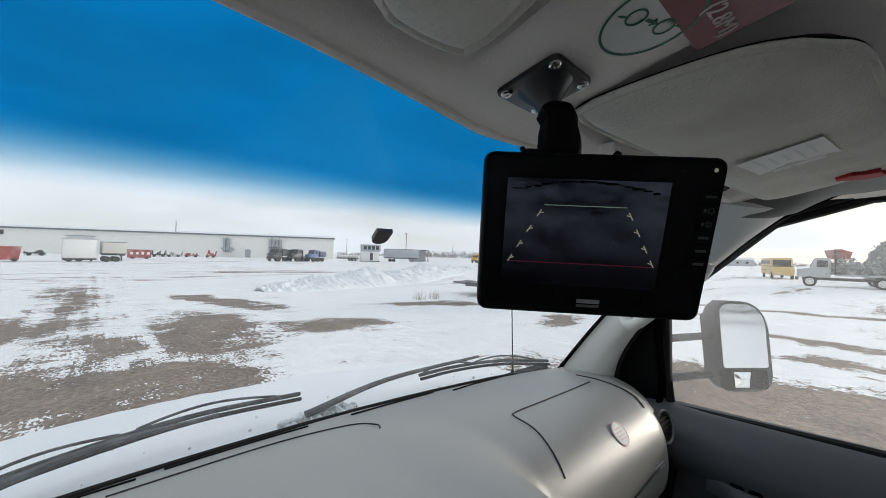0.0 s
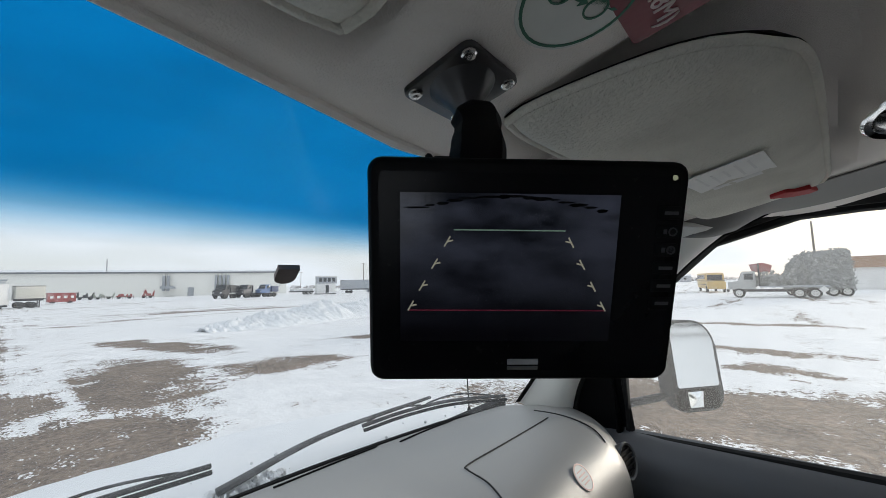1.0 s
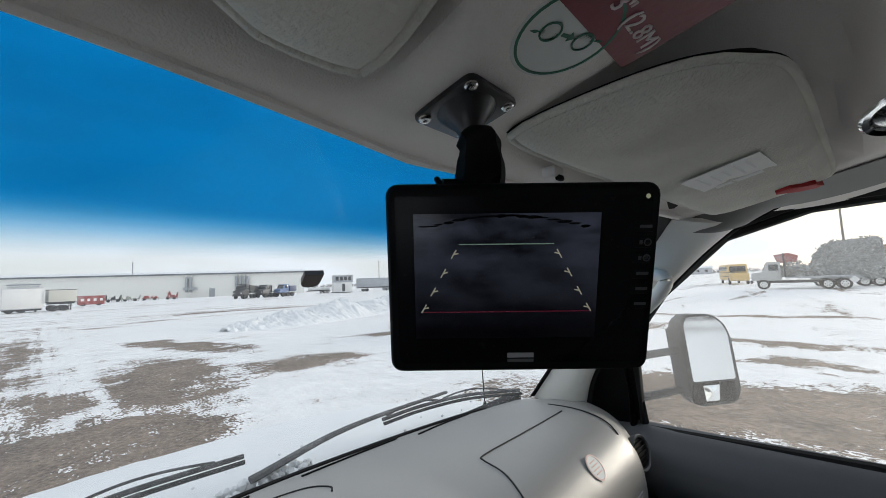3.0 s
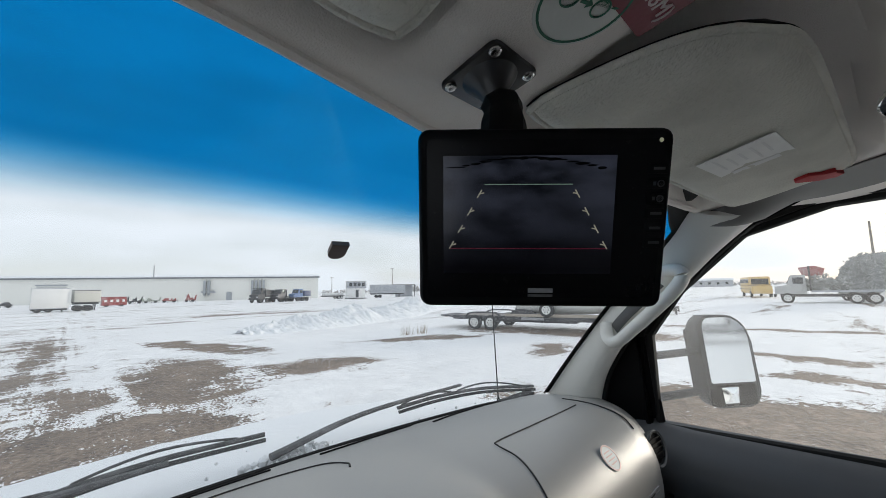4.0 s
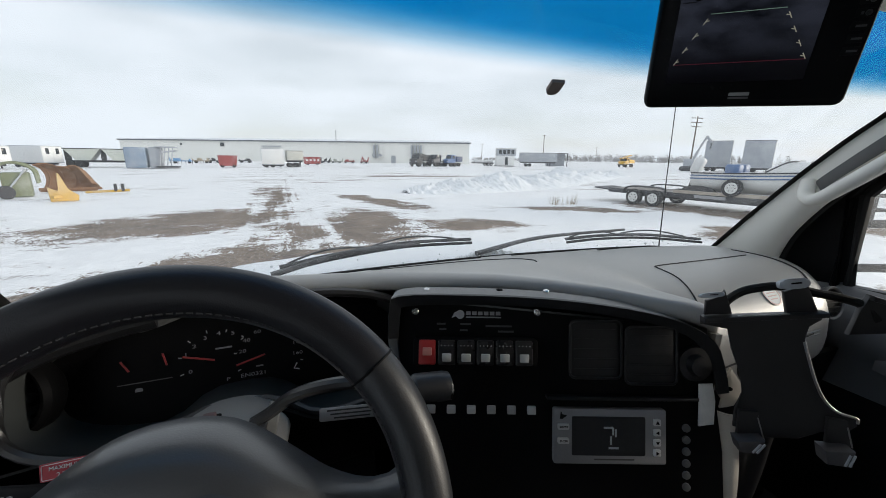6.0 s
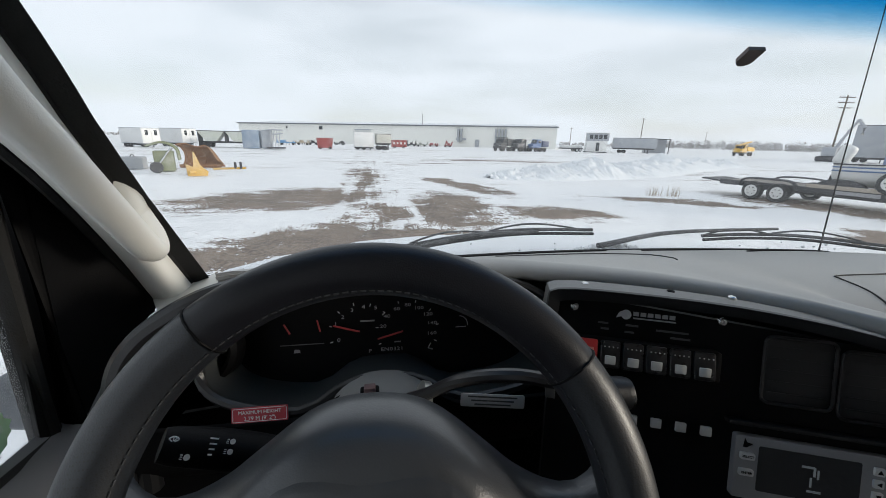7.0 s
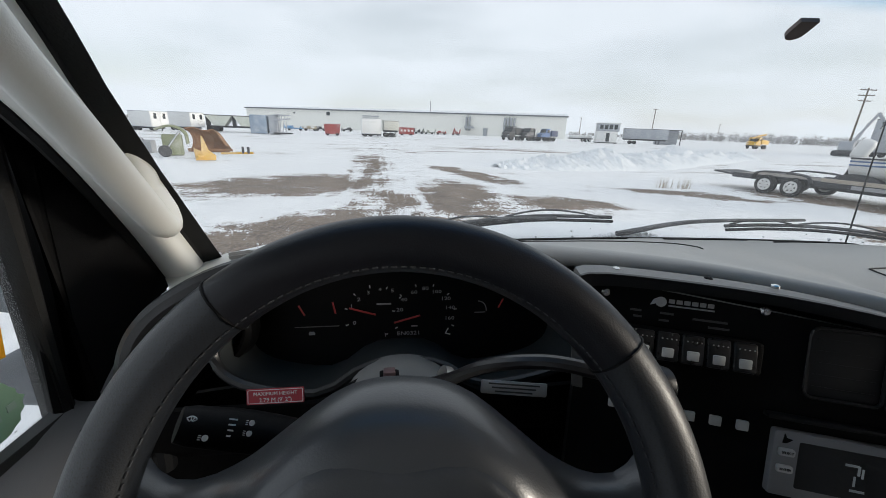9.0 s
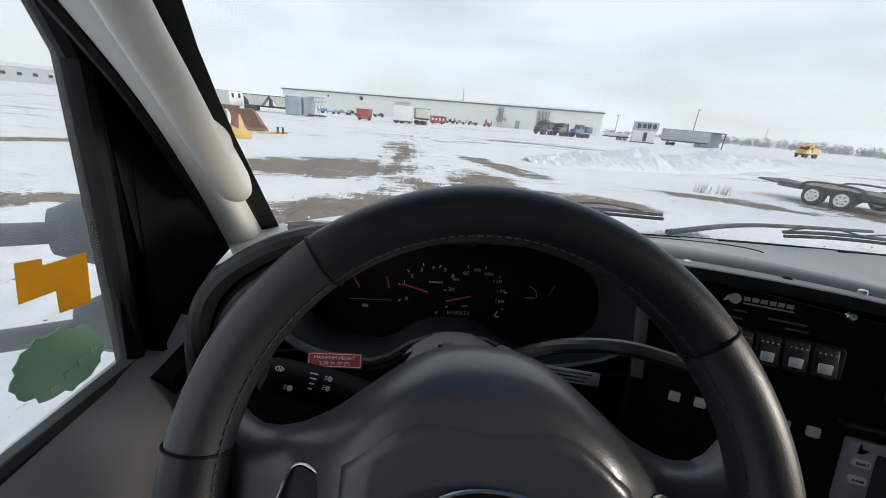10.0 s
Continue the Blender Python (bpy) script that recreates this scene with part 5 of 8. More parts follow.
# dark vents and knob to the side of the switches
M_SATIN = surf("satin_dark_plastic", (0.010, 0.0095, 0.0105), 0.34, var=0.15, scale=9, grain=600, bump=0.06, spec=0.6)
for x, y in ((0.205, -0.040), (0.268, -0.046)):
    part("vent_rim", tube([P_(0, 0, 0.005) @ Vector((*q, 0)) for q in (lambda o: o + o[:1])(rounded(0.058, 0.064, 0.006, 3, x, y))], 0.0016, 6), M_SATIN, stack)
    v_ = part("air_vent", prism(rounded(0.056, 0.062, 0.006, 3, x, y), 0.004, P_(0, 0), 0.001), M_SATIN, stack, "black square air vent")
    for j in range(5):
        part("vane", box(P_(x, y - 0.022 + 0.011 * j, 0.003) @ pose(0, 0, 0, -8, 0, 0), (0.048, 0.0012, 0.004)), M_SATIN, v_)
part("knob", lathe([(0.020, 0.0), (0.019, 0.006), (0.012, 0.007), (0.011, 0.016), (0.001, 0.017)], P_(0.318, -0.055), 24), M_SATIN, stack, "round black control knob")
part("shelf_edge", box(P_(0.235, -0.094, 0.004), (0.17, 0.004, 0.010), 0.001), M_SATIN, stack)
for k in range(6):
    part("round_button", lathe([(0.0046, 0), (0.0043, 0.0022), (0.001, 0.0028)], P_(0.310, -0.1285 - 0.0132 * k), 14), surf("grey_button", (0.15, 0.15, 0.15), 0.5), stack)
part("tape", prism([(-0.009, -0.024), (0.008, -0.022), (0.010, 0.004), (0.007, 0.024), (-0.008, 0.023)], 0.002, P_(0.330, -0.100, 0.004), 0.0006), surf("crumpled_white_tape", (0.72, 0.72, 0.71), 0.6, bump=1.0, grain=90), stack, "scrap of white tape")

M_BEIGE = surf("worn_sunlit_beige", (0.58, 0.54, 0.48), 0.5, var=0.2, scale=20, grain=500, dirt=(0.30, 0.27, 0.24), dirt_amount=0.4)
brk = part("bracket", prism([(0.3709, -0.063), (0.3828, -0.0815), (0.3827, -0.092), (0.3742, -0.107), (0.3640, -0.109), (0.3572, -0.110), (0.3600, -0.100), (0.3557, -0.0937), (0.3580, -0.087), (0.3603, -0.082), (0.3660, -0.076)], 0.003, P_(0, 0, -0.014), 0.0008), M_BEIGE, stack, "torn pale bracket beside the panel")
part("bolt", lathe([(0.0024, 0.0), (0.0022, 0.0014), (0.0003, 0.0018)], P_(0.3692, -0.0876, -0.011), 10), M_BLACK, brk)
# Beige well above the dash grey paints sunlight on the stack's side.
part("side_column", sheet(lambda u, v: PM @ Vector((0.3520 + 0.0045 * math.sin(9 * v) * u + (0.017 - 0.002 * v) * u, -0.1120 - 0.0040 * u - 0.30 * v, -0.016 + 0.010 * math.sin(math.pi * (0.15 + 0.6 * u)))), 8, 16, 0.004), M_BEIGE, stack, "worn dash side beside the panel, painted sunlit beige")


def D_(x, y, z=0.0):
    """A pose on the control unit, a little to the driver's side."""
    return P_(x - 0.0096, y, z)


display = thing("control_display", PM @ Vector((0.23, -0.17, 0)), "grey control unit with a small dark screen and square buttons", "control unit")
M_FASCIA = surf("grey_fascia", (0.27, 0.27, 0.28), 0.45, var=0.05, grain=400)
part("fascia", prism(rounded(0.126, 0.061, 0.0025, 3, 0.2305, -0.1365), 0.007, D_(0, 0), 0.0012), M_FASCIA, display)
part("screen", prism(rounded(0.082, 0.043, 0.0015, 2, 0.2285, -0.1355), 0.0012, D_(0, 0, 0.0066)), surf("dark_display_glass", (0.022, 0.022, 0.024), 0.2, var=0.1), display, "dark screen")
for x, y, w, h in ((0.228, -0.126, 0.0100, 0.0020), (0.2335, -0.130, 0.0018, 0.0085), (0.2365, -0.132, 0.0016, 0.0085), (0.231, -0.1400, 0.0016, 0.009), (0.234, -0.1485, 0.0110, 0.0020)):
    part("screen_mark", box(D_(x, y, 0.0080), (w, h, 0.0004)), glow("pale_grey_display", (0.50, 0.58, 0.62), 0.08), display)
for k in range(2):
    part("button", prism(rounded(0.0128, 0.0068, 0.0018, 3, 0.1777, -0.1250 - 0.0156 * k), 0.0030, D_(0, 0, 0.0066), 0.0006), surf("pale_button", (0.60, 0.60, 0.60), 0.5), display)
    writing("lettering", ("SELECT", "ENTER")[k], 0.0030, D_(0.1777, -0.1250 - 0.0156 * k, 0.0098), M_BLACK, display)
for k in range(4):
    b_ = part("button", prism(rounded(0.0080, 0.0075, 0.001, 2, 0.2825, -0.1195 - 0.0112 * k), 0.0026, D_(0, 0, 0.0066), 0.0005), surf("pale_button_small", (0.66, 0.66, 0.66), 0.5), display)
    part("arrow", prism([(-0.002, -0.0015), (0.002, -0.0015), (0, 0.002)], 0.0008, D_(0.2825, -0.1195 - 0.0112 * k, 0.0092) @ pose(0, 0, 0, 0, 0, 90 * k)), M_BLACK, b_)
part("mark", prism([(-0.004, -0.004), (-0.001, -0.004), (0.004, 0.000), (-0.001, 0.001), (-0.003, 0.005)], 0.0008, D_(0.178, -0.113, 0.0068)), M_BLACK, display)
part("text_bar", box(D_(0.235, -0.1615, 0.0071), (0.045, 0.0016, 0.0004)), M_DIMICON, display)

# ---- black tablet cradle beside the console ----
cr = thing("tablet_cradle", (0.12, 0.0, 0.80), "empty black sheet-metal tablet cradle on a stalk", "tablet cradle")
KM = basis((0.014, 0.050, 1.502), (0.807, -0.585, 0.081), (-0.008, 0.126, 0.992))


def K_(x, y, z=0.0):
    return KM @ Matrix.Translation((x, y, z))


plate_k = [(-0.002, -0.003), (0.050, 0.003), (0.1001, 0.0068), (0.0996, -0.002), (0.0889, -0.008), (0.0859, -0.021), (0.0908, -0.039), (0.0987, -0.065), (0.1072, -0.083), (0.1183, -0.094), (0.1338, -0.099), (0.135, -0.107), (0.1285, -0.113), (0.106, -0.115), (0.088, -0.126), (0.062, -0.128), (0.044, -0.122), (0.0318, -0.119), (0.0325, -0.100), (0.0384, -0.081), (0.0359, -0.062), (0.0267, -0.035), (0.0224, -0.013), (-0.0018, -0.010)]
# Thin bright tubes of this steel paint highlights along the cradle's edges.
M_EDGELIGHT = surf("edge_highlight_steel", (0.42, 0.41, 0.40), 0.35, 0.6, var=0.3, scale=60)
M_PADRUB = surf("worn_grey_rubber", (0.40, 0.42, 0.45), 0.6, var=0.2, scale=60)
part("back_plate", prism(plate_k, 0.003, K_(0, 0), 0.001), M_PLATE, cr)
part("fold", prism([(-0.002, -0.006), (0.100, 0.003), (0.100, 0.0075), (-0.002, -0.001)], 0.012, K_(0, 0), 0.001), M_PLATE, cr)
part("fold_edge", tube([K_(x, 0.0005 + 0.083 * x, 0.0122).translation for x in (0.026, 0.045, 0.068)], 0.0006, 6), M_EDGELIGHT, cr, "painted highlight on the folded edge")
part("plate_edge", tube(smooth_path([K_(x, y, 0.003).translation for x, y in ((0.0868, -0.024), (0.0908, -0.039), (0.0987, -0.065), (0.1072, -0.083), (0.1183, -0.094), (0.1330, -0.0988), (0.1345, -0.104))], 4), 0.0014, 8), M_EDGELIGHT, cr, "painted highlight along the edge of the plate")
for hook, pad_at, pad_w, pad_h in (
    ([(0.0009, 0.000), (0.0251, 0.002), (0.0178, 0.0264), (0.0140, 0.0190), (0.0015, 0.0154)], (0.0057, 0.0208), 0.0225, 0.0050),
    ([(0.0703, 0.004), (0.0960, 0.006), (0.0838, 0.0380), (0.0800, 0.0300), (0.0666, 0.0260)], (0.0735, 0.0334), 0.0255, 0.0100),
):
    part("upper_hook", prism(hook, 0.004, K_(0, 0), 0.001), M_PLATE, cr)
    oval_ = [(pad_w / 2 * math.copysign(abs(math.cos(q)) ** 0.7, math.cos(q)), pad_h / 2 * math.copysign(abs(math.sin(q)) ** 0.7, math.sin(q))) for q in (2 * math.pi * k / 24 for k in range(24))]
    pad_m = K_(pad_at[0], pad_at[1], 0.002) @ pose(0, 0, 0, -12, 0, 7)
    hp_ = part("hook_pad", prism(oval_, 0.006, pad_m, 0.0015), M_PADRUB, cr, "worn grey oval hook pad")
    part("pad_slot", box(pad_m @ Matrix.Translation((0.001, 0.0004, 0.0060)), (pad_w * 0.34, pad_h * 0.16, 0.0008), 0.0003), M_BLACK, hp_)
for strip, tip_, edge_ in (
    ([(0.034, -0.098), (0.0501, -0.098), (0.0569, -0.129), (0.033, -0.131)], [(0.0277, -0.124), (0.0517, -0.121), (0.0472, -0.1356), (0.031, -0.1356)], ((0.0500, -0.104), (0.0566, -0.128))),
    ([(0.108, -0.098), (0.1238, -0.100), (0.1285, -0.128), (0.108, -0.131)], [(0.0994, -0.124), (0.1232, -0.123), (0.1216, -0.1394), (0.102, -0.1384)], ((0.1236, -0.106), (0.1282, -0.126))),
):
    part("lower_hook", prism(strip, 0.004, K_(0, 0, 0.004), 0.001), M_PLATE, cr)
    part("hook_edge", tube([K_(*edge_[0], 0.0085).translation, K_(*edge_[1], 0.0090).translation], 0.0007, 6), M_EDGELIGHT, cr)
    lp_ = part("lower_pad", prism(tip_, 0.016, K_(0, 0, 0.006), 0.002), surf("scuffed_dark_rubber", (0.075, 0.072, 0.076), 0.45, var=0.4, scale=40, spec=0.6), cr, "scuffed dark pad")
    for j in (0.0, 0.0035):
        part("pad_scuff", tube([K_(tip_[1][0] - 0.001 - j, tip_[1][1] - 0.003, 0.0222).translation, K_(tip_[2][0] - 0.003 - j, tip_[2][1] + 0.002, 0.0222).translation], 0.0011, 6), M_PADRUB, lp_)
ear = basis((0.143, -0.028, 1.516), (0.86, -0.48, 0.05), (-0.12, 0.10, 0.98))
part("side_ear", prism([(-0.024, -0.022), (0.018, -0.020), (0.026, -0.004), (0.024, 0.006), (-0.012, 0.018), (-0.018, 0.004)], 0.005, ear, 0.002), M_PLATE, cr)
part("side_lip", prism([(-0.012, 0.014), (0.026, 0.002), (0.026, 0.007), (-0.012, 0.019)], 0.009, ear, 0.001), M_PLATE, cr)
part("cable", tube(smooth_path([K_(*q, -0.010).translation for q in ((0.020, 0.004), (0.0275, 0.014), (0.0396, 0.0225), (0.0548, 0.0265), (0.0678, 0.0280), (0.0850, 0.0260), (0.0998, 0.0219), (0.1205, 0.0173), (0.1388, 0.0100), (0.150, -0.004))], 6), 0.0042, 10), M_RUBBER, cr, "thick black cable loop")
part("stalk", tube(smooth_path([(0.10, 0.02, 1.42), (0.115, 0.03, 1.30), (0.13, 0.05, 1.10), (0.14, 0.06, 0.72)], 6), 0.016, 12), M_PLATE, cr)
part("stalk_head", lathe([(0.010, -0.03), (0.024, -0.026), (0.026, 0.01), (0.018, 0.02), (0.006, 0.022)], basis((0.098, 0.014, 1.425), (0.8, -0.5, 0), (0, 0, 1)), 18), M_BLACK, cr)

# ---- outside of the van: cowl, bonnet, wipers, aerial, mirrors ----
M_VAN = surf("white_van_paint", (0.78, 0.78, 0.77), 0.35, var=0.04, scale=2, grain=40, bump=0.02, coat=0.5)


def bonnet(u, v):
    x = (2 * u - 1) * 0.86
    y = 0.615 - 0.17 * x * x + 0.78 * v
    z = 1.400 - 0.012 * v - 0.16 * v**2.4 - 0.06 * abs(2 * u - 1) ** 3
    return (x, y, z + 0.006 * noise.fractal(Vector((x * 7, y * 7, 0)), 1, 2, 4))


M_HOODSNOW = surf("snowy_bonnet", (0.80, 0.82, 0.84), 0.6, var=0.06, scale=5, grain=60, bump=0.5)
solid("bonnet", sheet(bonnet, 40, 24, 0.02), M_HOODSNOW, "white van bonnet dusted with snow", "bonnet", angle=70)
solid("cowl_panel", sheet(lambda u, v: ((2 * u - 1) * 0.80, 0.592 - 0.17 * ((2 * u - 1) * 0.80) ** 2 + 0.045 * v, 1.412 - 0.012 * v - 0.06 * ease(0.50, 0.68, abs(2 * u - 1) * 0.80)), 48, 3, 0.01), M_RUBBER, "black plastic cowl at the foot of the windscreen", "cowl")
rng = random.Random(5)
bm = bmesh.new()
for k in range(36):
    x = rng.uniform(-0.72, 0.72)
    y = 0.625 - 0.17 * x * x + rng.uniform(0, 0.12)
    bmesh.ops.create_icosphere(bm, subdivisions=1, radius=rng.uniform(0.0015, 0.005), matrix=Matrix.Translation((x, y, 1.408 + rng.uniform(-0.004, 0.006))))
for k in range(46):
    c = rng.choice(((0.05, 0.628), (0.09, 0.630), (0.07, 0.629)))
    bmesh.ops.create_icosphere(bm, subdivisions=1, radius=rng.uniform(0.004, 0.011), matrix=Matrix.Translation((c[0] + rng.gauss(0, 0.035), c[1] + rng.gauss(0, 0.010), 1.412 + rng.uniform(-0.004, 0.006))))
solid("snow_crumbs", bm, M_HOODSNOW, "loose crumbs of snow along the cowl", "snow", "stuff")
M_WIPER = surf("frosted_wiper", (0.030, 0.031, 0.034), 0.65, var=0.4, scale=30, grain=200, dirt=(0.40, 0.41, 0.43), dirt_amount=0.35)
for k, (a, b, c, d) in enumerate((((-0.42, 0.600, 1.425), (-0.26, 0.630, 1.452), (-0.10, 0.635, 1.458), (0.045, 0.655, 1.455)), ((0.045, 0.622, 1.425), (0.24, 0.634, 1.450), (0.53, 0.624, 1.457), (0.715, 0.520, 1.437)))):
    w = thing("wiper", (a[0], a[1], 1.41), "black windscreen wiper parked at the foot of the glass", "wiper", group="windscreen wipers")
    arm_ = smooth_path([a, b, c], 7)
    part("arm", tube(arm_, [0.0090 - 0.004 * i / (len(arm_) - 1) for i in range(len(arm_))], 8, 0.7), M_WIPER, w)
    lo = Vector((0.335, 0.642, 1.438)) if k else Vector((-0.405, 0.628, 1.432))
    bl = smooth_path([lo, lo.lerp(Vector(d), 0.28) + Vector((0, 0.016, 0.007)), lo.lerp(Vector(d), 0.62) + Vector((0, 0.020, 0.009)), d], 8)
    part("blade", tube(bl, 0.0042, 6), M_WIPER, w)
    part("blade_rubber", tube([p + Vector((0, -0.006, -0.008)) for p in bl], 0.0038, 6), M_RUBBER, w)
    for t0, t1 in ((0.08, 0.48), (0.52, 0.95)):
        i0, i1 = int(t0 * (len(bl) - 1)), int(t1 * (len(bl) - 1))
        bow_ = [bl[i] + Vector((0, 0.003, 0.003 + 0.010 * math.sin(math.pi * (i - i0) / (i1 - i0)))) for i in range(i0, i1 + 1)]
        part("bow", tube(bow_, 0.0022, 6), M_WIPER, w)
aerial = thing("aerial", (0.735, 0.66, 1.36), "thin black whip aerial beside the bonnet", "aerial")
part("whip", tube([(0.735, 0.66, 1.36), (0.738, 0.672, 1.60), (0.745, 0.69, 2.05)], [0.0022, 0.0018, 0.0012], 6), M_BLACK, aerial)
part("foot", lathe([(0.010, 0), (0.008, 0.012), (0.004, 0.03)], Matrix.Translation((0.735, 0.66, 1.345)), 10), M_BLACK, aerial)


def mirror_outline(w, h, cy=0.0, radii=(0.080, 0.046, 0.034, 0.044), lean=0.010):
    """A mirror's outline: the upper outer corner sweeps round wide; radii from there counter-clockwise."""
    pts = []
    for (sx, sy, a0), r in zip(((1, 1, 0), (-1, 1, 90), (-1, -1, 180), (1, -1, 270)), radii):
        for k in range(9):
            a = radians(a0 + 90 * k / 8)
            x, y = sx * (w / 2 - r) + r * math.cos(a), sy * (h / 2 - r) + r * math.sin(a)
            pts.append((x - lean * (y / h) * 2, cy + y))
    return pts


def door_mirror(side, base_y, drop=0.0, root=1.0):
    s = side
    m_ = thing("door_mirror", (s * 0.90, base_y, 1.35), "tall black towing mirror on two arms, dusted with frost", "door mirror", group="door mirrors")
    # Same frosted plastic, light put into its base: passenger's near black, driver's pale bluish.
    frost = surf("side_toned_frosted_plastic", (0.020, 0.022, 0.025) if s > 0 else (0.11, 0.125, 0.145), 0.7, var=0.4, scale=14, grain=80, bump=0.4, dirt=(0.26, 0.27, 0.29), dirt_amount=0.3)
    face_n = Vector((-s * 0.60, -0.80, 0.0))
    hm = basis((s * 1.225, base_y - 0.225, 1.478 - drop), (s * 0.80, -0.60, 0) if s > 0 else (-0.80 * s, 0.60, 0), (0, 0, 1))
    if (hm.to_3x3() @ Vector((0, 0, 1))).dot(face_n) < 0:
        hm = hm @ pose(0, 0, 0, 0, 180, 0)
    hm = hm @ pose(0, 0, 0, -2.6, 0, 0)
    flip = Matrix.Diagonal((s, 1, 1, 1)) if s < 0 else Matrix()
    outl = mirror_outline(0.175, 0.272)
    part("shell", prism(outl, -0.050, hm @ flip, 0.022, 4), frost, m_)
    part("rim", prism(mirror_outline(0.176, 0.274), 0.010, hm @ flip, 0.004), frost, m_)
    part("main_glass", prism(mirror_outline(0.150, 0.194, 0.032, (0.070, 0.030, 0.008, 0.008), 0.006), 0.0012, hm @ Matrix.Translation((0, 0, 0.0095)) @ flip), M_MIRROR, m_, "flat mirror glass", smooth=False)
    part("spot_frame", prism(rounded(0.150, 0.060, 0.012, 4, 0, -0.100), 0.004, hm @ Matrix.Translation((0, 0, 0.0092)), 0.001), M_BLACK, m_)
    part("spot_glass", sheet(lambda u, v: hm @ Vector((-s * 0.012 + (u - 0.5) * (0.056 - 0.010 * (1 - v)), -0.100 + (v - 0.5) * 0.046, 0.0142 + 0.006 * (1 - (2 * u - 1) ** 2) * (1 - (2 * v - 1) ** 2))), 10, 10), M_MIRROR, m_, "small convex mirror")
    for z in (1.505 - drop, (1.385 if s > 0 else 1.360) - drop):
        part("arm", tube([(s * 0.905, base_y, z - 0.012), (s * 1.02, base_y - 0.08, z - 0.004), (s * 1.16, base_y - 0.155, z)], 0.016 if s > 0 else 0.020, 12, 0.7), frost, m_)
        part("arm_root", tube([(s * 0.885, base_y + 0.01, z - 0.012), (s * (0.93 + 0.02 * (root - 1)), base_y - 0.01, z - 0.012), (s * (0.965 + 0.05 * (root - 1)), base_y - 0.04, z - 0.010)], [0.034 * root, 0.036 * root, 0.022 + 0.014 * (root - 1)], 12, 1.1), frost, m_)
    return m_


door_mirror(1, 0.385)
door_mirror(-1, 0.430, 0.065, 1.45)

# stickers on the driver's door glass
M_ORANGE = film("orange_film", (0.80, 0.46, 0.03))
so = thing("orange_sticker", (-0.866, 0.255, 1.385), "plain orange zigzag sticker on the door glass", "sticker")
part("film", prism([(0.226, 1.458), (0.251, 1.453), (0.250, 1.446), (0.301, 1.441), (0.292, 1.383), (0.254, 1.390), (0.257, 1.415), (0.219, 1.419)], 0.0012, basis((-0.8755, 0, 0), (0, 1, 0), (0, 0, 1))), M_ORANGE, so, smooth=False)
sg = thing("green_sticker", (-0.866, 0.24, 1.295), "faded green leaf-shaped sticker on the door glass", "sticker")
rng = random.Random(3)
leafy = []
for k in range(36):
    a = 2 * math.pi * k / 36
    r = 1 + 0.09 * rng.uniform(-1, 1)
    leafy.append((0.242 + 0.050 * r * math.cos(a) - 0.010 * math.sin(a), 1.338 + 0.038 * r * math.sin(a)))
part("film", prism(leafy, 0.0012, basis((-0.8755, 0, 0), (0, 1, 0), (0, 0, 1))), film("faded_green_film", (0.42, 0.57, 0.44)), sg, smooth=False)
for k in range(4):
    part("text_bar", box((-0.8735, 0.225 + 0.018 * k, 1.317 + 0.004 * k), (0.001, 0.010, 0.008)), surf("pale_green_print", (0.46, 0.58, 0.50), 0.6), sg)



# ---- outside: the yard ----
GZ = -0.33  # the yard lies this far below the datum of the cab


def yd(x, y):
    return (1.2 * x + 0.09, 1.2 * y + 0.03)


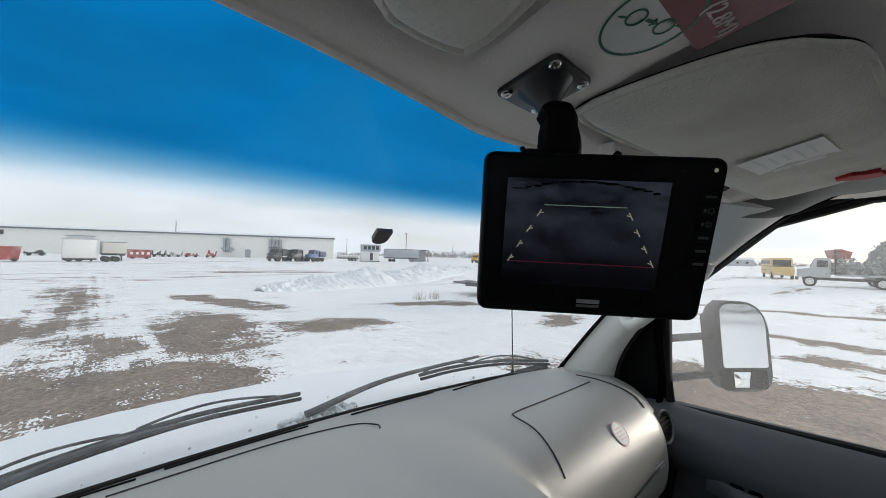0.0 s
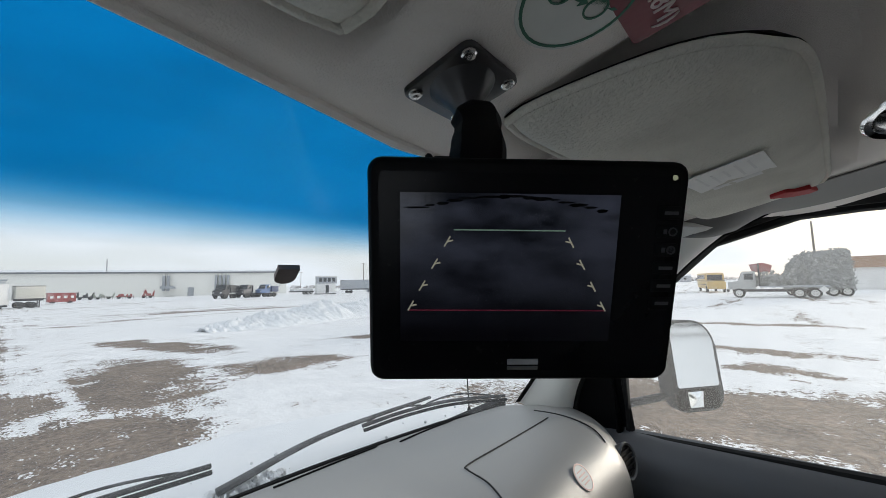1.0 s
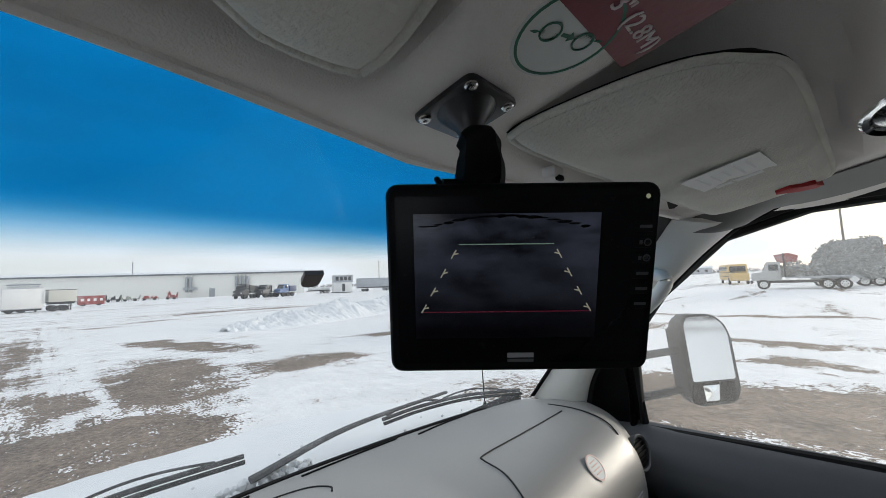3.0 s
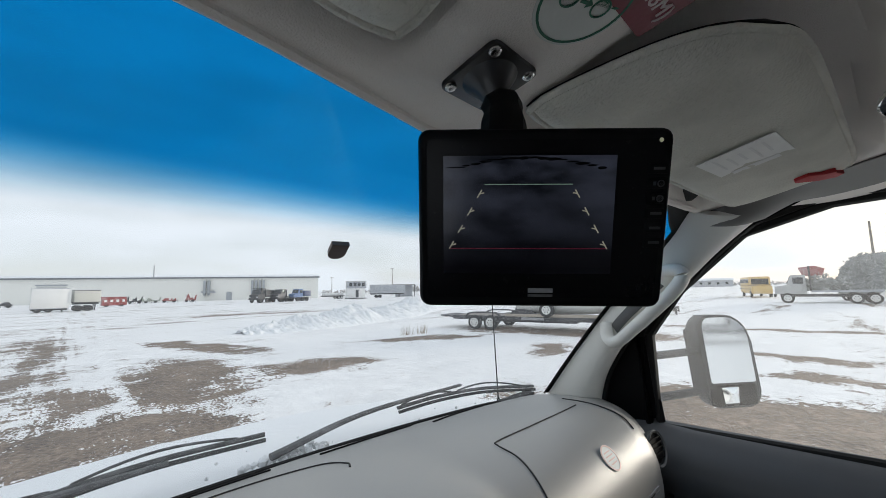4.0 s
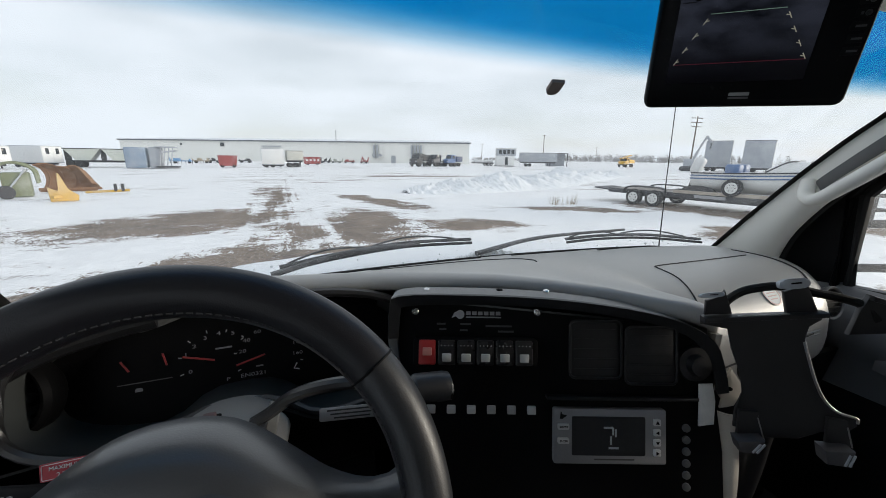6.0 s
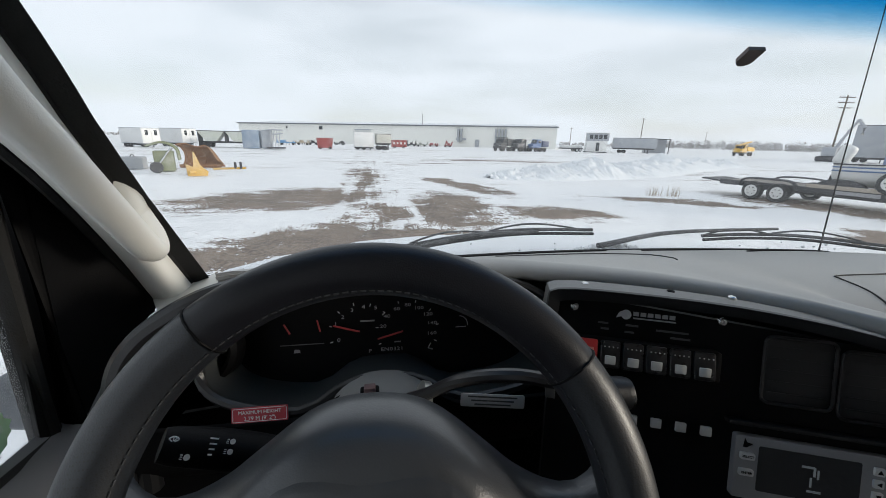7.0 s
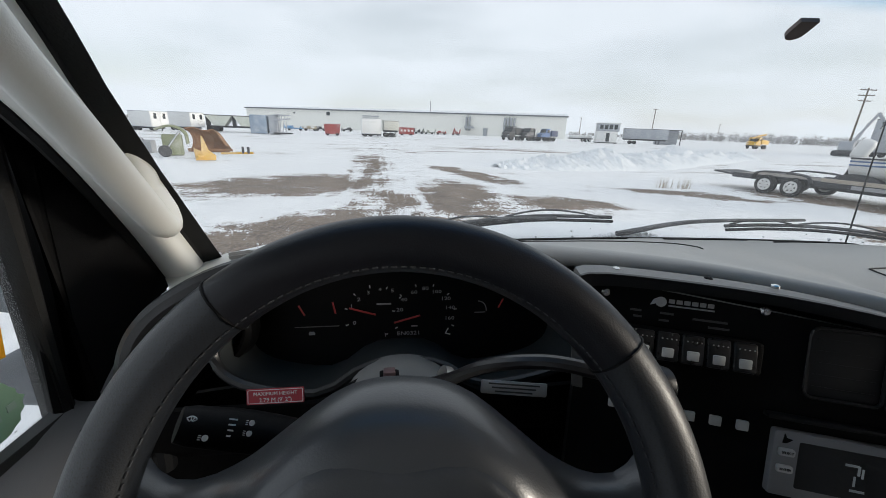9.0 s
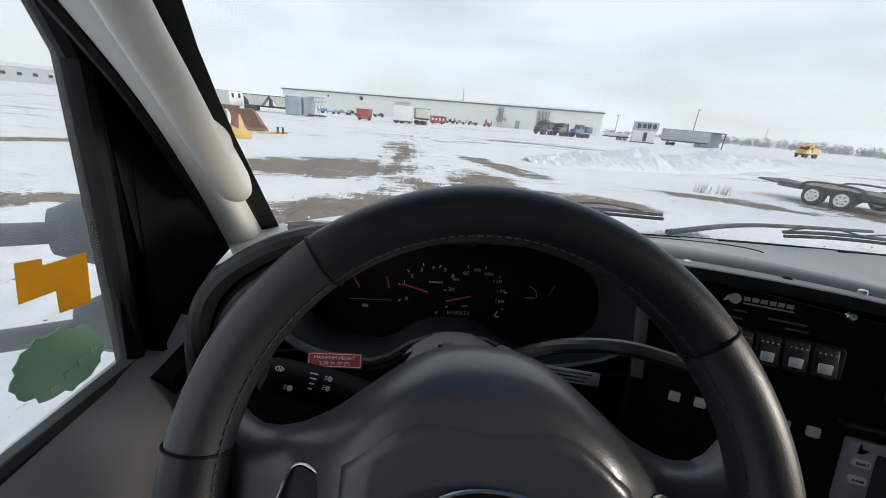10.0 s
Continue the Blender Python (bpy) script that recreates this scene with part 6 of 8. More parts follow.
def ground_material():
    m = bpy.data.materials.new("snowy_gravel")
    m.use_nodes = True
    n, l = m.node_tree.nodes, m.node_tree.links
    b = n["Principled BSDF"]
    geo = n.new("ShaderNodeNewGeometry")

    def math_node(op, a, c=None):
        k = n.new("ShaderNodeMath")
        k.operation = op
        for i, v in enumerate((a, c)):
            if v is None:
                continue
            if isinstance(v, (int, float)):
                k.inputs[i].default_value = v
            else:
                l.new(v, k.inputs[i])
        return k.outputs[0]

    def noise_node(scale, detail, stretch=(1, 1, 1), rough=0.6, turn=0.0):
        mp, t = n.new("ShaderNodeMapping"), n.new("ShaderNodeTexNoise")
        mp.inputs["Scale"].default_value = stretch
        mp.inputs["Rotation"].default_value = (0, 0, radians(turn))
        t.inputs["Scale"].default_value, t.inputs["Detail"].default_value, t.inputs["Roughness"].default_value = scale, detail, rough
        l.new(geo.outputs["Position"], mp.inputs["Vector"])
        l.new(mp.outputs["Vector"], t.inputs["Vector"])
        return t.outputs["Fac"]

    # bare patches of gravel: x, y, half length, half width, turn, strength
    bare_near = [(1.75, 11.2, 0.95, 2.9, -4, 1.25), (3.3, 17.0, 0.60, 3.5, 18, 1.15), (4.7, 10.1, 1.6, 0.95, -15, 1.2), (0.5, 6.7, 0.95, 1.7, 0, 1.3), (-1.3, 7.4, 1.7, 1.3, 12, 1.25), (-0.5, 10.4, 0.9, 2.2, 0, 0.85),
                 (-3.7, 13.2, 2.8, 1.9, 18, 1.3), (-3.1, 6.6, 1.5, 0.8, 20, 1.05), (10.3, 12.0, 2.5, 0.65, -32, 1.15), (15.7, 8.8, 1.2, 5.0, 13, 1.15), (7.4, 0.6, 1.5, 3.4, 22, 1.2), (11.2, 0.4, 0.50, 1.7, 15, 0.85), (9.7, -3.8, 4.0, 2.4, 0, 0.85)]
    bare_far = [(14.0, 0.75, 2.2, 0.6, 90, 1.0), (-7.1, 6.8, 2.6, 0.6, 30, 1.0), (-13.7, 13.8, 4.2, 0.7, 15, 1.0), (21.7, 2.4, 4.8, 0.8, 95, 0.9), (11.1, 6.6, 1.9, 0.7, 15, 0.85), (-1.2, 21.0, 1.3, 10.0, 3, 0.60), (12, 40, 10, 2.5, -14, 0.75)]

    def jitter(scale, detail, reach):
        """A shift of the place by a noise, so that outlines turn ragged."""
        t, sub, mul = n.new("ShaderNodeTexNoise"), n.new("ShaderNodeVectorMath"), n.new("ShaderNodeVectorMath")
        t.inputs["Scale"].default_value, t.inputs["Detail"].default_value, t.inputs["Roughness"].default_value = scale, detail, 0.65
        l.new(geo.outputs["Position"], t.inputs["Vector"])
        sub.operation, mul.operation = "SUBTRACT", "MULTIPLY"
        sub.inputs[1].default_value = (0.5, 0.5, 0.5)
        mul.inputs[1].default_value = (reach[0], reach[1], 0)
        l.new(t.outputs["Color"], sub.inputs[0])
        l.new(sub.outputs["Vector"], mul.inputs[0])
        return mul.outputs["Vector"]

    torn = n.new("ShaderNodeVectorMath")
    l.new(geo.outputs["Position"], torn.inputs[0])
    l.new(jitter(0.55, 6, (3.4, 2.6)), torn.inputs[1])
    field = None
    for x, y, a, c, turn, strong in bare_near + bare_far:
        mp, ln = n.new("ShaderNodeMapping"), n.new("ShaderNodeVectorMath")
        mp.vector_type = "TEXTURE"
        mp.inputs["Location"].default_value = (x, y, 0)
        mp.inputs["Rotation"].default_value = (0, 0, radians(turn))
        mp.inputs["Scale"].default_value = (a, c, 1000)
        ln.operation = "LENGTH"
        l.new(torn.outputs["Vector"], mp.inputs["Vector"])
        l.new(mp.outputs["Vector"], ln.inputs[0])
        v = math_node("SUBTRACT", strong, ln.outputs["Value"])
        field = v if field is None else math_node("MAXIMUM", field, v)
    field = math_node("MINIMUM", math_node("MAXIMUM", field, -0.36), 0.55)
    drift = noise_node(0.55, 8, (1, 1.9, 1), 0.72, 12)
    crumbs = noise_node(1.9, 5, (1, 0.8, 1), 0.62, 8)
    speck = noise_node(7, 3, (1, 0.55, 1), 0.6)
    streak = noise_node(0.8, 7, (0.40, 2.6, 1), 0.75, 20)
    k = math_node("ADD", math_node("MULTIPLY", field, 1.5), math_node("MULTIPLY", math_node("SUBTRACT", drift, 0.5), 1.3))
    k = math_node("ADD", k, math_node("MULTIPLY", math_node("SUBTRACT", crumbs, 0.5), 1.5))
    k = math_node("ADD", k, math_node("MULTIPLY", math_node("SUBTRACT", speck, 0.5), 1.3))
    k = math_node("ADD", k, math_node("MULTIPLY", math_node("SUBTRACT", streak, 0.5), 2.4))
    # wheel tracks along the lane that runs up to the shed
    tracks = noise_node(1.0, 5, (2.4, 0.09, 1), 0.65, -2)
    side = n.new("ShaderNodeSeparateXYZ")
    l.new(geo.outputs["Position"], side.inputs["Vector"])
    lane = math_node("MAXIMUM", math_node("SUBTRACT", 1.0, math_node("MULTIPLY", math_node("ABSOLUTE", math_node("ADD", side.outputs["X"], 0.6)), 0.30)), 0.0)
    k = math_node("ADD", k, math_node("MULTIPLY", math_node("MULTIPLY", math_node("SUBTRACT", tracks, 0.47), 3.0), lane))
    far_streak = noise_node(0.16, 6, (0.35, 2.4, 1), 0.7, 6)
    far_off, reach = n.new("ShaderNodeVectorMath"), n.new("ShaderNodeMapRange")
    far_off.operation = "LENGTH"
    l.new(geo.outputs["Position"], far_off.inputs[0])
    reach.inputs["From Min"].default_value, reach.inputs["From Max"].default_value, reach.inputs["To Max"].default_value = 14, 34, 5.8
    l.new(far_off.outputs["Value"], reach.inputs["Value"])
    k = math_node("ADD", k, math_node("MULTIPLY", math_node("SUBTRACT", far_streak, 0.5), reach.outputs["Result"]))
    flecks = noise_node(24, 2, (1, 0.5, 1), 0.5)
    k = math_node("ADD", k, math_node("MULTIPLY", math_node("SUBTRACT", flecks, 0.5), 2.3))
    mask = n.new("ShaderNodeMapRange")
    mask.inputs["From Min"].default_value, mask.inputs["From Max"].default_value = 0.10, 0.26
    l.new(k, mask.inputs["Value"])
    # gravel and snow colours
    peb = n.new("ShaderNodeTexVoronoi")
    peb.inputs["Scale"].default_value = 14
    l.new(geo.outputs["Position"], peb.inputs["Vector"])
    grit = noise_node(1.3, 5)
    dirt = n.new("ShaderNodeMix")
    dirt.data_type = "RGBA"
    dirt.inputs["A"].default_value, dirt.inputs["B"].default_value = (0.080, 0.063, 0.052, 1), (0.36, 0.275, 0.210, 1)
    l.new(math_node("ADD", math_node("MULTIPLY", math_node("SUBTRACT", grit, 0.2), 0.9), math_node("MULTIPLY", math_node("SUBTRACT", peb.outputs["Distance"], 0.35), 0.7)), dirt.inputs["Factor"])
    white = n.new("ShaderNodeMix")
    white.data_type = "RGBA"
    white.inputs["A"].default_value, white.inputs["B"].default_value = (0.60, 0.61, 0.625, 1), (0.985, 0.985, 0.985, 1)
    ripple = math_node("ADD", math_node("MULTIPLY", noise_node(0.9, 6, (1, 1.6, 1), 0.72, 10), 0.5), math_node("MULTIPLY", noise_node(5.0, 4, (1, 0.5, 1), 0.7, 10), 0.6))
    l.new(math_node("MULTIPLY", math_node("SUBTRACT", ripple, 0.22), 1.75), white.inputs["Factor"])
    mix = n.new("ShaderNodeMix")
    mix.data_type = "RGBA"
    l.new(mask.outputs["Result"], mix.inputs["Factor"])
    l.new(white.outputs["Result"], mix.inputs["A"])
    l.new(dirt.outputs["Result"], mix.inputs["B"])
    l.new(mix.outputs["Result"], b.inputs["Base Color"])
    b.inputs["Roughness"].default_value = 0.8
    b.inputs["Specular IOR Level"].default_value = 0.25
    bp = n.new("ShaderNodeBump")
    bp.inputs["Strength"].default_value, bp.inputs["Distance"].default_value = 0.7, 0.06
    h = math_node("SUBTRACT", math_node("ADD", math_node("MULTIPLY", crumbs, 0.7), math_node("MULTIPLY", speck, 0.35)), math_node("MULTIPLY", mask.outputs["Result"], 0.35))
    l.new(h, bp.inputs["Height"])
    l.new(bp.outputs["Normal"], b.inputs["Normal"])
    return m


M_SNOW = surf("packed_snow", (0.76, 0.78, 0.80), 0.75, var=0.14, scale=1.8, grain=9, bump=0.8, spec=0.25)
steps = [0, 0.4, 0.9]
while steps[-1] < 2400:
    steps.append(steps[-1] + max(0.5, steps[-1] * 0.075))
axis_x = [-v for v in steps[:0:-1]] + steps
bm = bmesh.new()
rows = []
for yy in axis_x:
    row = []
    for xx in axis_x:
        r = math.hypot(xx, yy)
        z = 0.10 * (noise.fractal(Vector((xx * 0.12, yy * 0.12, 3.1)), 1.0, 2.0, 4)) * ease(2, 9, r) * ease(400, 120, r)
        row.append(bm.verts.new((xx, yy + 6, GZ + z)))
    rows.append(row)
for a, b_ in zip(rows, rows[1:]):
    for i in range(len(a) - 1):
        bm.faces.new((a[i], a[i + 1], b_[i + 1], b_[i]))
solid("ground", bm, ground_material(), "flat gravel yard under blown snow with bare brown patches", "ground", "structure")


def snow_bank(points, name_label):
    """A ploughed bank of lumpy snow along a line of (x, y, half width, height)."""
    bm = bmesh.new()
    line = smooth_path([(*yd(p[0], p[1]), 0) for p in points], 60)
    ww = np.interp(np.linspace(0, 1, len(line)), np.linspace(0, 1, len(points)), [1.2 * p[2] for p in points])
    hh = np.interp(np.linspace(0, 1, len(line)), np.linspace(0, 1, len(points)), [1.2 * p[3] for p in points])
    rows_ = []
    for i, p in enumerate(line):
        d = (line[min(i + 1, len(line) - 1)] - line[max(i - 1, 0)]).normalized()
        side = Vector((-d.y, d.x, 0))
        row = []
        for k in range(41):
            s = k / 20 - 1
            q = p + side * (s * ww[i])
            lump = noise.fractal(q * 0.7, 0.9, 2.1, 3)
            chunk = abs(noise.noise(q * 2.6)) + 0.5 * abs(noise.noise(q * 5.5))
            z = GZ + hh[i] * (0.55 + 1.1 * abs(noise.noise(p * 0.33))) * max(0, 1 - abs(s) ** 1.8) * (0.80 + 0.35 * lump) + (0.36 * chunk + 0.14 * abs(noise.noise(q * 8.0)) + 0.06 * abs(noise.noise(q * 19.0))) * max(0, 1 - abs(s)) ** 0.6
            row.append(bm.verts.new((q.x + 0.1 * noise.noise(q * 3), q.y + 0.1 * noise.noise(q * 3 + Vector((9, 0, 0))), z - 0.08)))
        rows_.append(row)
    for a, b_ in zip(rows_, rows_[1:]):
        for k in range(40):
            bm.faces.new((a[k], a[k + 1], b_[k + 1], b_[k]))
    return solid("snow_bank", bm, M_SNOW, name_label, "snow bank", "stuff", angle=80)


snow_bank([(4.6, 17.2, 0.6, 0.05), (6.0, 17.6, 1.3, 0.45), (8.2, 18.2, 1.8, 0.85), (10.5, 19.0, 2.0, 0.75), (13.5, 20.0, 2.4, 0.85), (17, 22.5, 2.6, 1.0), (22, 26, 2.8, 1.1), (27, 29, 2.6, 0.9), (32, 31, 2.0, 0.4)], "ploughed bank of lumpy snow across the yard")

# ---- the long shed ----
M_SIDING = surf("white_siding", (0.84, 0.83, 0.78), 0.6, var=0.05, scale=0.4, grain=8, bump=0.1)
M_ROOFEDGE = surf("dark_flashing", (0.14, 0.15, 0.16), 0.6, var=0.1, scale=0.6, grain=10)
M_ROOF = surf("snowy_roof", (0.72, 0.74, 0.77), 0.7, var=0.08, scale=0.3, grain=6)
A_, B_ = Vector((*yd(-47.5, 145.0), GZ)), Vector((*yd(48.8, 102.0), GZ))
shed = thing("warehouse", (0.8, 148.2, GZ), "long low white metal-clad warehouse with a dark roof edge", "warehouse")
along = (B_ - A_).normalized()
deep = Vector((-along.y, along.x, 0))
if deep.y < 0:
    deep = -deep
LEN = (B_ - A_).length
SM = basis(A_, along, deep)
part("wall", box(SM @ Matrix.Translation((LEN / 2, 22, 3.5)), (LEN, 44, 7.0)), M_SIDING, shed)
part("roof", prism([(-0.4, 7.0), (22, 8.6), (44.4, 7.0), (44.4, 7.25), (22, 8.9), (-0.4, 7.25)], LEN + 0.6, basis(A_ - along * 0.3, deep, (0, 0, 1))), M_ROOF, shed)
part("fascia", box(SM @ Matrix.Translation((LEN / 2, -0.50, 7.1)), (LEN + 0.8, 0.14, 0.46)), M_ROOFEDGE, shed, "dark eaves flashing")
for k in range(0, 63):
    part("rib", box(SM @ Matrix.Translation((1 + k * 2.0, -0.015, 3.4)), (0.10, 0.03, 6.6)), M_SIDING, shed)
M_DARKOPEN = surf("dark_opening", (0.05, 0.055, 0.06), 0.6)
M_GREYDOOR = surf("grey_metal_door", (0.34, 0.36, 0.38), 0.6)
d_ = part("roller_door", box(SM @ Matrix.Translation((1.2 * 46.6, -0.08, 2.6)), (6.4, 0.10, 5.2)), surf("white_roller_door", (0.62, 0.62, 0.60), 0.5), shed, "white roller door with a dark frame")
for k in range(8):
    part("slat", box(SM @ Matrix.Translation((1.2 * 46.6, -0.14, 0.4 + 0.62 * k)), (6.3, 0.04, 0.05)), M_GREYDOOR, d_)
part("door_frame", box(SM @ Matrix.Translation((1.2 * 46.6, -0.10, 5.35)), (7.0, 0.16, 0.30)), M_GREYDOOR, d_)
part("wall_vent", box(SM @ Matrix.Translation((1.2 * 31.7, -0.10, 5.7)), (1.5, 0.20, 1.3), 0.05), M_DARKOPEN, shed, "dark square wall vent")
part("wall_vent", box(SM @ Matrix.Translation((1.2 * 19.0, -0.10, 5.7)), (0.7, 0.20, 0.7), 0.05), M_DARKOPEN, shed)
part("side_door", box(SM @ Matrix.Translation((1.2 * 83.1, -0.08, 1.3)), (1.6, 0.12, 2.6)), M_GREYDOOR, shed, "grey side door")
for s_pos, n_ in ((77.5, 2), (88.6, 4)):
    for k in range(n_):
        part("duct", box(SM @ Matrix.Translation((1.2 * s_pos + 1.1 * k, -0.55, 3.9)), (0.7, 0.9, 4.6), 0.1), M_GREYDOOR, shed, "grey air duct")
part("canopy", prism([(-1.9, 0), (1.9, 0), (1.4, 0.8), (-1.9, 0.8)], 1.0, basis(SM @ Vector((1.2 * 78.6, -1.0, 2.3)), along, (0, 0, 1))), M_GREYDOOR, shed)
part("flue", tube([SM @ Vector((1.2 * 65.4, 3, 6.8)), SM @ Vector((1.2 * 65.4, 3, 11.2))], 0.16, 8), M_GREYDOOR, shed, "thin roof flue")
for k in range(5):
    part("wall_lamp", box(SM @ Matrix.Translation((20 + 24 * k, -0.2, 6.1)), (0.5, 0.3, 0.3), 0.05), surf("lamp_housing", (0.7, 0.7, 0.68), 0.4), shed)



# ---- things parked about the yard ----
def spot(az, dist, turn=0.0):
    """The pose on the ground at a bearing (degrees to the right of straight ahead) and a distance; turn about the upright."""
    a = radians(az)
    return Matrix.Translation((*yd(-0.45 + dist * math.sin(a), -0.13 + dist * math.cos(a)), GZ)) @ pose(0, 0, 0, 0, 0, turn)


def tinted(name, colour, rough=0.5, dirt=True):
    return surf(name, colour, rough, var=0.12, scale=1.2, grain=20, bump=0.1, dirt=(0.62, 0.63, 0.64) if dirt else None, dirt_amount=0.35)


M_TYRE = surf("tyre_rubber", (0.025, 0.025, 0.026), 0.8, scale=6, grain=60, bump=0.3)
M_RIMW = surf("white_rim", (0.66, 0.66, 0.64), 0.45, scale=10, grain=60)
M_STEEL = surf("dark_frame_steel", (0.045, 0.045, 0.05), 0.6, scale=3, grain=40)
M_CARGLASS = surf("dark_vehicle_glass", (0.03, 0.035, 0.04), 0.12, var=0.1, grain=10, bump=0.0)
M_WHITEBOX = tinted("white_box_panel", (0.72, 0.72, 0.71))
M_GREYBOX = tinted("grey_box_panel", (0.36, 0.38, 0.41))
M_REDPAINT = tinted("red_paint", (0.29, 0.055, 0.05))
M_BLUEPAINT = tinted("blue_paint", (0.07, 0.14, 0.30))
M_YELLOW = tinted("yellow_paint", (0.62, 0.36, 0.03))
M_BUS = tinted("bus_yellow", (0.62, 0.43, 0.17))
M_RUST = surf("rusty_brown_steel", (0.24, 0.125, 0.065), 0.8, var=0.35, scale=3, grain=40, bump=0.3, dirt=(0.36, 0.26, 0.18), dirt_amount=0.6)
M_OLIVE = tinted("olive_paint", (0.19, 0.21, 0.12))


def wheel_on(T, x, y, r, w, parent, rim=True, label=""):
    """A wheel with its axle along local y at T; y is its outer face."""
    m = T @ Matrix.Translation((x, y, r)) @ pose(0, 0, 0, 90, 0, 0)
    tyre = part("wheel", lathe([(r * 0.60, -w / 2), (r * 0.90, -w / 2), (r, -w * 0.32), (r, w * 0.32), (r * 0.90, w / 2), (r * 0.60, w / 2)], m, 20), M_TYRE, parent, label)
    if rim:
        for sg_ in (-1, 1):
            part("rim", lathe([(r * 0.62, sg_ * w * 0.40), (r * 0.62, sg_ * w * 0.53), (r * 0.55, sg_ * w * 0.54), (r * 0.47, sg_ * w * 0.515), (r * 0.26, sg_ * w * 0.515), (r * 0.22, sg_ * w * 0.56), (0.01, sg_ * w * 0.57)], m, 18), M_RIMW, tyre)
            for k_ in range(6):
                a_ = math.pi * k_ / 3
                part("rim_slot", lathe([(r * 0.075, sg_ * w * 0.50), (r * 0.075, sg_ * w * 0.522), (0.001, sg_ * w * 0.522)], m @ Matrix.Translation((r * 0.365 * math.cos(a_), r * 0.365 * math.sin(a_), 0)), 8), M_TYRE, tyre)
    return tyre


def box_trailer(T, length, height, material, label, doors=True, floor=1.0, width=2.5):
    t = thing("box_trailer", T.translation, label, "trailer", group="box trailers")
    part("body", box(T @ Matrix.Translation((0, 0, floor + (height - floor) / 2)), (length, width, height - floor), 0.05), material, t)
    part("chassis", box(T @ Matrix.Translation((0, 0, floor - 0.15)), (length * 0.96, width * 0.5, 0.22)), M_STEEL, t)
    for z in (floor + 0.02, height - 0.02):
        part("edge_rail", box(T @ Matrix.Translation((0, 0, z)), (length + 0.04, width + 0.04, 0.09), 0.02), M_GREYBOX if material is M_WHITEBOX else M_STEEL, t)
    for x in (-length * 0.32, -length * 0.32 + 1.05):
        for y in (-width / 2 + 0.15, width / 2 - 0.15):
            wheel_on(T, x, y, 0.42, 0.28, t, rim=False)
    for k in range(max(2, int(length / 1.2))):
        part("post", box(T @ Matrix.Translation((-length / 2 + 0.3 + k * 1.2, 0, (floor + height) / 2)), (0.05, width + 0.03, height - floor - 0.1)), material, t)
    if doors:
        for y in (-0.62, 0.62):
            d = part("door", box(T @ Matrix.Translation((length / 2 + 0.03, y, (floor + height) / 2)), (0.05, 1.1, height - floor - 0.2), 0.02), material, t)
            part("window", box(T @ Matrix.Translation((length / 2 + 0.06, y, floor + (height - floor) * 0.70)), (0.03, 0.42, 0.75), 0.02), M_CARGLASS, d)
    part("support_leg", box(T @ Matrix.Translation((length * 0.34, 0.6, floor / 2)), (0.12, 0.12, floor)), M_STEEL, t)
    part("support_leg", box(T @ Matrix.Translation((length * 0.34, -0.6, floor / 2)), (0.12, 0.12, floor)), M_STEEL, t)
    return t


box_trailer(spot(-28.3, 61, -32), 5.2, 2.75, M_WHITEBOX, "white refrigerated box trailer with two dark door windows", floor=0.6)
box_trailer(spot(-24.7, 65, -29), 5.4, 2.9, M_WHITEBOX, "white refrigerated box trailer beside its twin", floor=0.65)
box_trailer(spot(-2.0, 62, 5), 3.6, 3.2, M_WHITEBOX, "short white utility trailer with a stained body", doors=False, floor=0.5)
box_trailer(spot(0.75, 62, 8), 2.7, 2.9, tinted("cream_panel", (0.52, 0.51, 0.46)), "short cream utility trailer on a dark chassis", doors=False, floor=1.2)
box_trailer(spot(35.7, 92, -28), 10.0, 3.7, M_GREYBOX, "long grey van trailer parked by the yard edge", doors=False, floor=1.2)
box_trailer(spot(57.4, 84, -60), 4.6, 6.2, M_GREYBOX, "tall grey box body standing in the snow", doors=False, floor=0.8, width=3.0)
box_trailer(spot(61.2, 80, -64), 4.6, 6.0, M_GREYBOX, "tall grey box body beside its twin", doors=False, floor=0.8, width=3.0)


def hopper_trailer(T):
    t = thing("hopper_trailer", T.translation, "pale hopper trailer with sloping ends on a dark frame", "trailer")
    for x in (-2.1, 2.1):
        part("hopper", prism([(-2.0, 2.6), (2.0, 2.6), (0.8, 1.0), (-0.8, 1.0)], 2.4, basis(T @ Vector((x, 1.2, 0)), T.to_3x3() @ Vector((1, 0, 0)), (0, 0, 1))), tinted("pale_green_grey", (0.50, 0.53, 0.48)), t)
    part("top_rail", box(T @ Matrix.Translation((0, 0, 2.65)), (8.4, 2.5, 0.12)), M_STEEL, t)
    part("frame", box(T @ Matrix.Translation((0, 0, 0.85)), (8.4, 1.0, 0.30)), M_STEEL, t)
    for x in (-3.6, -2.6, 3.2):
        for y in (-1.05, 1.05):
            wheel_on(T, x, y, 0.48, 0.3, t, rim=False)
    for x in (-4.0, 0, 4.0):
        part("post", box(T @ Matrix.Translation((x, 0, 1.8)), (0.10, 2.3, 1.7)), M_STEEL, t)


hopper_trailer(spot(-19.5, 64, 6))


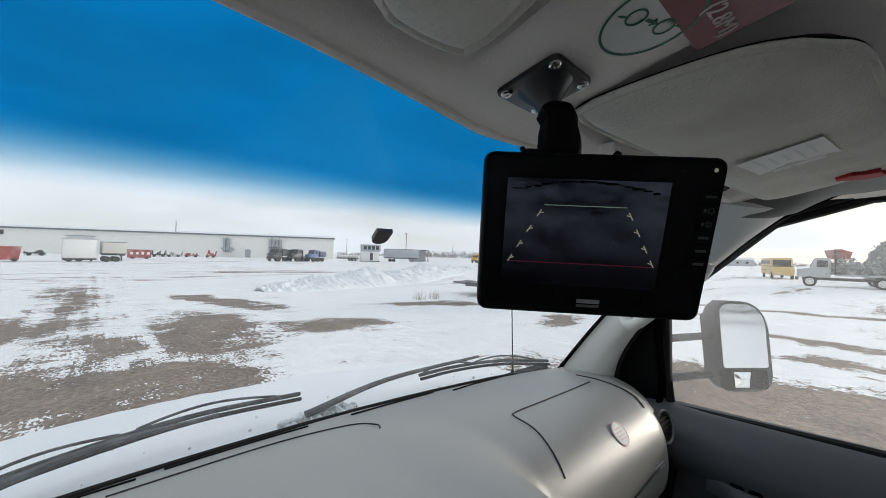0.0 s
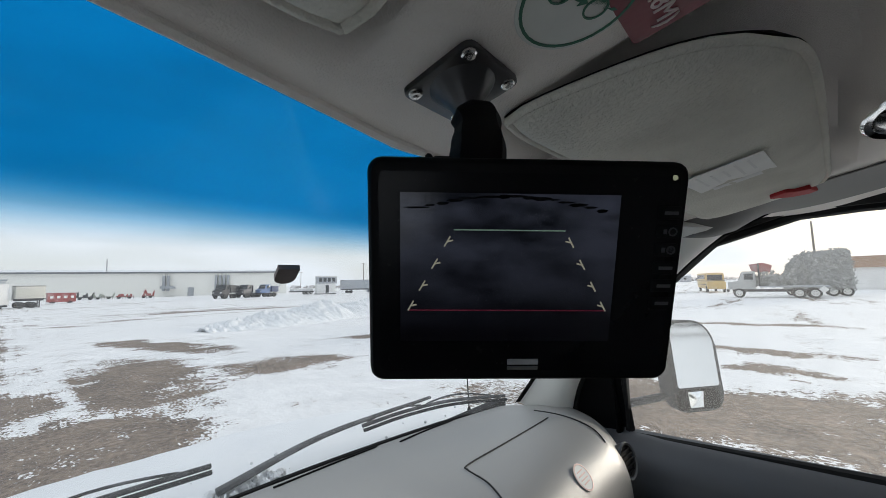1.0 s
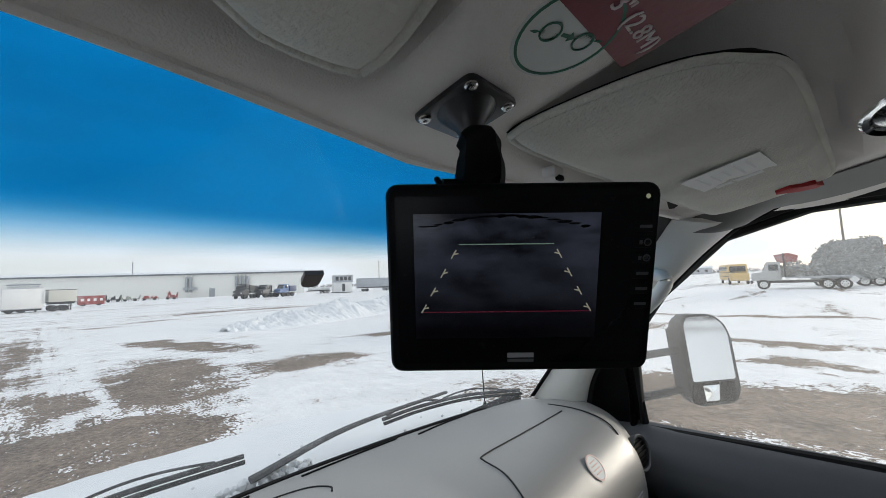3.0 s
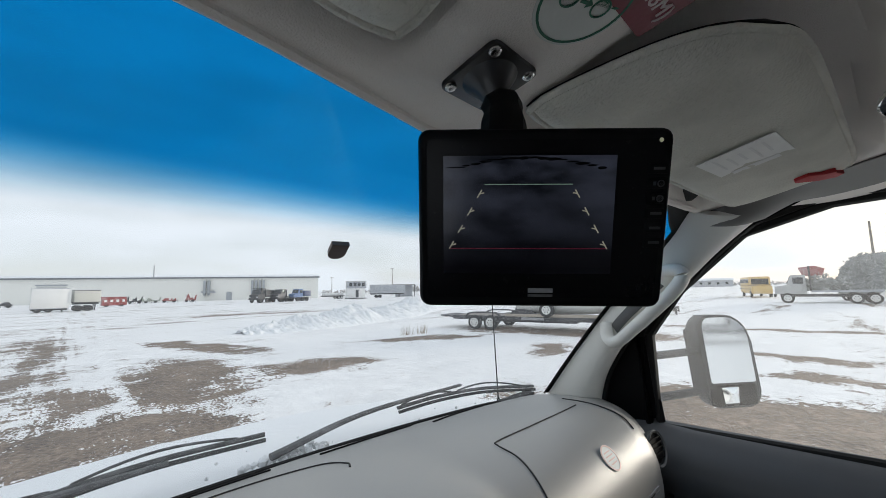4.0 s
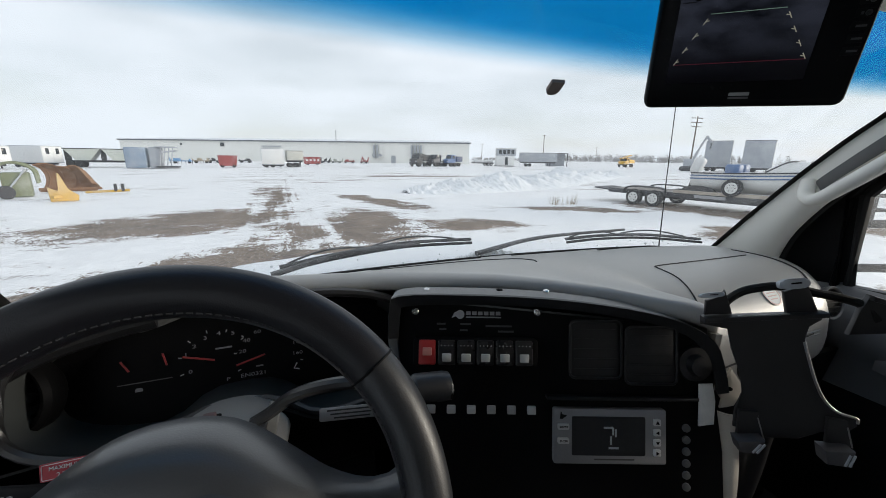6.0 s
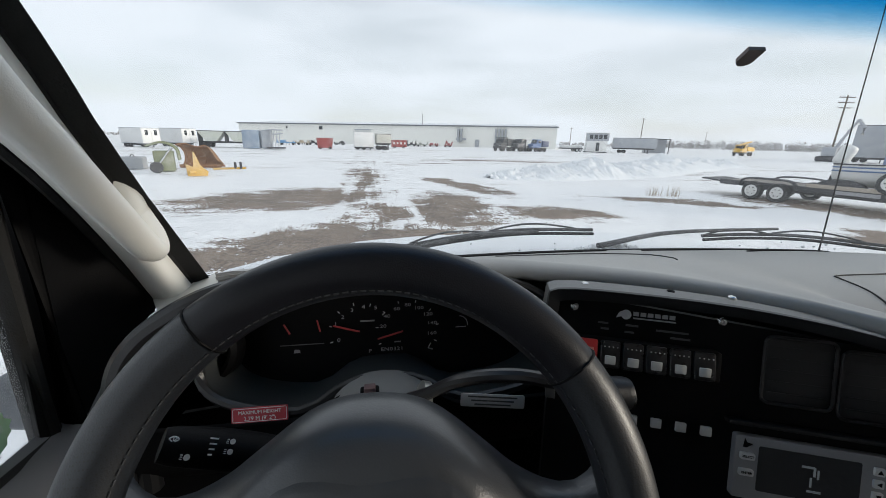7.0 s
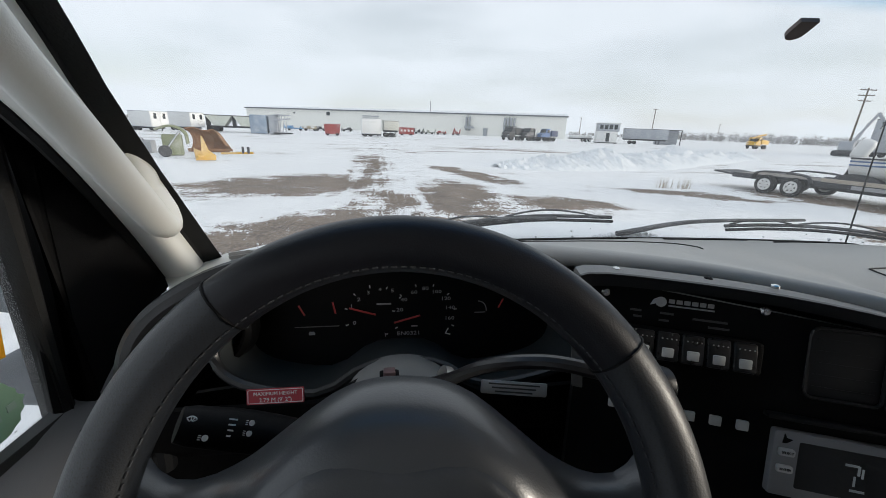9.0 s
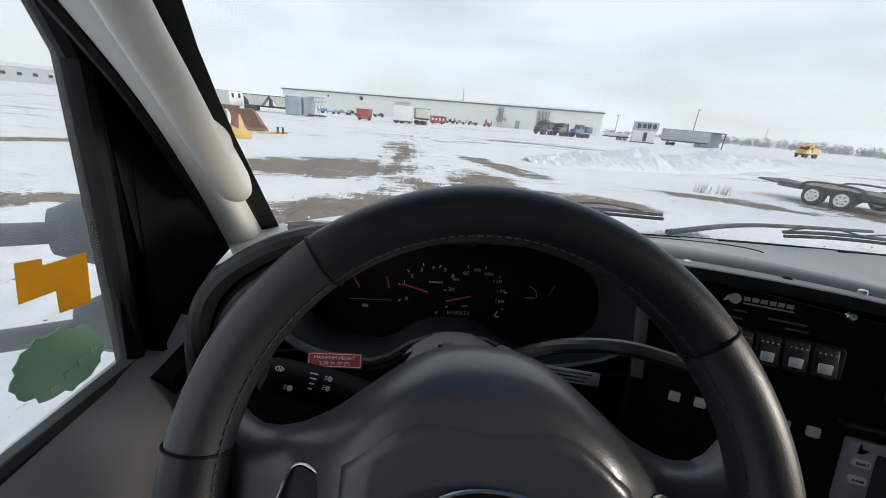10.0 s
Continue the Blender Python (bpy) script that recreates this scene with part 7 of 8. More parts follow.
def machinery_rack(T):
    t = thing("machinery_rack", T.translation, "blue-grey steel tank and frame stack under snow", "machinery")
    part("tank", box(T @ Matrix.Translation((-1.6, 0, 1.5)), (2.4, 2.2, 2.8), 0.2), tinted("blue_grey_steel", (0.22, 0.28, 0.36)), t)
    part("tank", box(T @ Matrix.Translation((0.6, 0.3, 1.5)), (1.4, 2.0, 2.9), 0.15), M_GREYBOX, t)
    for k in range(4):
        part("brace", tube([T @ Vector((1.0 + 0.45 * k, -0.9, 0.1)), T @ Vector((1.5 + 0.45 * k, -0.9, 3.0))], 0.07, 6), M_GREYBOX, t)
    part("beam", box(T @ Matrix.Translation((1.9, 0, 3.0)), (2.4, 2.0, 0.16)), M_GREYBOX, t)
    part("beam", box(T @ Matrix.Translation((1.9, 0, 0.25)), (2.6, 2.0, 0.20)), M_STEEL, t)
    for k in range(5):
        part("pipe", tube([T @ Vector((0.9, -1.0 + 0.45 * k, 2.2)), T @ Vector((3.0, -1.0 + 0.45 * k, 2.5))], 0.10, 6), M_GREYBOX, t)


machinery_rack(spot(-15.3, 57, 4))


def skip_box(T, l, w, h, material, label, name="skip", taper=0.2, panels=0):
    t = thing(name, T.translation, label, name.replace("_", " "))
    part("tub", prism([(-l / 2 + taper, 0.25), (l / 2 - taper, 0.25), (l / 2, h), (-l / 2, h)], w, basis(T @ Vector((0, w / 2, 0)), T.to_3x3() @ Vector((1, 0, 0)), (0, 0, 1)), 0.0), material, t)
    part("rim", box(T @ Matrix.Translation((0, 0, h)), (l + 0.12, w + 0.12, 0.12), 0.03), material, t)
    for x in (-l * 0.3, l * 0.3):
        part("rib", box(T @ Matrix.Translation((x, 0, h * 0.6)), (0.10, w + 0.10, h * 0.75)), material, t)
        for y in (-w / 2 + 0.1, w / 2 - 0.1):
            wheel_on(T, x, y, 0.28, 0.2, t, rim=False)
    for k in range(panels):
        part("panel", box(T @ Matrix.Translation((l * (-0.36 + 0.24 * k), -w / 2 - 0.03, h * 0.62)), (l * 0.11, 0.05, h * 0.24), 0.01), M_WHITEBOX, t, "pale square panel")


skip_box(spot(-7.4, 61, 10), 2.8, 1.9, 1.9, M_REDPAINT, "red steel hopper on small wheels", "hopper")
skip_box(spot(3.05, 80, 4), 3.6, 2.0, 1.8, M_REDPAINT, "low red steel bin with pale panels", "bin", 0.02, 4)


def equipment_frame(T, l, h, material, label, seed=1):
    """A farm implement: a toolbar with folded wings, shanks, discs and a drawbar, half sunk in snow."""
    r_ = random.Random(seed)
    t = thing("equipment_frame", T.translation, label, "equipment", group="equipment along the shed")
    part("toolbar", box(T @ Matrix.Translation((0, 0, 0.62)), (l, 0.20, 0.20), 0.03), material, t)
    part("toolbar", box(T @ Matrix.Translation((0, 0.8, 0.55)), (l * 0.85, 0.16, 0.16), 0.03), material, t)
    for k in range(3):
        x = l * (-0.42 + 0.42 * k + r_.uniform(-0.08, 0.08))
        lean = r_.uniform(-0.5, 0.5)
        top_ = h * r_.uniform(0.7, 1.1)
        part("wing", prism([(x - 0.22, 0.5), (x + 0.25, 0.5), (x + lean + 0.16, top_), (x + lean - 0.10, top_ * 0.96)], 0.14, basis(T @ Vector((0, 0.1, 0)), T.to_3x3() @ Vector((1, 0, 0)), (0, 0, 1)), 0.02), material, t)
        part("brace", tube([T @ Vector((x, 0.0, 0.6)), T @ Vector((x + lean * 1.6, 0.7, top_ * 0.8))], 0.05, 6), material, t)
    for k in range(7):
        x = l * (-0.46 + 0.153 * k)
        part("shank", tube(smooth_path([T @ Vector((x, 0.0, 0.75)), T @ Vector((x + 0.12, -0.25, 0.5)), T @ Vector((x, -0.30, 0.02))], 3), 0.045, 6), M_STEEL, t)
    for sg_ in (-1, 1):
        wheel_on(T, sg_ * l * 0.30, 0.9, 0.34 + 0.08 * r_.random(), 0.2, t, rim=False)
    part("hopper_tank", box(T @ Matrix.Translation((l * r_.uniform(-0.25, 0.25), 0.4, 0.95)), (l * 0.28, 0.7, 0.5), 0.08, 2), material, t)


M_SKYBLUE = tinted("sky_blue_paint", (0.13, 0.30, 0.52))
equipment_frame(spot(4.9, 100, 0), 3.0, 2.2, M_STEEL, "dark implement frame beside the shed", 3)
equipment_frame(spot(6.4, 100, 0), 3.2, 1.6, tinted("grey_green", (0.25, 0.27, 0.22)), "grey-green implement frame beside the shed", 4)
equipment_frame(spot(8.2, 101, 0), 3.4, 1.1, M_REDPAINT, "low red implement frame beside the shed", 5)
equipment_frame(spot(10.3, 101, 0), 2.4, 2.3, M_REDPAINT, "tall red implement frame beside the shed", 6)
equipment_frame(spot(-12.4, 88, 0), 4.6, 1.6, M_SKYBLUE, "low light blue implement frame beside the shed", 7)
equipment_frame(spot(-10.4, 90, 0), 3.6, 1.5, tinted("tan_paint", (0.40, 0.33, 0.22)), "tan implement frame half buried in snow", 9)
equipment_frame(spot(-9.0, 92, 0), 2.8, 1.7, M_STEEL, "dark implement frame with folded wings", 8)
equipment_frame(spot(-5.4, 96, 0), 3.2, 1.0, M_STEEL, "dark low implement frame in snow", 10)


def lorry(T, length, cab, bed, label, kind, box_h=1.4, wheel_r=0.5, bed_w=2.3, rim=False):
    """A truck seen from the side: local +x is its front."""
    t = thing("truck", T.translation, label, "truck", group="trucks in the yard")
    fx = length / 2
    part("cab", prism([(fx - 2.3, 0.9), (fx, 0.9), (fx, 1.65), (fx - 0.9, 1.75), (fx - 1.25, 2.75), (fx - 2.3, 2.75)], 2.1, basis(T @ Vector((0, 1.05, 0)), T.to_3x3() @ Vector((1, 0, 0)), (0, 0, 1)), 0.06), cab, t)
    for y in (-1.07, 1.07):
        part("side_window", box(T @ Matrix.Translation((fx - 1.75, y, 2.2)), (0.75, 0.04, 0.62), 0.02), M_CARGLASS, t)
    part("windscreen", box(T @ Matrix.Translation((fx - 1.06, 0, 2.25)) @ pose(0, 0, 0, 0, -20, 0), (0.05, 1.8, 0.8)), M_CARGLASS, t)
    part("chassis", box(T @ Matrix.Translation((-0.2, 0, 0.75)), (length - 0.3, 0.9, 0.25)), M_STEEL, t)
    part("bumper", box(T @ Matrix.Translation((fx + 0.05, 0, 0.75)), (0.18, 2.1, 0.30), 0.04), M_STEEL, t)
    bl = length - 2.6
    if kind == "dump":
        part("bed", prism([(-length / 2, 1.15), (-length / 2 + bl, 1.15), (-length / 2 + bl + 0.3, 1.2 + box_h + 0.2), (-length / 2 - 0.15, 1.15 + box_h)], bed_w, basis(T @ Vector((0, bed_w / 2, 0)), T.to_3x3() @ Vector((1, 0, 0)), (0, 0, 1))), bed, t)
        part("headboard", box(T @ Matrix.Translation((-length / 2 + bl + 0.9, 0, 1.2 + box_h + 0.35)), (1.6, bed_w, 0.12)), bed, t)
    elif kind == "flat":
        part("deck", box(T @ Matrix.Translation((-length / 2 + bl / 2, 0, 1.15)), (bl, bed_w, 0.16), 0.02), bed, t)
        part("headrack", box(T @ Matrix.Translation((-length / 2 + bl, 0, 1.9)), (0.10, bed_w, 1.4), 0.02), M_STEEL, t)
    else:
        part("box_body", box(T @ Matrix.Translation((-length / 2 + bl / 2, 0, 1.1 + box_h / 2)), (bl, bed_w, box_h), 0.05), bed, t)
    for x in (fx - 0.9, -length / 2 + 1.0, -length / 2 + 2.1):
        for y in (-0.95, 0.95):
            wheel_on(T, x, y, wheel_r, 0.3, t, rim)
    for y in (-0.8, 0.8):
        part("headlight", box(T @ Matrix.Translation((fx + 0.02, y, 1.2)), (0.06, 0.28, 0.22), 0.03), M_WHITEPRINT, t)
    return t


lorry(spot(18.4, 74, 218), 5.2, M_STEEL, surf("black_dump_body", (0.035, 0.037, 0.042), 0.5), "dark dump truck with a raised headboard", "dump", 1.4)
lorry(spot(21.0, 76, 208), 4.8, tinted("charcoal_paint", (0.06, 0.06, 0.07)), M_STEEL, "dark flatbed truck with an empty deck", "flat")
lorry(spot(23.3, 77, 196), 4.4, M_BLUEPAINT, tinted("dark_blue_body", (0.05, 0.07, 0.14)), "dark blue truck with a covered body", "box", 1.3)
lorry(Matrix.Translation((4.2, -33.0, GZ)) @ pose(0, 0, 0, 0, 0, 12), 7.4, M_GREYBOX, M_STEEL, "grey flat-deck truck parked behind the van", "flat")
T = spot(47.4, 103, 200)
ym = lorry(T, 6.0, M_YELLOW, M_YELLOW, "yellow machine with a long folded boom", "dump", 0.9)
part("boom", tube([T @ Vector((-2.6, 0.3, 3.5)), T @ Vector((0.4, 0.3, 3.1)), T @ Vector((3.6, 0.3, 2.5))], [0.16, 0.24, 0.18], 8), M_YELLOW, ym)
part("boom_rest", box(T @ Matrix.Translation((2.2, 0.3, 2.2)), (0.3, 0.5, 1.4), 0.04), M_STEEL, ym)


def low_trailer(T):
    t = thing("flat_trailer", T.translation, "low white flat trailer loaded with snow", "trailer")
    part("deck", box(T @ Matrix.Translation((0, 0, 0.8)), (6.0, 2.3, 0.25), 0.03), M_STEEL, t)
    part("load", box(T @ Matrix.Translation((0, 0, 1.25)), (5.6, 2.1, 0.8), 0.25, 3), M_WHITEBOX, t)
    for x in (1.2, 2.1):
        for y in (-1.1, 1.1):
            wheel_on(T, x, y, 0.42, 0.25, t)


low_trailer(spot(27.8, 90, 0))
T = spot(31.0, 88, -20)
hut = thing("site_office", T.translation, "two-storey white and grey site cabin on a skid", "site cabin")
part("lower_floor", box(T @ Matrix.Translation((0, 0, 1.5)), (4.8, 3.0, 2.6), 0.05), M_WHITEBOX, hut)
part("upper_floor", box(T @ Matrix.Translation((0.2, 0, 3.7)), (5.0, 3.2, 1.8), 0.05), M_GREYBOX, hut)
part("roof", box(T @ Matrix.Translation((0.2, 0, 4.68)), (5.3, 3.5, 0.16), 0.03), M_WHITEBOX, hut)
part("skid", box(T @ Matrix.Translation((0, 0, 0.12)), (5.2, 2.4, 0.24)), M_STEEL, hut)
part("door", box(T @ Matrix.Translation((0.2, -1.52, 1.4)), (0.8, 0.06, 2.0)), M_CARGLASS, hut)
for x in (-1.7, -0.6, 0.5, 1.6):
    part("window", box(T @ Matrix.Translation((x + 0.2, -1.62, 3.8)), (0.8, 0.05, 1.0), 0.02), M_CARGLASS, hut)
T = spot(38.3, 100, -28)
shelter = thing("shelter", T.translation, "open grey shelter with a flat roof", "shelter")
part("roof", box(T @ Matrix.Translation((0, 0, 3.7)), (6.0, 4.0, 0.2), 0.03), M_STEEL, shelter)
part("back_wall", box(T @ Matrix.Translation((0, 1.8, 1.8)), (5.6, 0.15, 3.6)), M_GREYBOX, shelter)
for x in (-2.8, 2.8):
    part("post", box(T @ Matrix.Translation((x, -1.8, 1.8)), (0.2, 0.2, 3.6)), M_STEEL, shelter)

# scrap and plough gear to the left
T = spot(-22.9, 23.5, 10)
pl = thing("snow_plough", T.translation, "large rusty brown curved plough blade resting on the snow", "snow plough")


def blade(u, v):
    """A rolled mouldboard, high at one end and falling away to the other."""
    h = 1.45 * (1 - 0.80 * ease(0.68, 1.08, u)) * (0.94 + 0.06 * math.sin(9 * u))
    a = radians(-70 + 150 * v)
    return T @ Vector((-1.15 + 2.15 * u + 0.25 * math.sin(math.pi * v), 0.50 * math.cos(a) * h, h * (0.48 + 0.52 * math.sin(a))))


part("blade", sheet(blade, 24, 16, 0.05), M_RUST, pl)
for u_ in (0.08, 0.32, 0.56):
    part("rib", tube([blade(u_, 0.06 + 0.09 * k) + Vector((0, -0.02, 0)) for k in range(11)], 0.035, 6), M_RUST, pl)
part("cutting_edge", box(T @ Matrix.Translation((0.1, 0.30, 0.12)), (2.5, 0.10, 0.14), 0.02), M_RUST, pl)
T = spot(-23.2, 18.8, 30)
yf = thing("tow_hitch", T.translation, "bright yellow steel plough hitch lying in snow", "tow hitch")
part("side_plate", prism([(-0.45, 0.0), (0.40, 0.0), (0.45, 0.22), (0.12, 0.50), (-0.05, 1.15), (-0.12, 1.18), (-0.16, 0.40), (-0.48, 0.62)], 0.10, basis(T.translation, T.to_3x3() @ Vector((1, 0, 0)), (0, 0, 1)), 0.02), M_YELLOW, yf)
part("cross_bar", tube([T @ Vector((-0.4, -0.3, 0.2)), T @ Vector((0.4, 0.4, 0.2))], 0.07, 8), M_YELLOW, yf)
T = spot(-19.4, 21.2, 0)
yr = thing("tow_bar", T.translation, "yellow tow bar with two short posts", "tow bar")
part("bar", tube([T @ Vector((-1.0, 0, 0.10)), T @ Vector((0.75, 0.1, 0.16))], 0.06, 8), M_YELLOW, yr)
for x in (0.2, 0.50):
    part("post", tube([T @ Vector((x, 0.05, 0.12)), T @ Vector((x, 0.05, 0.50))], 0.07, 8), M_STEEL, yr)
T = spot(-26.4, 21.8, 20)
gm = thing("loader_arms", T.translation, "faded olive loader arms and hydraulic frame", "machinery")
part("frame", box(T @ Matrix.Translation((0, 0, 0.55)), (0.9, 0.7, 1.1), 0.06), M_OLIVE, gm)
for y in (-0.4, 0.4):
    part("arm", tube(smooth_path([T @ Vector((-0.7, y, 1.35)), T @ Vector((0.0, y, 1.55)), T @ Vector((0.6, y, 1.25)), T @ Vector((0.7, y, 0.6))], 5), 0.055, 8), M_OLIVE, gm)
    part("cylinder", tube([T @ Vector((-0.3, y, 0.3)), T @ Vector((0.4, y, 1.25))], 0.05, 8), M_METAL, gm)
T = spot(-29.4, 23.8, 10)
gb = thing("ballast_block", T.translation, "grey concrete block dusted with snow", "concrete block")
part("block", box(T @ Matrix.Translation((0, 0, 0.34)), (1.15, 0.8, 0.68), 0.05), surf("weathered_concrete", (0.36, 0.37, 0.38), 0.85, scale=3, grain=40, bump=0.4), gb)
part("lifting_eye", tube([T @ Vector((-0.1, 0, 0.66)), T @ Vector((-0.06, 0, 0.78)), T @ Vector((0.06, 0, 0.78)), T @ Vector((0.1, 0, 0.66))], 0.03, 6), M_STEEL, gb)
T = spot(-27.3, 20.8, 30)
gc = thing("tyre_weight", T.translation, "grey cast wheel weight propped in snow", "wheel weight")
part("disc", lathe([(0.10, -0.12), (0.28, -0.12), (0.30, 0.0), (0.28, 0.12), (0.10, 0.12)], T @ Matrix.Translation((0, 0, 0.28)) @ pose(0, 0, 0, 80, 10, 0), 20), M_STEEL, gc)

# ---- car trailer with a boat, to the right ----
AX = Vector((0.22, -0.975, 0)).normalized()
T = basis((14.45, 12.7, GZ), AX, Vector((-AX.y, AX.x, 0)))
ct = thing("car_trailer", T.translation, "long dark tandem-axle car trailer with white wheels", "trailer")
part("side_rail", box(T @ Matrix.Translation((2.4, 0.08, 0.58)), (7.6, 0.10, 0.20), 0.02), M_STEEL, ct)
part("side_rail", box(T @ Matrix.Translation((2.4, 2.0, 0.58)), (7.6, 0.10, 0.20), 0.02), M_STEEL, ct)
for k in range(13):
    part("deck_plank", box(T @ Matrix.Translation((2.4, 0.20 + 0.14 * k, 0.64)), (7.4, 0.125, 0.05)), surf("grey_wood_plank", (0.22, 0.20, 0.18), 0.8, scale=2, grain=30), ct)
for x in (0.0, 0.88):
    for y in (-0.10, 2.18):
        wheel_on(T, x, y, 0.36, 0.24, ct)
for y in (-0.10, 2.18):
    fen = smooth_path([T @ Vector((-0.52, y, 0.52)), T @ Vector((-0.34, y, 0.80)), T @ Vector((0.44, y, 0.86)), T @ Vector((1.22, y, 0.80)), T @ Vector((1.40, y, 0.52))], 5)
    part("fender", tube(fen, 0.14, 8, 0.25), M_STEEL, ct)
part("name_bar", box(T @ Matrix.Translation((3.0, -0.005, 0.58)), (1.1, 0.02, 0.12)), M_GREYPRINT, ct)
part("ramp", box(T @ Matrix.Translation((-1.7, 1.05, 0.60)) @ pose(0, 0, 0, 0, 4, 0), (1.2, 1.7, 0.06)), M_STEEL, ct)
for y in (0.08, 2.0):
    part("tongue", tube([T @ Vector((6.1, y, 0.56)), T @ Vector((7.6, 1.04, 0.54))], 0.06, 6), M_STEEL, ct)
part("jack", tube([T @ Vector((7.3, 1.04, 0.02)), T @ Vector((7.3, 1.04, 1.0))], 0.05, 8), M_STEEL, ct)
part("chassis_box", box(T @ Matrix.Translation((2.3, 1.04, 0.42)), (5.0, 0.5, 0.16)), M_STEEL, ct)
for x in (-0.2, 3.4, 4.6):
    part("cross_member", box(T @ Matrix.Translation((x, 1.04, 0.46)), (0.12, 1.9, 0.12)), M_STEEL, ct)

part("side_board", box(T @ Matrix.Translation((3.9, 0.02, 0.735)), (4.6, 0.05, 0.13), 0.01), surf("weathered_board", (0.40, 0.35, 0.29), 0.8, var=0.25, scale=3, grain=30), ct, "weathered wooden side board")
arch_ = [(0.66 * math.cos(math.pi * k / 12), 0.34 * math.sin(math.pi * k / 12) ** 0.8) for k in range(13)]
part("wheel_arch", prism(arch_, 0.26, basis(T @ Vector((2.35, 0.62, 0.67)), AX, (0, 0, 1)), 0.02), M_STEEL, ct, "black dome-shaped wheel arch on the deck")

TB = T @ Matrix.Translation((4.1, 1.15, 0.67))
boat = thing("motor_boat", TB.translation, "white motor boat with blue stripes standing on the trailer", "boat")
M_HULL = tinted("white_gelcoat", (0.72, 0.72, 0.70), 0.35)


def hull(u, v):
    """Half breadth and height along the boat; u from stern to bow, v round the section."""
    beam = 0.95 * (1 - max(0, (u - 0.45) / 0.55) ** 2.2)
    keel = 0.08 + 0.35 * max(0, (u - 0.6) / 0.4) ** 2
    deck_ = 0.85 + 0.22 * u * u
    a = v * math.pi
    y = -beam * math.cos(a)
    z = deck_ + (keel - deck_) * math.sin(a) ** 0.7
    return TB @ Vector((-2.0 + 4.9 * u, y, z))


part("hull", sheet(hull, 24, 20), M_HULL, boat, angle=60)
part("deck", sheet(lambda u, v: TB @ Vector((-2.0 + 4.9 * u, (2 * v - 1) * 0.95 * (1 - max(0, (u - 0.45) / 0.55) ** 2.2), 0.86 + 0.22 * u * u + 0.03 * math.sin(math.pi * v))), 24, 6), M_HULL, boat)
for y_s in (-1, 1):
    for dz, mat_ in ((-0.10, M_BLUEPAINT), (-0.22, M_BLUEPAINT), (0.0, M_STEEL)):
        pts = [TB @ Vector((-2.0 + 4.6 * k / 20, y_s * (0.965 + (0.0 if dz == 0 else -0.02)) * (1 - max(0, (k / 21.3 - 0.45) / 0.55) ** 2.2), 0.86 + 0.22 * (k / 21.3) ** 2 + dz)) for k in range(20)]
        part("stripe" if dz else "rub_rail", tube(pts, 0.028, 6), mat_, boat)
part("windscreen_frame", tube(smooth_path([TB @ Vector((0.4, -0.8, 0.95)), TB @ Vector((0.9, -0.6, 1.3)), TB @ Vector((1.1, 0, 1.35)), TB @ Vector((0.9, 0.6, 1.3)), TB @ Vector((0.4, 0.8, 0.95))], 5), 0.03, 6), M_STEEL, boat)
part("cover", sheet(lambda u, v: TB @ Vector((0.4 + 1.5 * u, (2 * v - 1) * (0.75 - 0.25 * u), 0.95 + 0.42 * math.sin(math.pi * v) ** 0.6 * math.sin(math.pi * (0.15 + 0.8 * u)))), 10, 10), M_WHITEBOX, boat, "white canvas bow cover")
part("seat", box(TB @ Matrix.Translation((-0.7, 0.3, 1.02)), (0.5, 0.5, 0.4), 0.08), M_BLUEPAINT, boat)
part("seat", box(TB @ Matrix.Translation((-0.7, -0.4, 1.02)), (0.5, 0.5, 0.4), 0.08), M_BLUEPAINT, boat)
part("engine", box(TB @ Matrix.Translation((-2.15, 0, 1.15)) @ pose(0, 0, 0, 0, 20, 0), (0.42, 0.42, 0.70), 0.14, 3), M_WHITEBOX, boat, "white outboard engine")
part("engine_leg", tube([TB @ Vector((-2.2, 0, 0.9)), TB @ Vector((-2.4, 0, 0.12))], 0.08, 8, 0.6), M_STEEL, boat)
TS = T @ Matrix.Translation((3.7, -0.02, 0.67))
spare = thing("spare_wheel", TS.translation, "spare wheel with a white spoked rim leaning on the boat", "wheel")
wheel_on(TS, 0, 0, 0.34, 0.22, spare)

# ---- things past the passenger window ----
Tb = spot(83.7, 62, 14)
bus = thing("school_bus", Tb.translation, "yellow school bus with dark stripes parked in snow", "bus")
part("body", box(Tb @ Matrix.Translation((0, 0, 1.75)), (9.0, 2.4, 2.4), 0.25, 3), M_BUS, bus)
part("nose", box(Tb @ Matrix.Translation((-5.2, 0, 1.1)), (1.6, 2.2, 1.1), 0.15, 3), M_BUS, bus)
part("windscreen", box(Tb @ Matrix.Translation((-4.51, 0, 2.25)), (0.05, 1.9, 0.8), 0.02), M_CARGLASS, bus)
for j in range(9):
    for y in (-1.21, 1.21):
        part("window", box(Tb @ Matrix.Translation((-3.8 + 0.95 * j, y, 2.35)), (0.72, 0.04, 0.62), 0.02), M_CARGLASS, bus)
for z in (1.2, 1.75):
    part("stripe", box(Tb @ Matrix.Translation((0, 0, z)), (9.02, 2.46, 0.07)), M_STEEL, bus)
for x in (-4.6, 2.6):
    for y in (-1.05, 1.05):
        wheel_on(Tb, x, y, 0.48, 0.28, bus)
T = spot(89.7, 43, 92)
dt = lorry(T, 7.6, tinted("dull_white_cab", (0.42, 0.42, 0.41)), M_GREYBOX, "white flat-deck truck with frosted load and red hopper", "flat", rim=True)
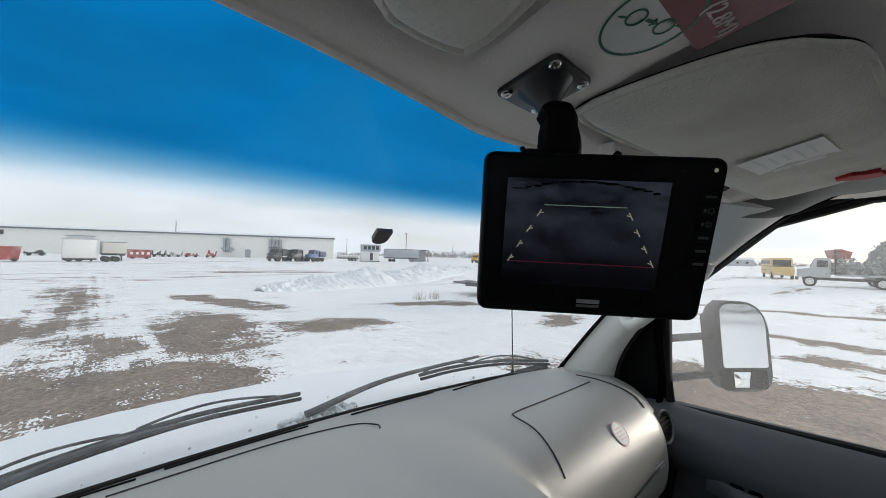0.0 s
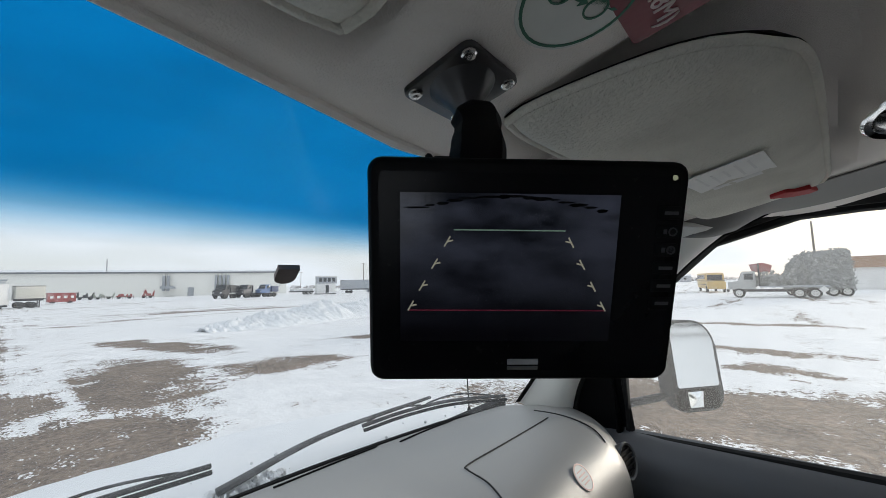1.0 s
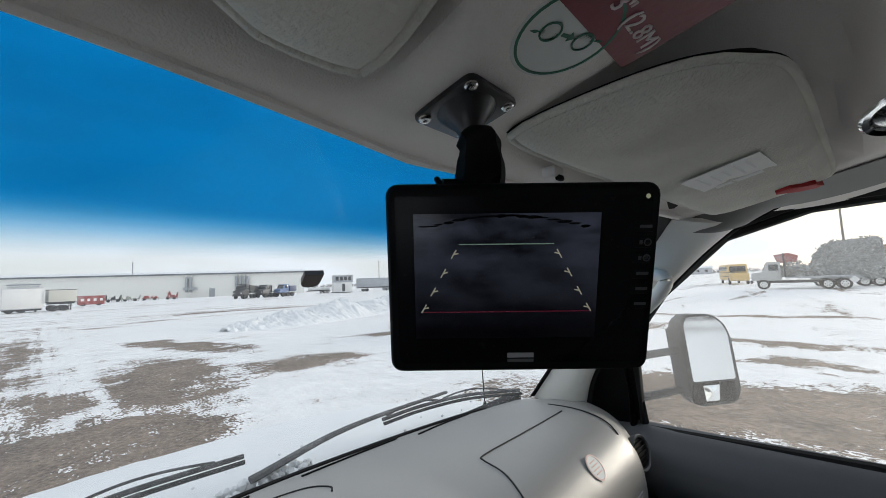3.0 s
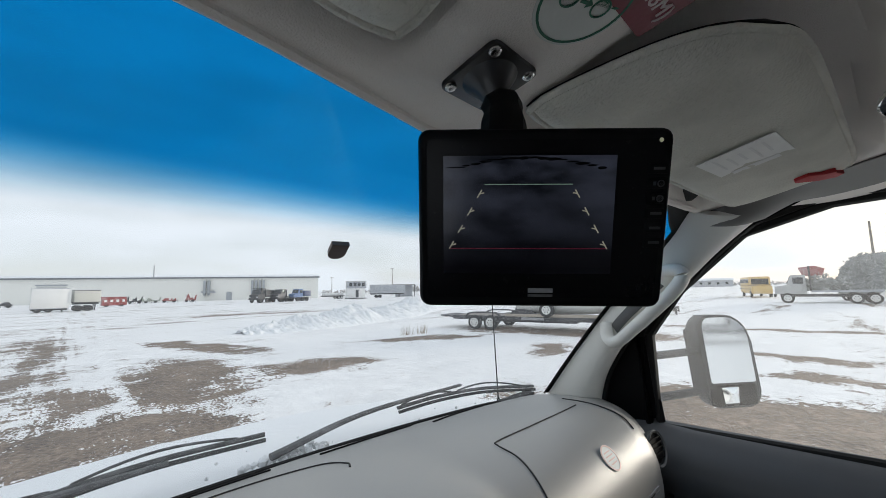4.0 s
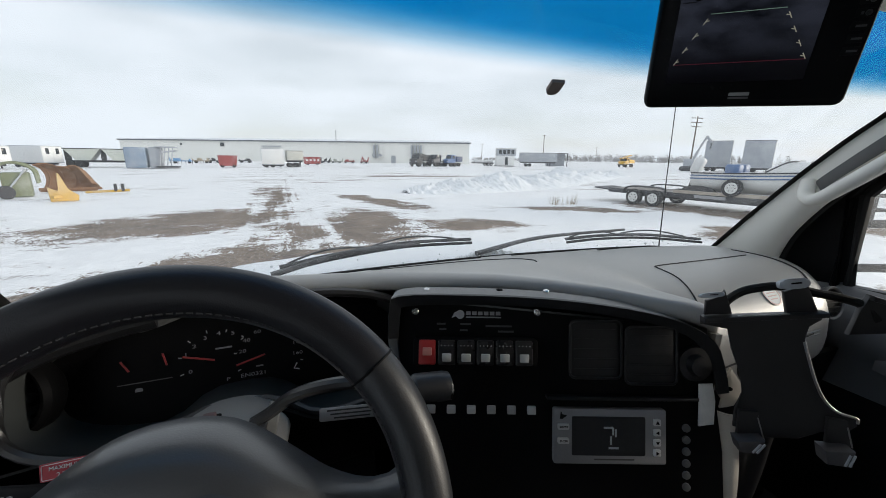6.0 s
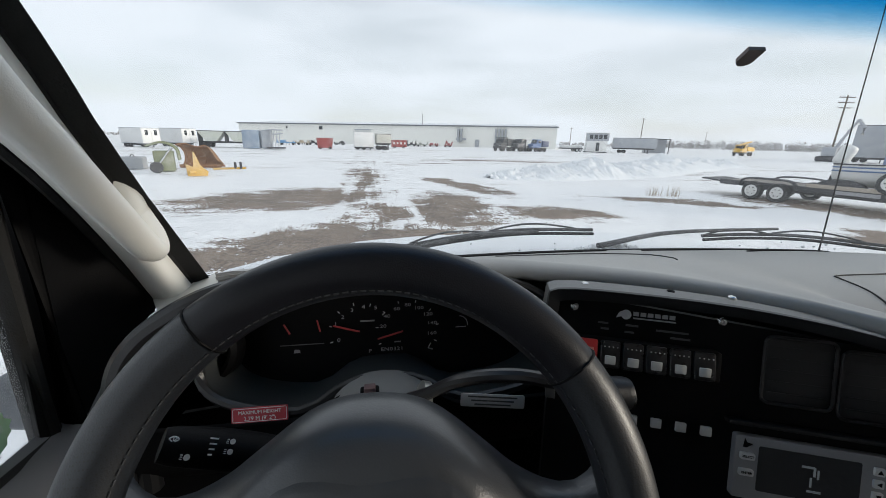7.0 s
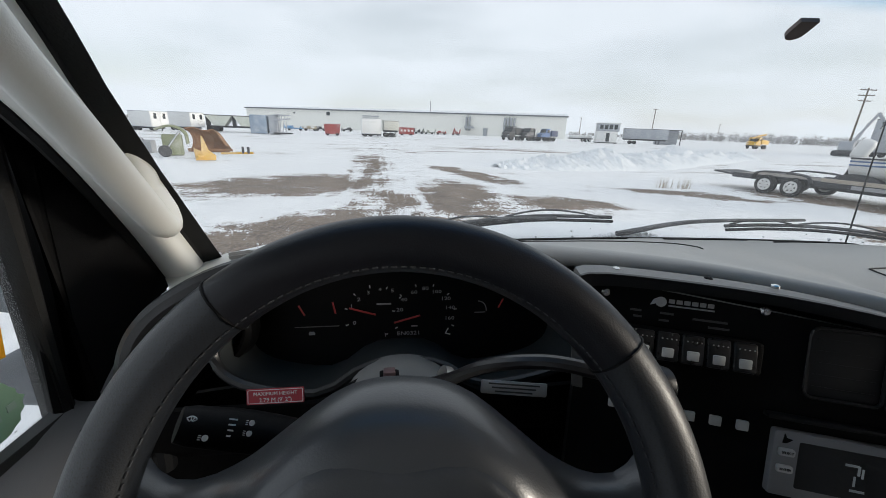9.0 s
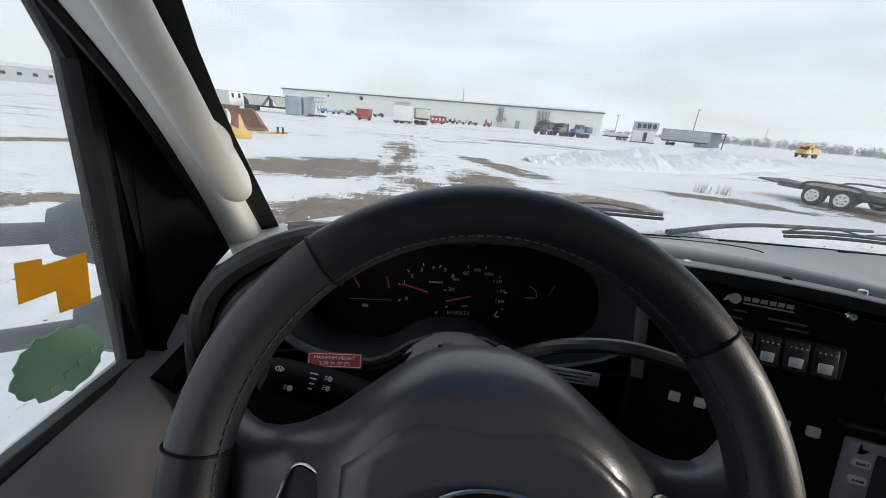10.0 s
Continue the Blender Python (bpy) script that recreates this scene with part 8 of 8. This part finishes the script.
M_NETTING = surf("frosted_netting", (0.27, 0.28, 0.27), 0.9, var=0.7, scale=3, grain=20, bump=0.3, dirt=(0.62, 0.63, 0.63), dirt_amount=0.7)


def ragged(T, count, x0, x1, half, z0, crest, seed, size=0.26):
    """Loose scraps over both sides and the top of a heap; crest: its height along x."""
    rng = random.Random(seed)
    bm = bmesh.new()
    for _ in range(count):
        x = rng.uniform(x0, x1)
        z = rng.uniform(z0, crest(x) + 0.12)
        y = rng.choice((-1, 1)) * (half + rng.uniform(-0.1, 0.12)) if z < crest(x) - 0.25 else rng.uniform(-half, half)
        p = Vector((x, y, z))
        bm.faces.new([bm.verts.new(T @ (p + Vector((rng.uniform(-1, 1), rng.uniform(-0.5, 0.5), rng.uniform(-1, 1))) * size)) for _k in range(3)])
    return bm


load = part("load", ragged(T, 700, -1.6, 1.9, 1.0, 1.2, lambda x: 2.55 + 0.25 * math.sin(3.1 * x), 7, 0.22), M_NETTING, dt, "frosted brush heaped on the deck", smooth=False)
part("load_core", box(T @ Matrix.Translation((0.1, 0.0, 1.75)), (3.0, 1.7, 1.1), 0.3, 3), surf("frosted_brush", (0.22, 0.23, 0.22), 0.9, var=0.5, scale=6, grain=30, bump=1.0), dt)
part("red_hopper", prism([(-0.7, 2.65), (0.7, 2.65), (0.95, 3.45), (-0.2, 3.6), (-0.9, 3.3)], 1.2, basis(T @ Vector((1.0, 0.6, 0)), T.to_3x3() @ Vector((1, 0, 0)), (0, 0, 1)), 0.05), M_REDPAINT, dt)
part("exhaust", tube([T @ Vector((1.2, 0.8, 1.2)), T @ Vector((1.2, 0.8, 3.6))], 0.07, 8), M_STEEL, dt)
part("hazard_plate", prism([(-0.35, 0), (0, -0.35), (0.35, 0), (0, 0.35)], 0.03, basis(T @ Vector((-3.4, 1.3, 0.85)), T.to_3x3() @ Vector((1, 0, 0)), (0, 0, 1))), M_WHITEBOX, dt)


M_FROSTBRUSH = surf("frosted_cover", (0.26, 0.27, 0.27), 0.9, var=0.6, scale=2, grain=20, bump=0.4)
T = spot(93.1, 48, 90)
cv = thing("covered_truck", T.translation, "tall truck body under frost-covered netting with a sloping front", "truck", group="trucks in the yard")
outline = [(2.7, 0.7), (2.7, 2.2), (2.3, 3.5), (1.5, 4.3), (0.6, 4.7), (-2.3, 4.9), (-2.6, 4.6), (-2.7, 0.7)]
part("body", prism(outline, 2.4, basis(T @ Vector((0, 1.2, 0)), T.to_3x3() @ Vector((1, 0, 0)), (0, 0, 1)), 0.08), M_FROSTBRUSH, cv)
part("netting", ragged(T, 1500, -2.75, 2.75, 1.25, 0.6, lambda x: float(np.interp(x, [-2.7, -2.3, 0.6, 1.5, 2.3, 2.7], [4.5, 4.85, 4.7, 4.3, 3.5, 2.2])), 4), M_NETTING, cv, "ragged frosted netting", smooth=False)
for x in (2.0, -1.1, -2.1):
    for y in (-1.05, 1.05):
        wheel_on(T, x, y, 0.5, 0.3, cv)
T = spot(99.5, 75, -95)
far_roof = thing("farm_shed", T.translation, "low pale shed with a shallow pitched roof", "shed")
part("wall", box(T @ Matrix.Translation((0, 0, 1.7)), (20, 10, 3.4)), M_WHITEBOX, far_roof)
part("roof", prism([(-5.4, 3.3), (0, 5.2), (5.4, 3.3)], 20.6, basis(T @ Vector((-10.3, 0, 0)), T.to_3x3() @ Vector((0, 1, 0)), (0, 0, 1))), M_RUST, far_roof)
for k, (az, dist, turn) in enumerate(((72.6, 25, 60), (74.2, 27, 10))):
    T = spot(az, dist, turn)
    hf = thing("harrow_frame", T.translation, "low bare steel harrow frame on the snow", "harrow", group="harrow frames")
    for y in (-0.9, 0.0, 0.9):
        part("beam", tube([T @ Vector((-1.6, y, 0.35)), T @ Vector((1.6, y, 0.35))], 0.045, 6), M_STEEL, hf)
    for x in (-1.4, 0.0, 1.4):
        part("beam", tube([T @ Vector((x, -0.95, 0.38)), T @ Vector((x, 0.95, 0.38))], 0.045, 6), M_STEEL, hf)
    for x, y in ((-1.4, -0.9), (1.4, 0.9), (-1.4, 0.9), (1.4, -0.9), (0, 0)):
        part("tine", tube([T @ Vector((x, y, 0.62 if x == 0 else 0.45)), T @ Vector((x, y, 0.0))], 0.035, 6), M_STEEL, hf)

# digger arm, poles
T = spot(55.9, 78, -60)
ex_ = thing("digger", T.translation, "grey digger with its boom folded upright", "digger")
part("boom", tube(smooth_path([T @ Vector((-1.8, 0, 1.4)), T @ Vector((-0.9, 0, 4.2)), T @ Vector((0.2, 0, 6.9))], 5), [0.45] * 5 + [0.32] * 6, 8, 0.6), M_GREYBOX, ex_)
part("dipper", tube([T @ Vector((0.1, 0, 6.9)), T @ Vector((1.1, 0, 5.6)), T @ Vector((1.0, 0, 4.4))], 0.24, 8), M_GREYBOX, ex_)
part("ram", tube([T @ Vector((-0.8, 0, 5.0)), T @ Vector((0.5, 0, 6.9))], 0.10, 8), M_METAL, ex_)
part("cab", box(T @ Matrix.Translation((-2.2, 0, 1.7)), (1.8, 1.8, 1.5), 0.15), M_GREYBOX, ex_)
part("track", box(T @ Matrix.Translation((-2.0, 0, 0.5)), (3.4, 2.4, 0.9), 0.3, 3), M_STEEL, ex_)


def power_pole(T, h, arms):
    p = thing("power_pole", T.translation, "weathered wooden power pole with cross-arms" if arms else "bare weathered wooden pole in the snow", "power pole", group="power poles")
    wood = surf("grey_pole_wood", (0.14, 0.12, 0.10), 0.85, scale=2, grain=30, bump=0.4)
    part("pole", tube([T @ Vector((0, 0, -0.3)), T @ Vector((0, 0, h))], [0.20, 0.13], 8), wood, p)
    for k in range(arms):
        z = h - 0.4 - 1.0 * k
        part("cross_arm", box(T @ Matrix.Translation((0, 0, z)), (3.2 if k < 2 else 2.4, 0.14, 0.16)), wood, p)
        for x in (-1.45, -0.6, 0.6, 1.45):
            part("insulator", lathe([(0.05, 0), (0.07, 0.06), (0.04, 0.16), (0.02, 0.2)], T @ Matrix.Translation((x, 0, z + 0.08)), 8), M_GREYBOX, p)


power_pole(spot(36.4, 160, 20), 13.4, 1)
power_pole(spot(27.6, 200, 20), 11.0, 1)
power_pole(spot(54.7, 95, -10), 12.6, 3)
power_pole(spot(93.2, 75, 80), 11.5, 0)
power_pole(spot(43.5, 330, 20), 14.0, 1)

# ---- dry grass by the bank, distant woods and buildings ----
rng = random.Random(11)
bm = bmesh.new()
for cx, cy in ((8.70, 11.15), (9.35, 11.05)):
    gx, gy = yd(cx, cy)
    for _ in range(34):
        x, y = gx + rng.gauss(0, 0.14), gy + rng.gauss(0, 0.10)
        hgt, lean = rng.uniform(0.25, 0.62), rng.uniform(-0.16, 0.16)
        a, b_, c = Vector((x - 0.008, y, GZ)), Vector((x + 0.008, y, GZ)), Vector((x + lean, y + rng.uniform(-0.1, 0.1), GZ + hgt))
        bm.faces.new([bm.verts.new(v) for v in (a, b_, c)])
solid("dry_grass", bm, surf("dry_stalks", (0.38, 0.31, 0.22), 0.9, grain=60), "two tufts of dry brown grass in snow", "grass", "stuff", smooth=False)

bm = bmesh.new()
rng = random.Random(21)
for _ in range(1500):
    az = rng.choice((rng.uniform(26, 64), rng.uniform(38, 60), rng.uniform(64, 100), rng.uniform(-70, -30)))
    dist = rng.uniform(300, 420)
    tall = 0.68 if 38 < az < 64 else (0.35 if az > 0 else 0.30)
    T = spot(az, dist)
    hgt = rng.uniform(4.0, 11.0) * tall
    p = T.translation
    wide = hgt * rng.uniform(0.22, 0.42)
    for _k in range(44):
        t = rng.random() ** 0.8
        bulge = wide * math.sin(math.pi * min(1.0, 0.12 + 0.88 * t)) ** 0.6 + 0.15
        c = p + Vector((rng.gauss(0, 0.55) * bulge, rng.gauss(0, 0.55) * bulge, 0.2 + hgt * t))
        s_ = rng.uniform(0.22, 0.62)
        vs = [bm.verts.new(c + Vector((rng.uniform(-1, 1), rng.uniform(-1, 1), rng.uniform(-0.9, 1.2))) * s_) for _j in range(3)]
        bm.faces.new(vs)
# Distance haze is put into the trees' light grey colour.
solid("far_woods", bm, surf("hazed_winter_woods", (0.27, 0.265, 0.26), 0.95, var=0.35, scale=0.1, grain=2), "distant belt of bare winter trees, greyed for haze", "woods", "stuff", smooth=False)
for az, dist, l, h in ((-41, 230, 26, 6.5), (-45, 250, 22, 5.5), (-36, 240, 18, 5.0), (74.5, 260, 40, 6.0), (79.5, 280, 26, 4.5)):
    T = spot(az, dist, -az)
    fb = thing("far_building", T.translation, "far low grey building on the horizon", "building", group="far buildings")
    part("wall", box(T @ Matrix.Translation((0, 0, h / 2)), (l, 14, h)), M_GREYBOX, fb)
    part("roof", prism([(-7.5, h), (0, h + 1.6), (7.5, h)], l + 1, basis(T @ Vector((-(l + 1) / 2, 0, 0)), T.to_3x3() @ Vector((0, 1, 0)), (0, 0, 1))), M_ROOF, fb)
    for k in range(int(l / 5)):
        part("window", box(T @ Matrix.Translation((-l / 2 + 2.5 + 5 * k, -7.03, h * 0.55)), (1.6, 0.08, 1.4)), M_CARGLASS, fb)


# ---- the van's own outer skin, plain, with its wheels on the ground ----
van = thing("van_body", (0, -0.8, GZ), "white van body with a plain white box behind the cab", "van")
part("roof_panel", sheet(lambda u, v: ((2 * u - 1) * 0.93, header_edge(0.93 * (2 * u - 1)) - 0.02 - 1.20 * v, lining_height((2 * u - 1) * 0.93, header_edge((2 * u - 1) * 0.93) - 0.02 - 1.20 * v) + 0.065 - 0.02 * abs(2 * u - 1) ** 6), 24, 12, 0.012), M_VAN, van)
for s in (-1, 1):
    top_z = 1.335 if s > 0 else 1.258
    side = basis((s * 0.935, 0, 0), (0, 1, 0), (0, 0, 1))
    part("door_skin", prism([(-1.14, 0.10), (0.50, 0.10), (0.50, top_z - 0.02), (-1.14, top_z)], -0.025 * s, side, 0.004), M_VAN, van)
    arch = [(0.52 + 0.0, 0.10), (0.56, 0.10)] + [(0.98 - 0.44 * math.cos(math.pi * k / 12), 0.08 + 0.42 * math.sin(math.pi * k / 12)) for k in range(13)] + [(1.46, 0.10), (1.46, 0.95), (1.38, 1.16), (1.0, 1.24), (0.52, 1.25)]
    part("fender", prism(arch, -0.05 * s, side, 0.006), M_VAN, van)
    part("rear_post", box((s * 0.90, -1.14, 1.55), (0.05, 0.05, 0.80), 0.01), M_VAN, van)
part("nose", box((0, 1.44, 0.66), (1.84, 0.10, 1.02), 0.04, 3), M_VAN, van)
part("bumper", box((0, 1.52, 0.22), (1.88, 0.14, 0.24), 0.04, 3), M_STEEL, van, "dark bumper")
part("box_body", box((0, -2.95, 1.30), (2.10, 3.50, 2.60), 0.06, 3), M_VAN, van)
part("chassis", box((0, -1.4, 0.05), (0.90, 5.6, 0.20), 0.02), M_STEEL, van)
part("underfloor", box((0, -0.2, 0.40), (1.70, 1.80, 0.40), 0.02), M_STEEL, van)
TV = Matrix.Translation((0, 0, GZ)) @ pose(0, 0, 0, 0, 0, 90)
for y in (0.98, -3.2):
    for x in (-0.80, 0.80):
        wheel_on(TV, y, x, 0.38, 0.24, van)
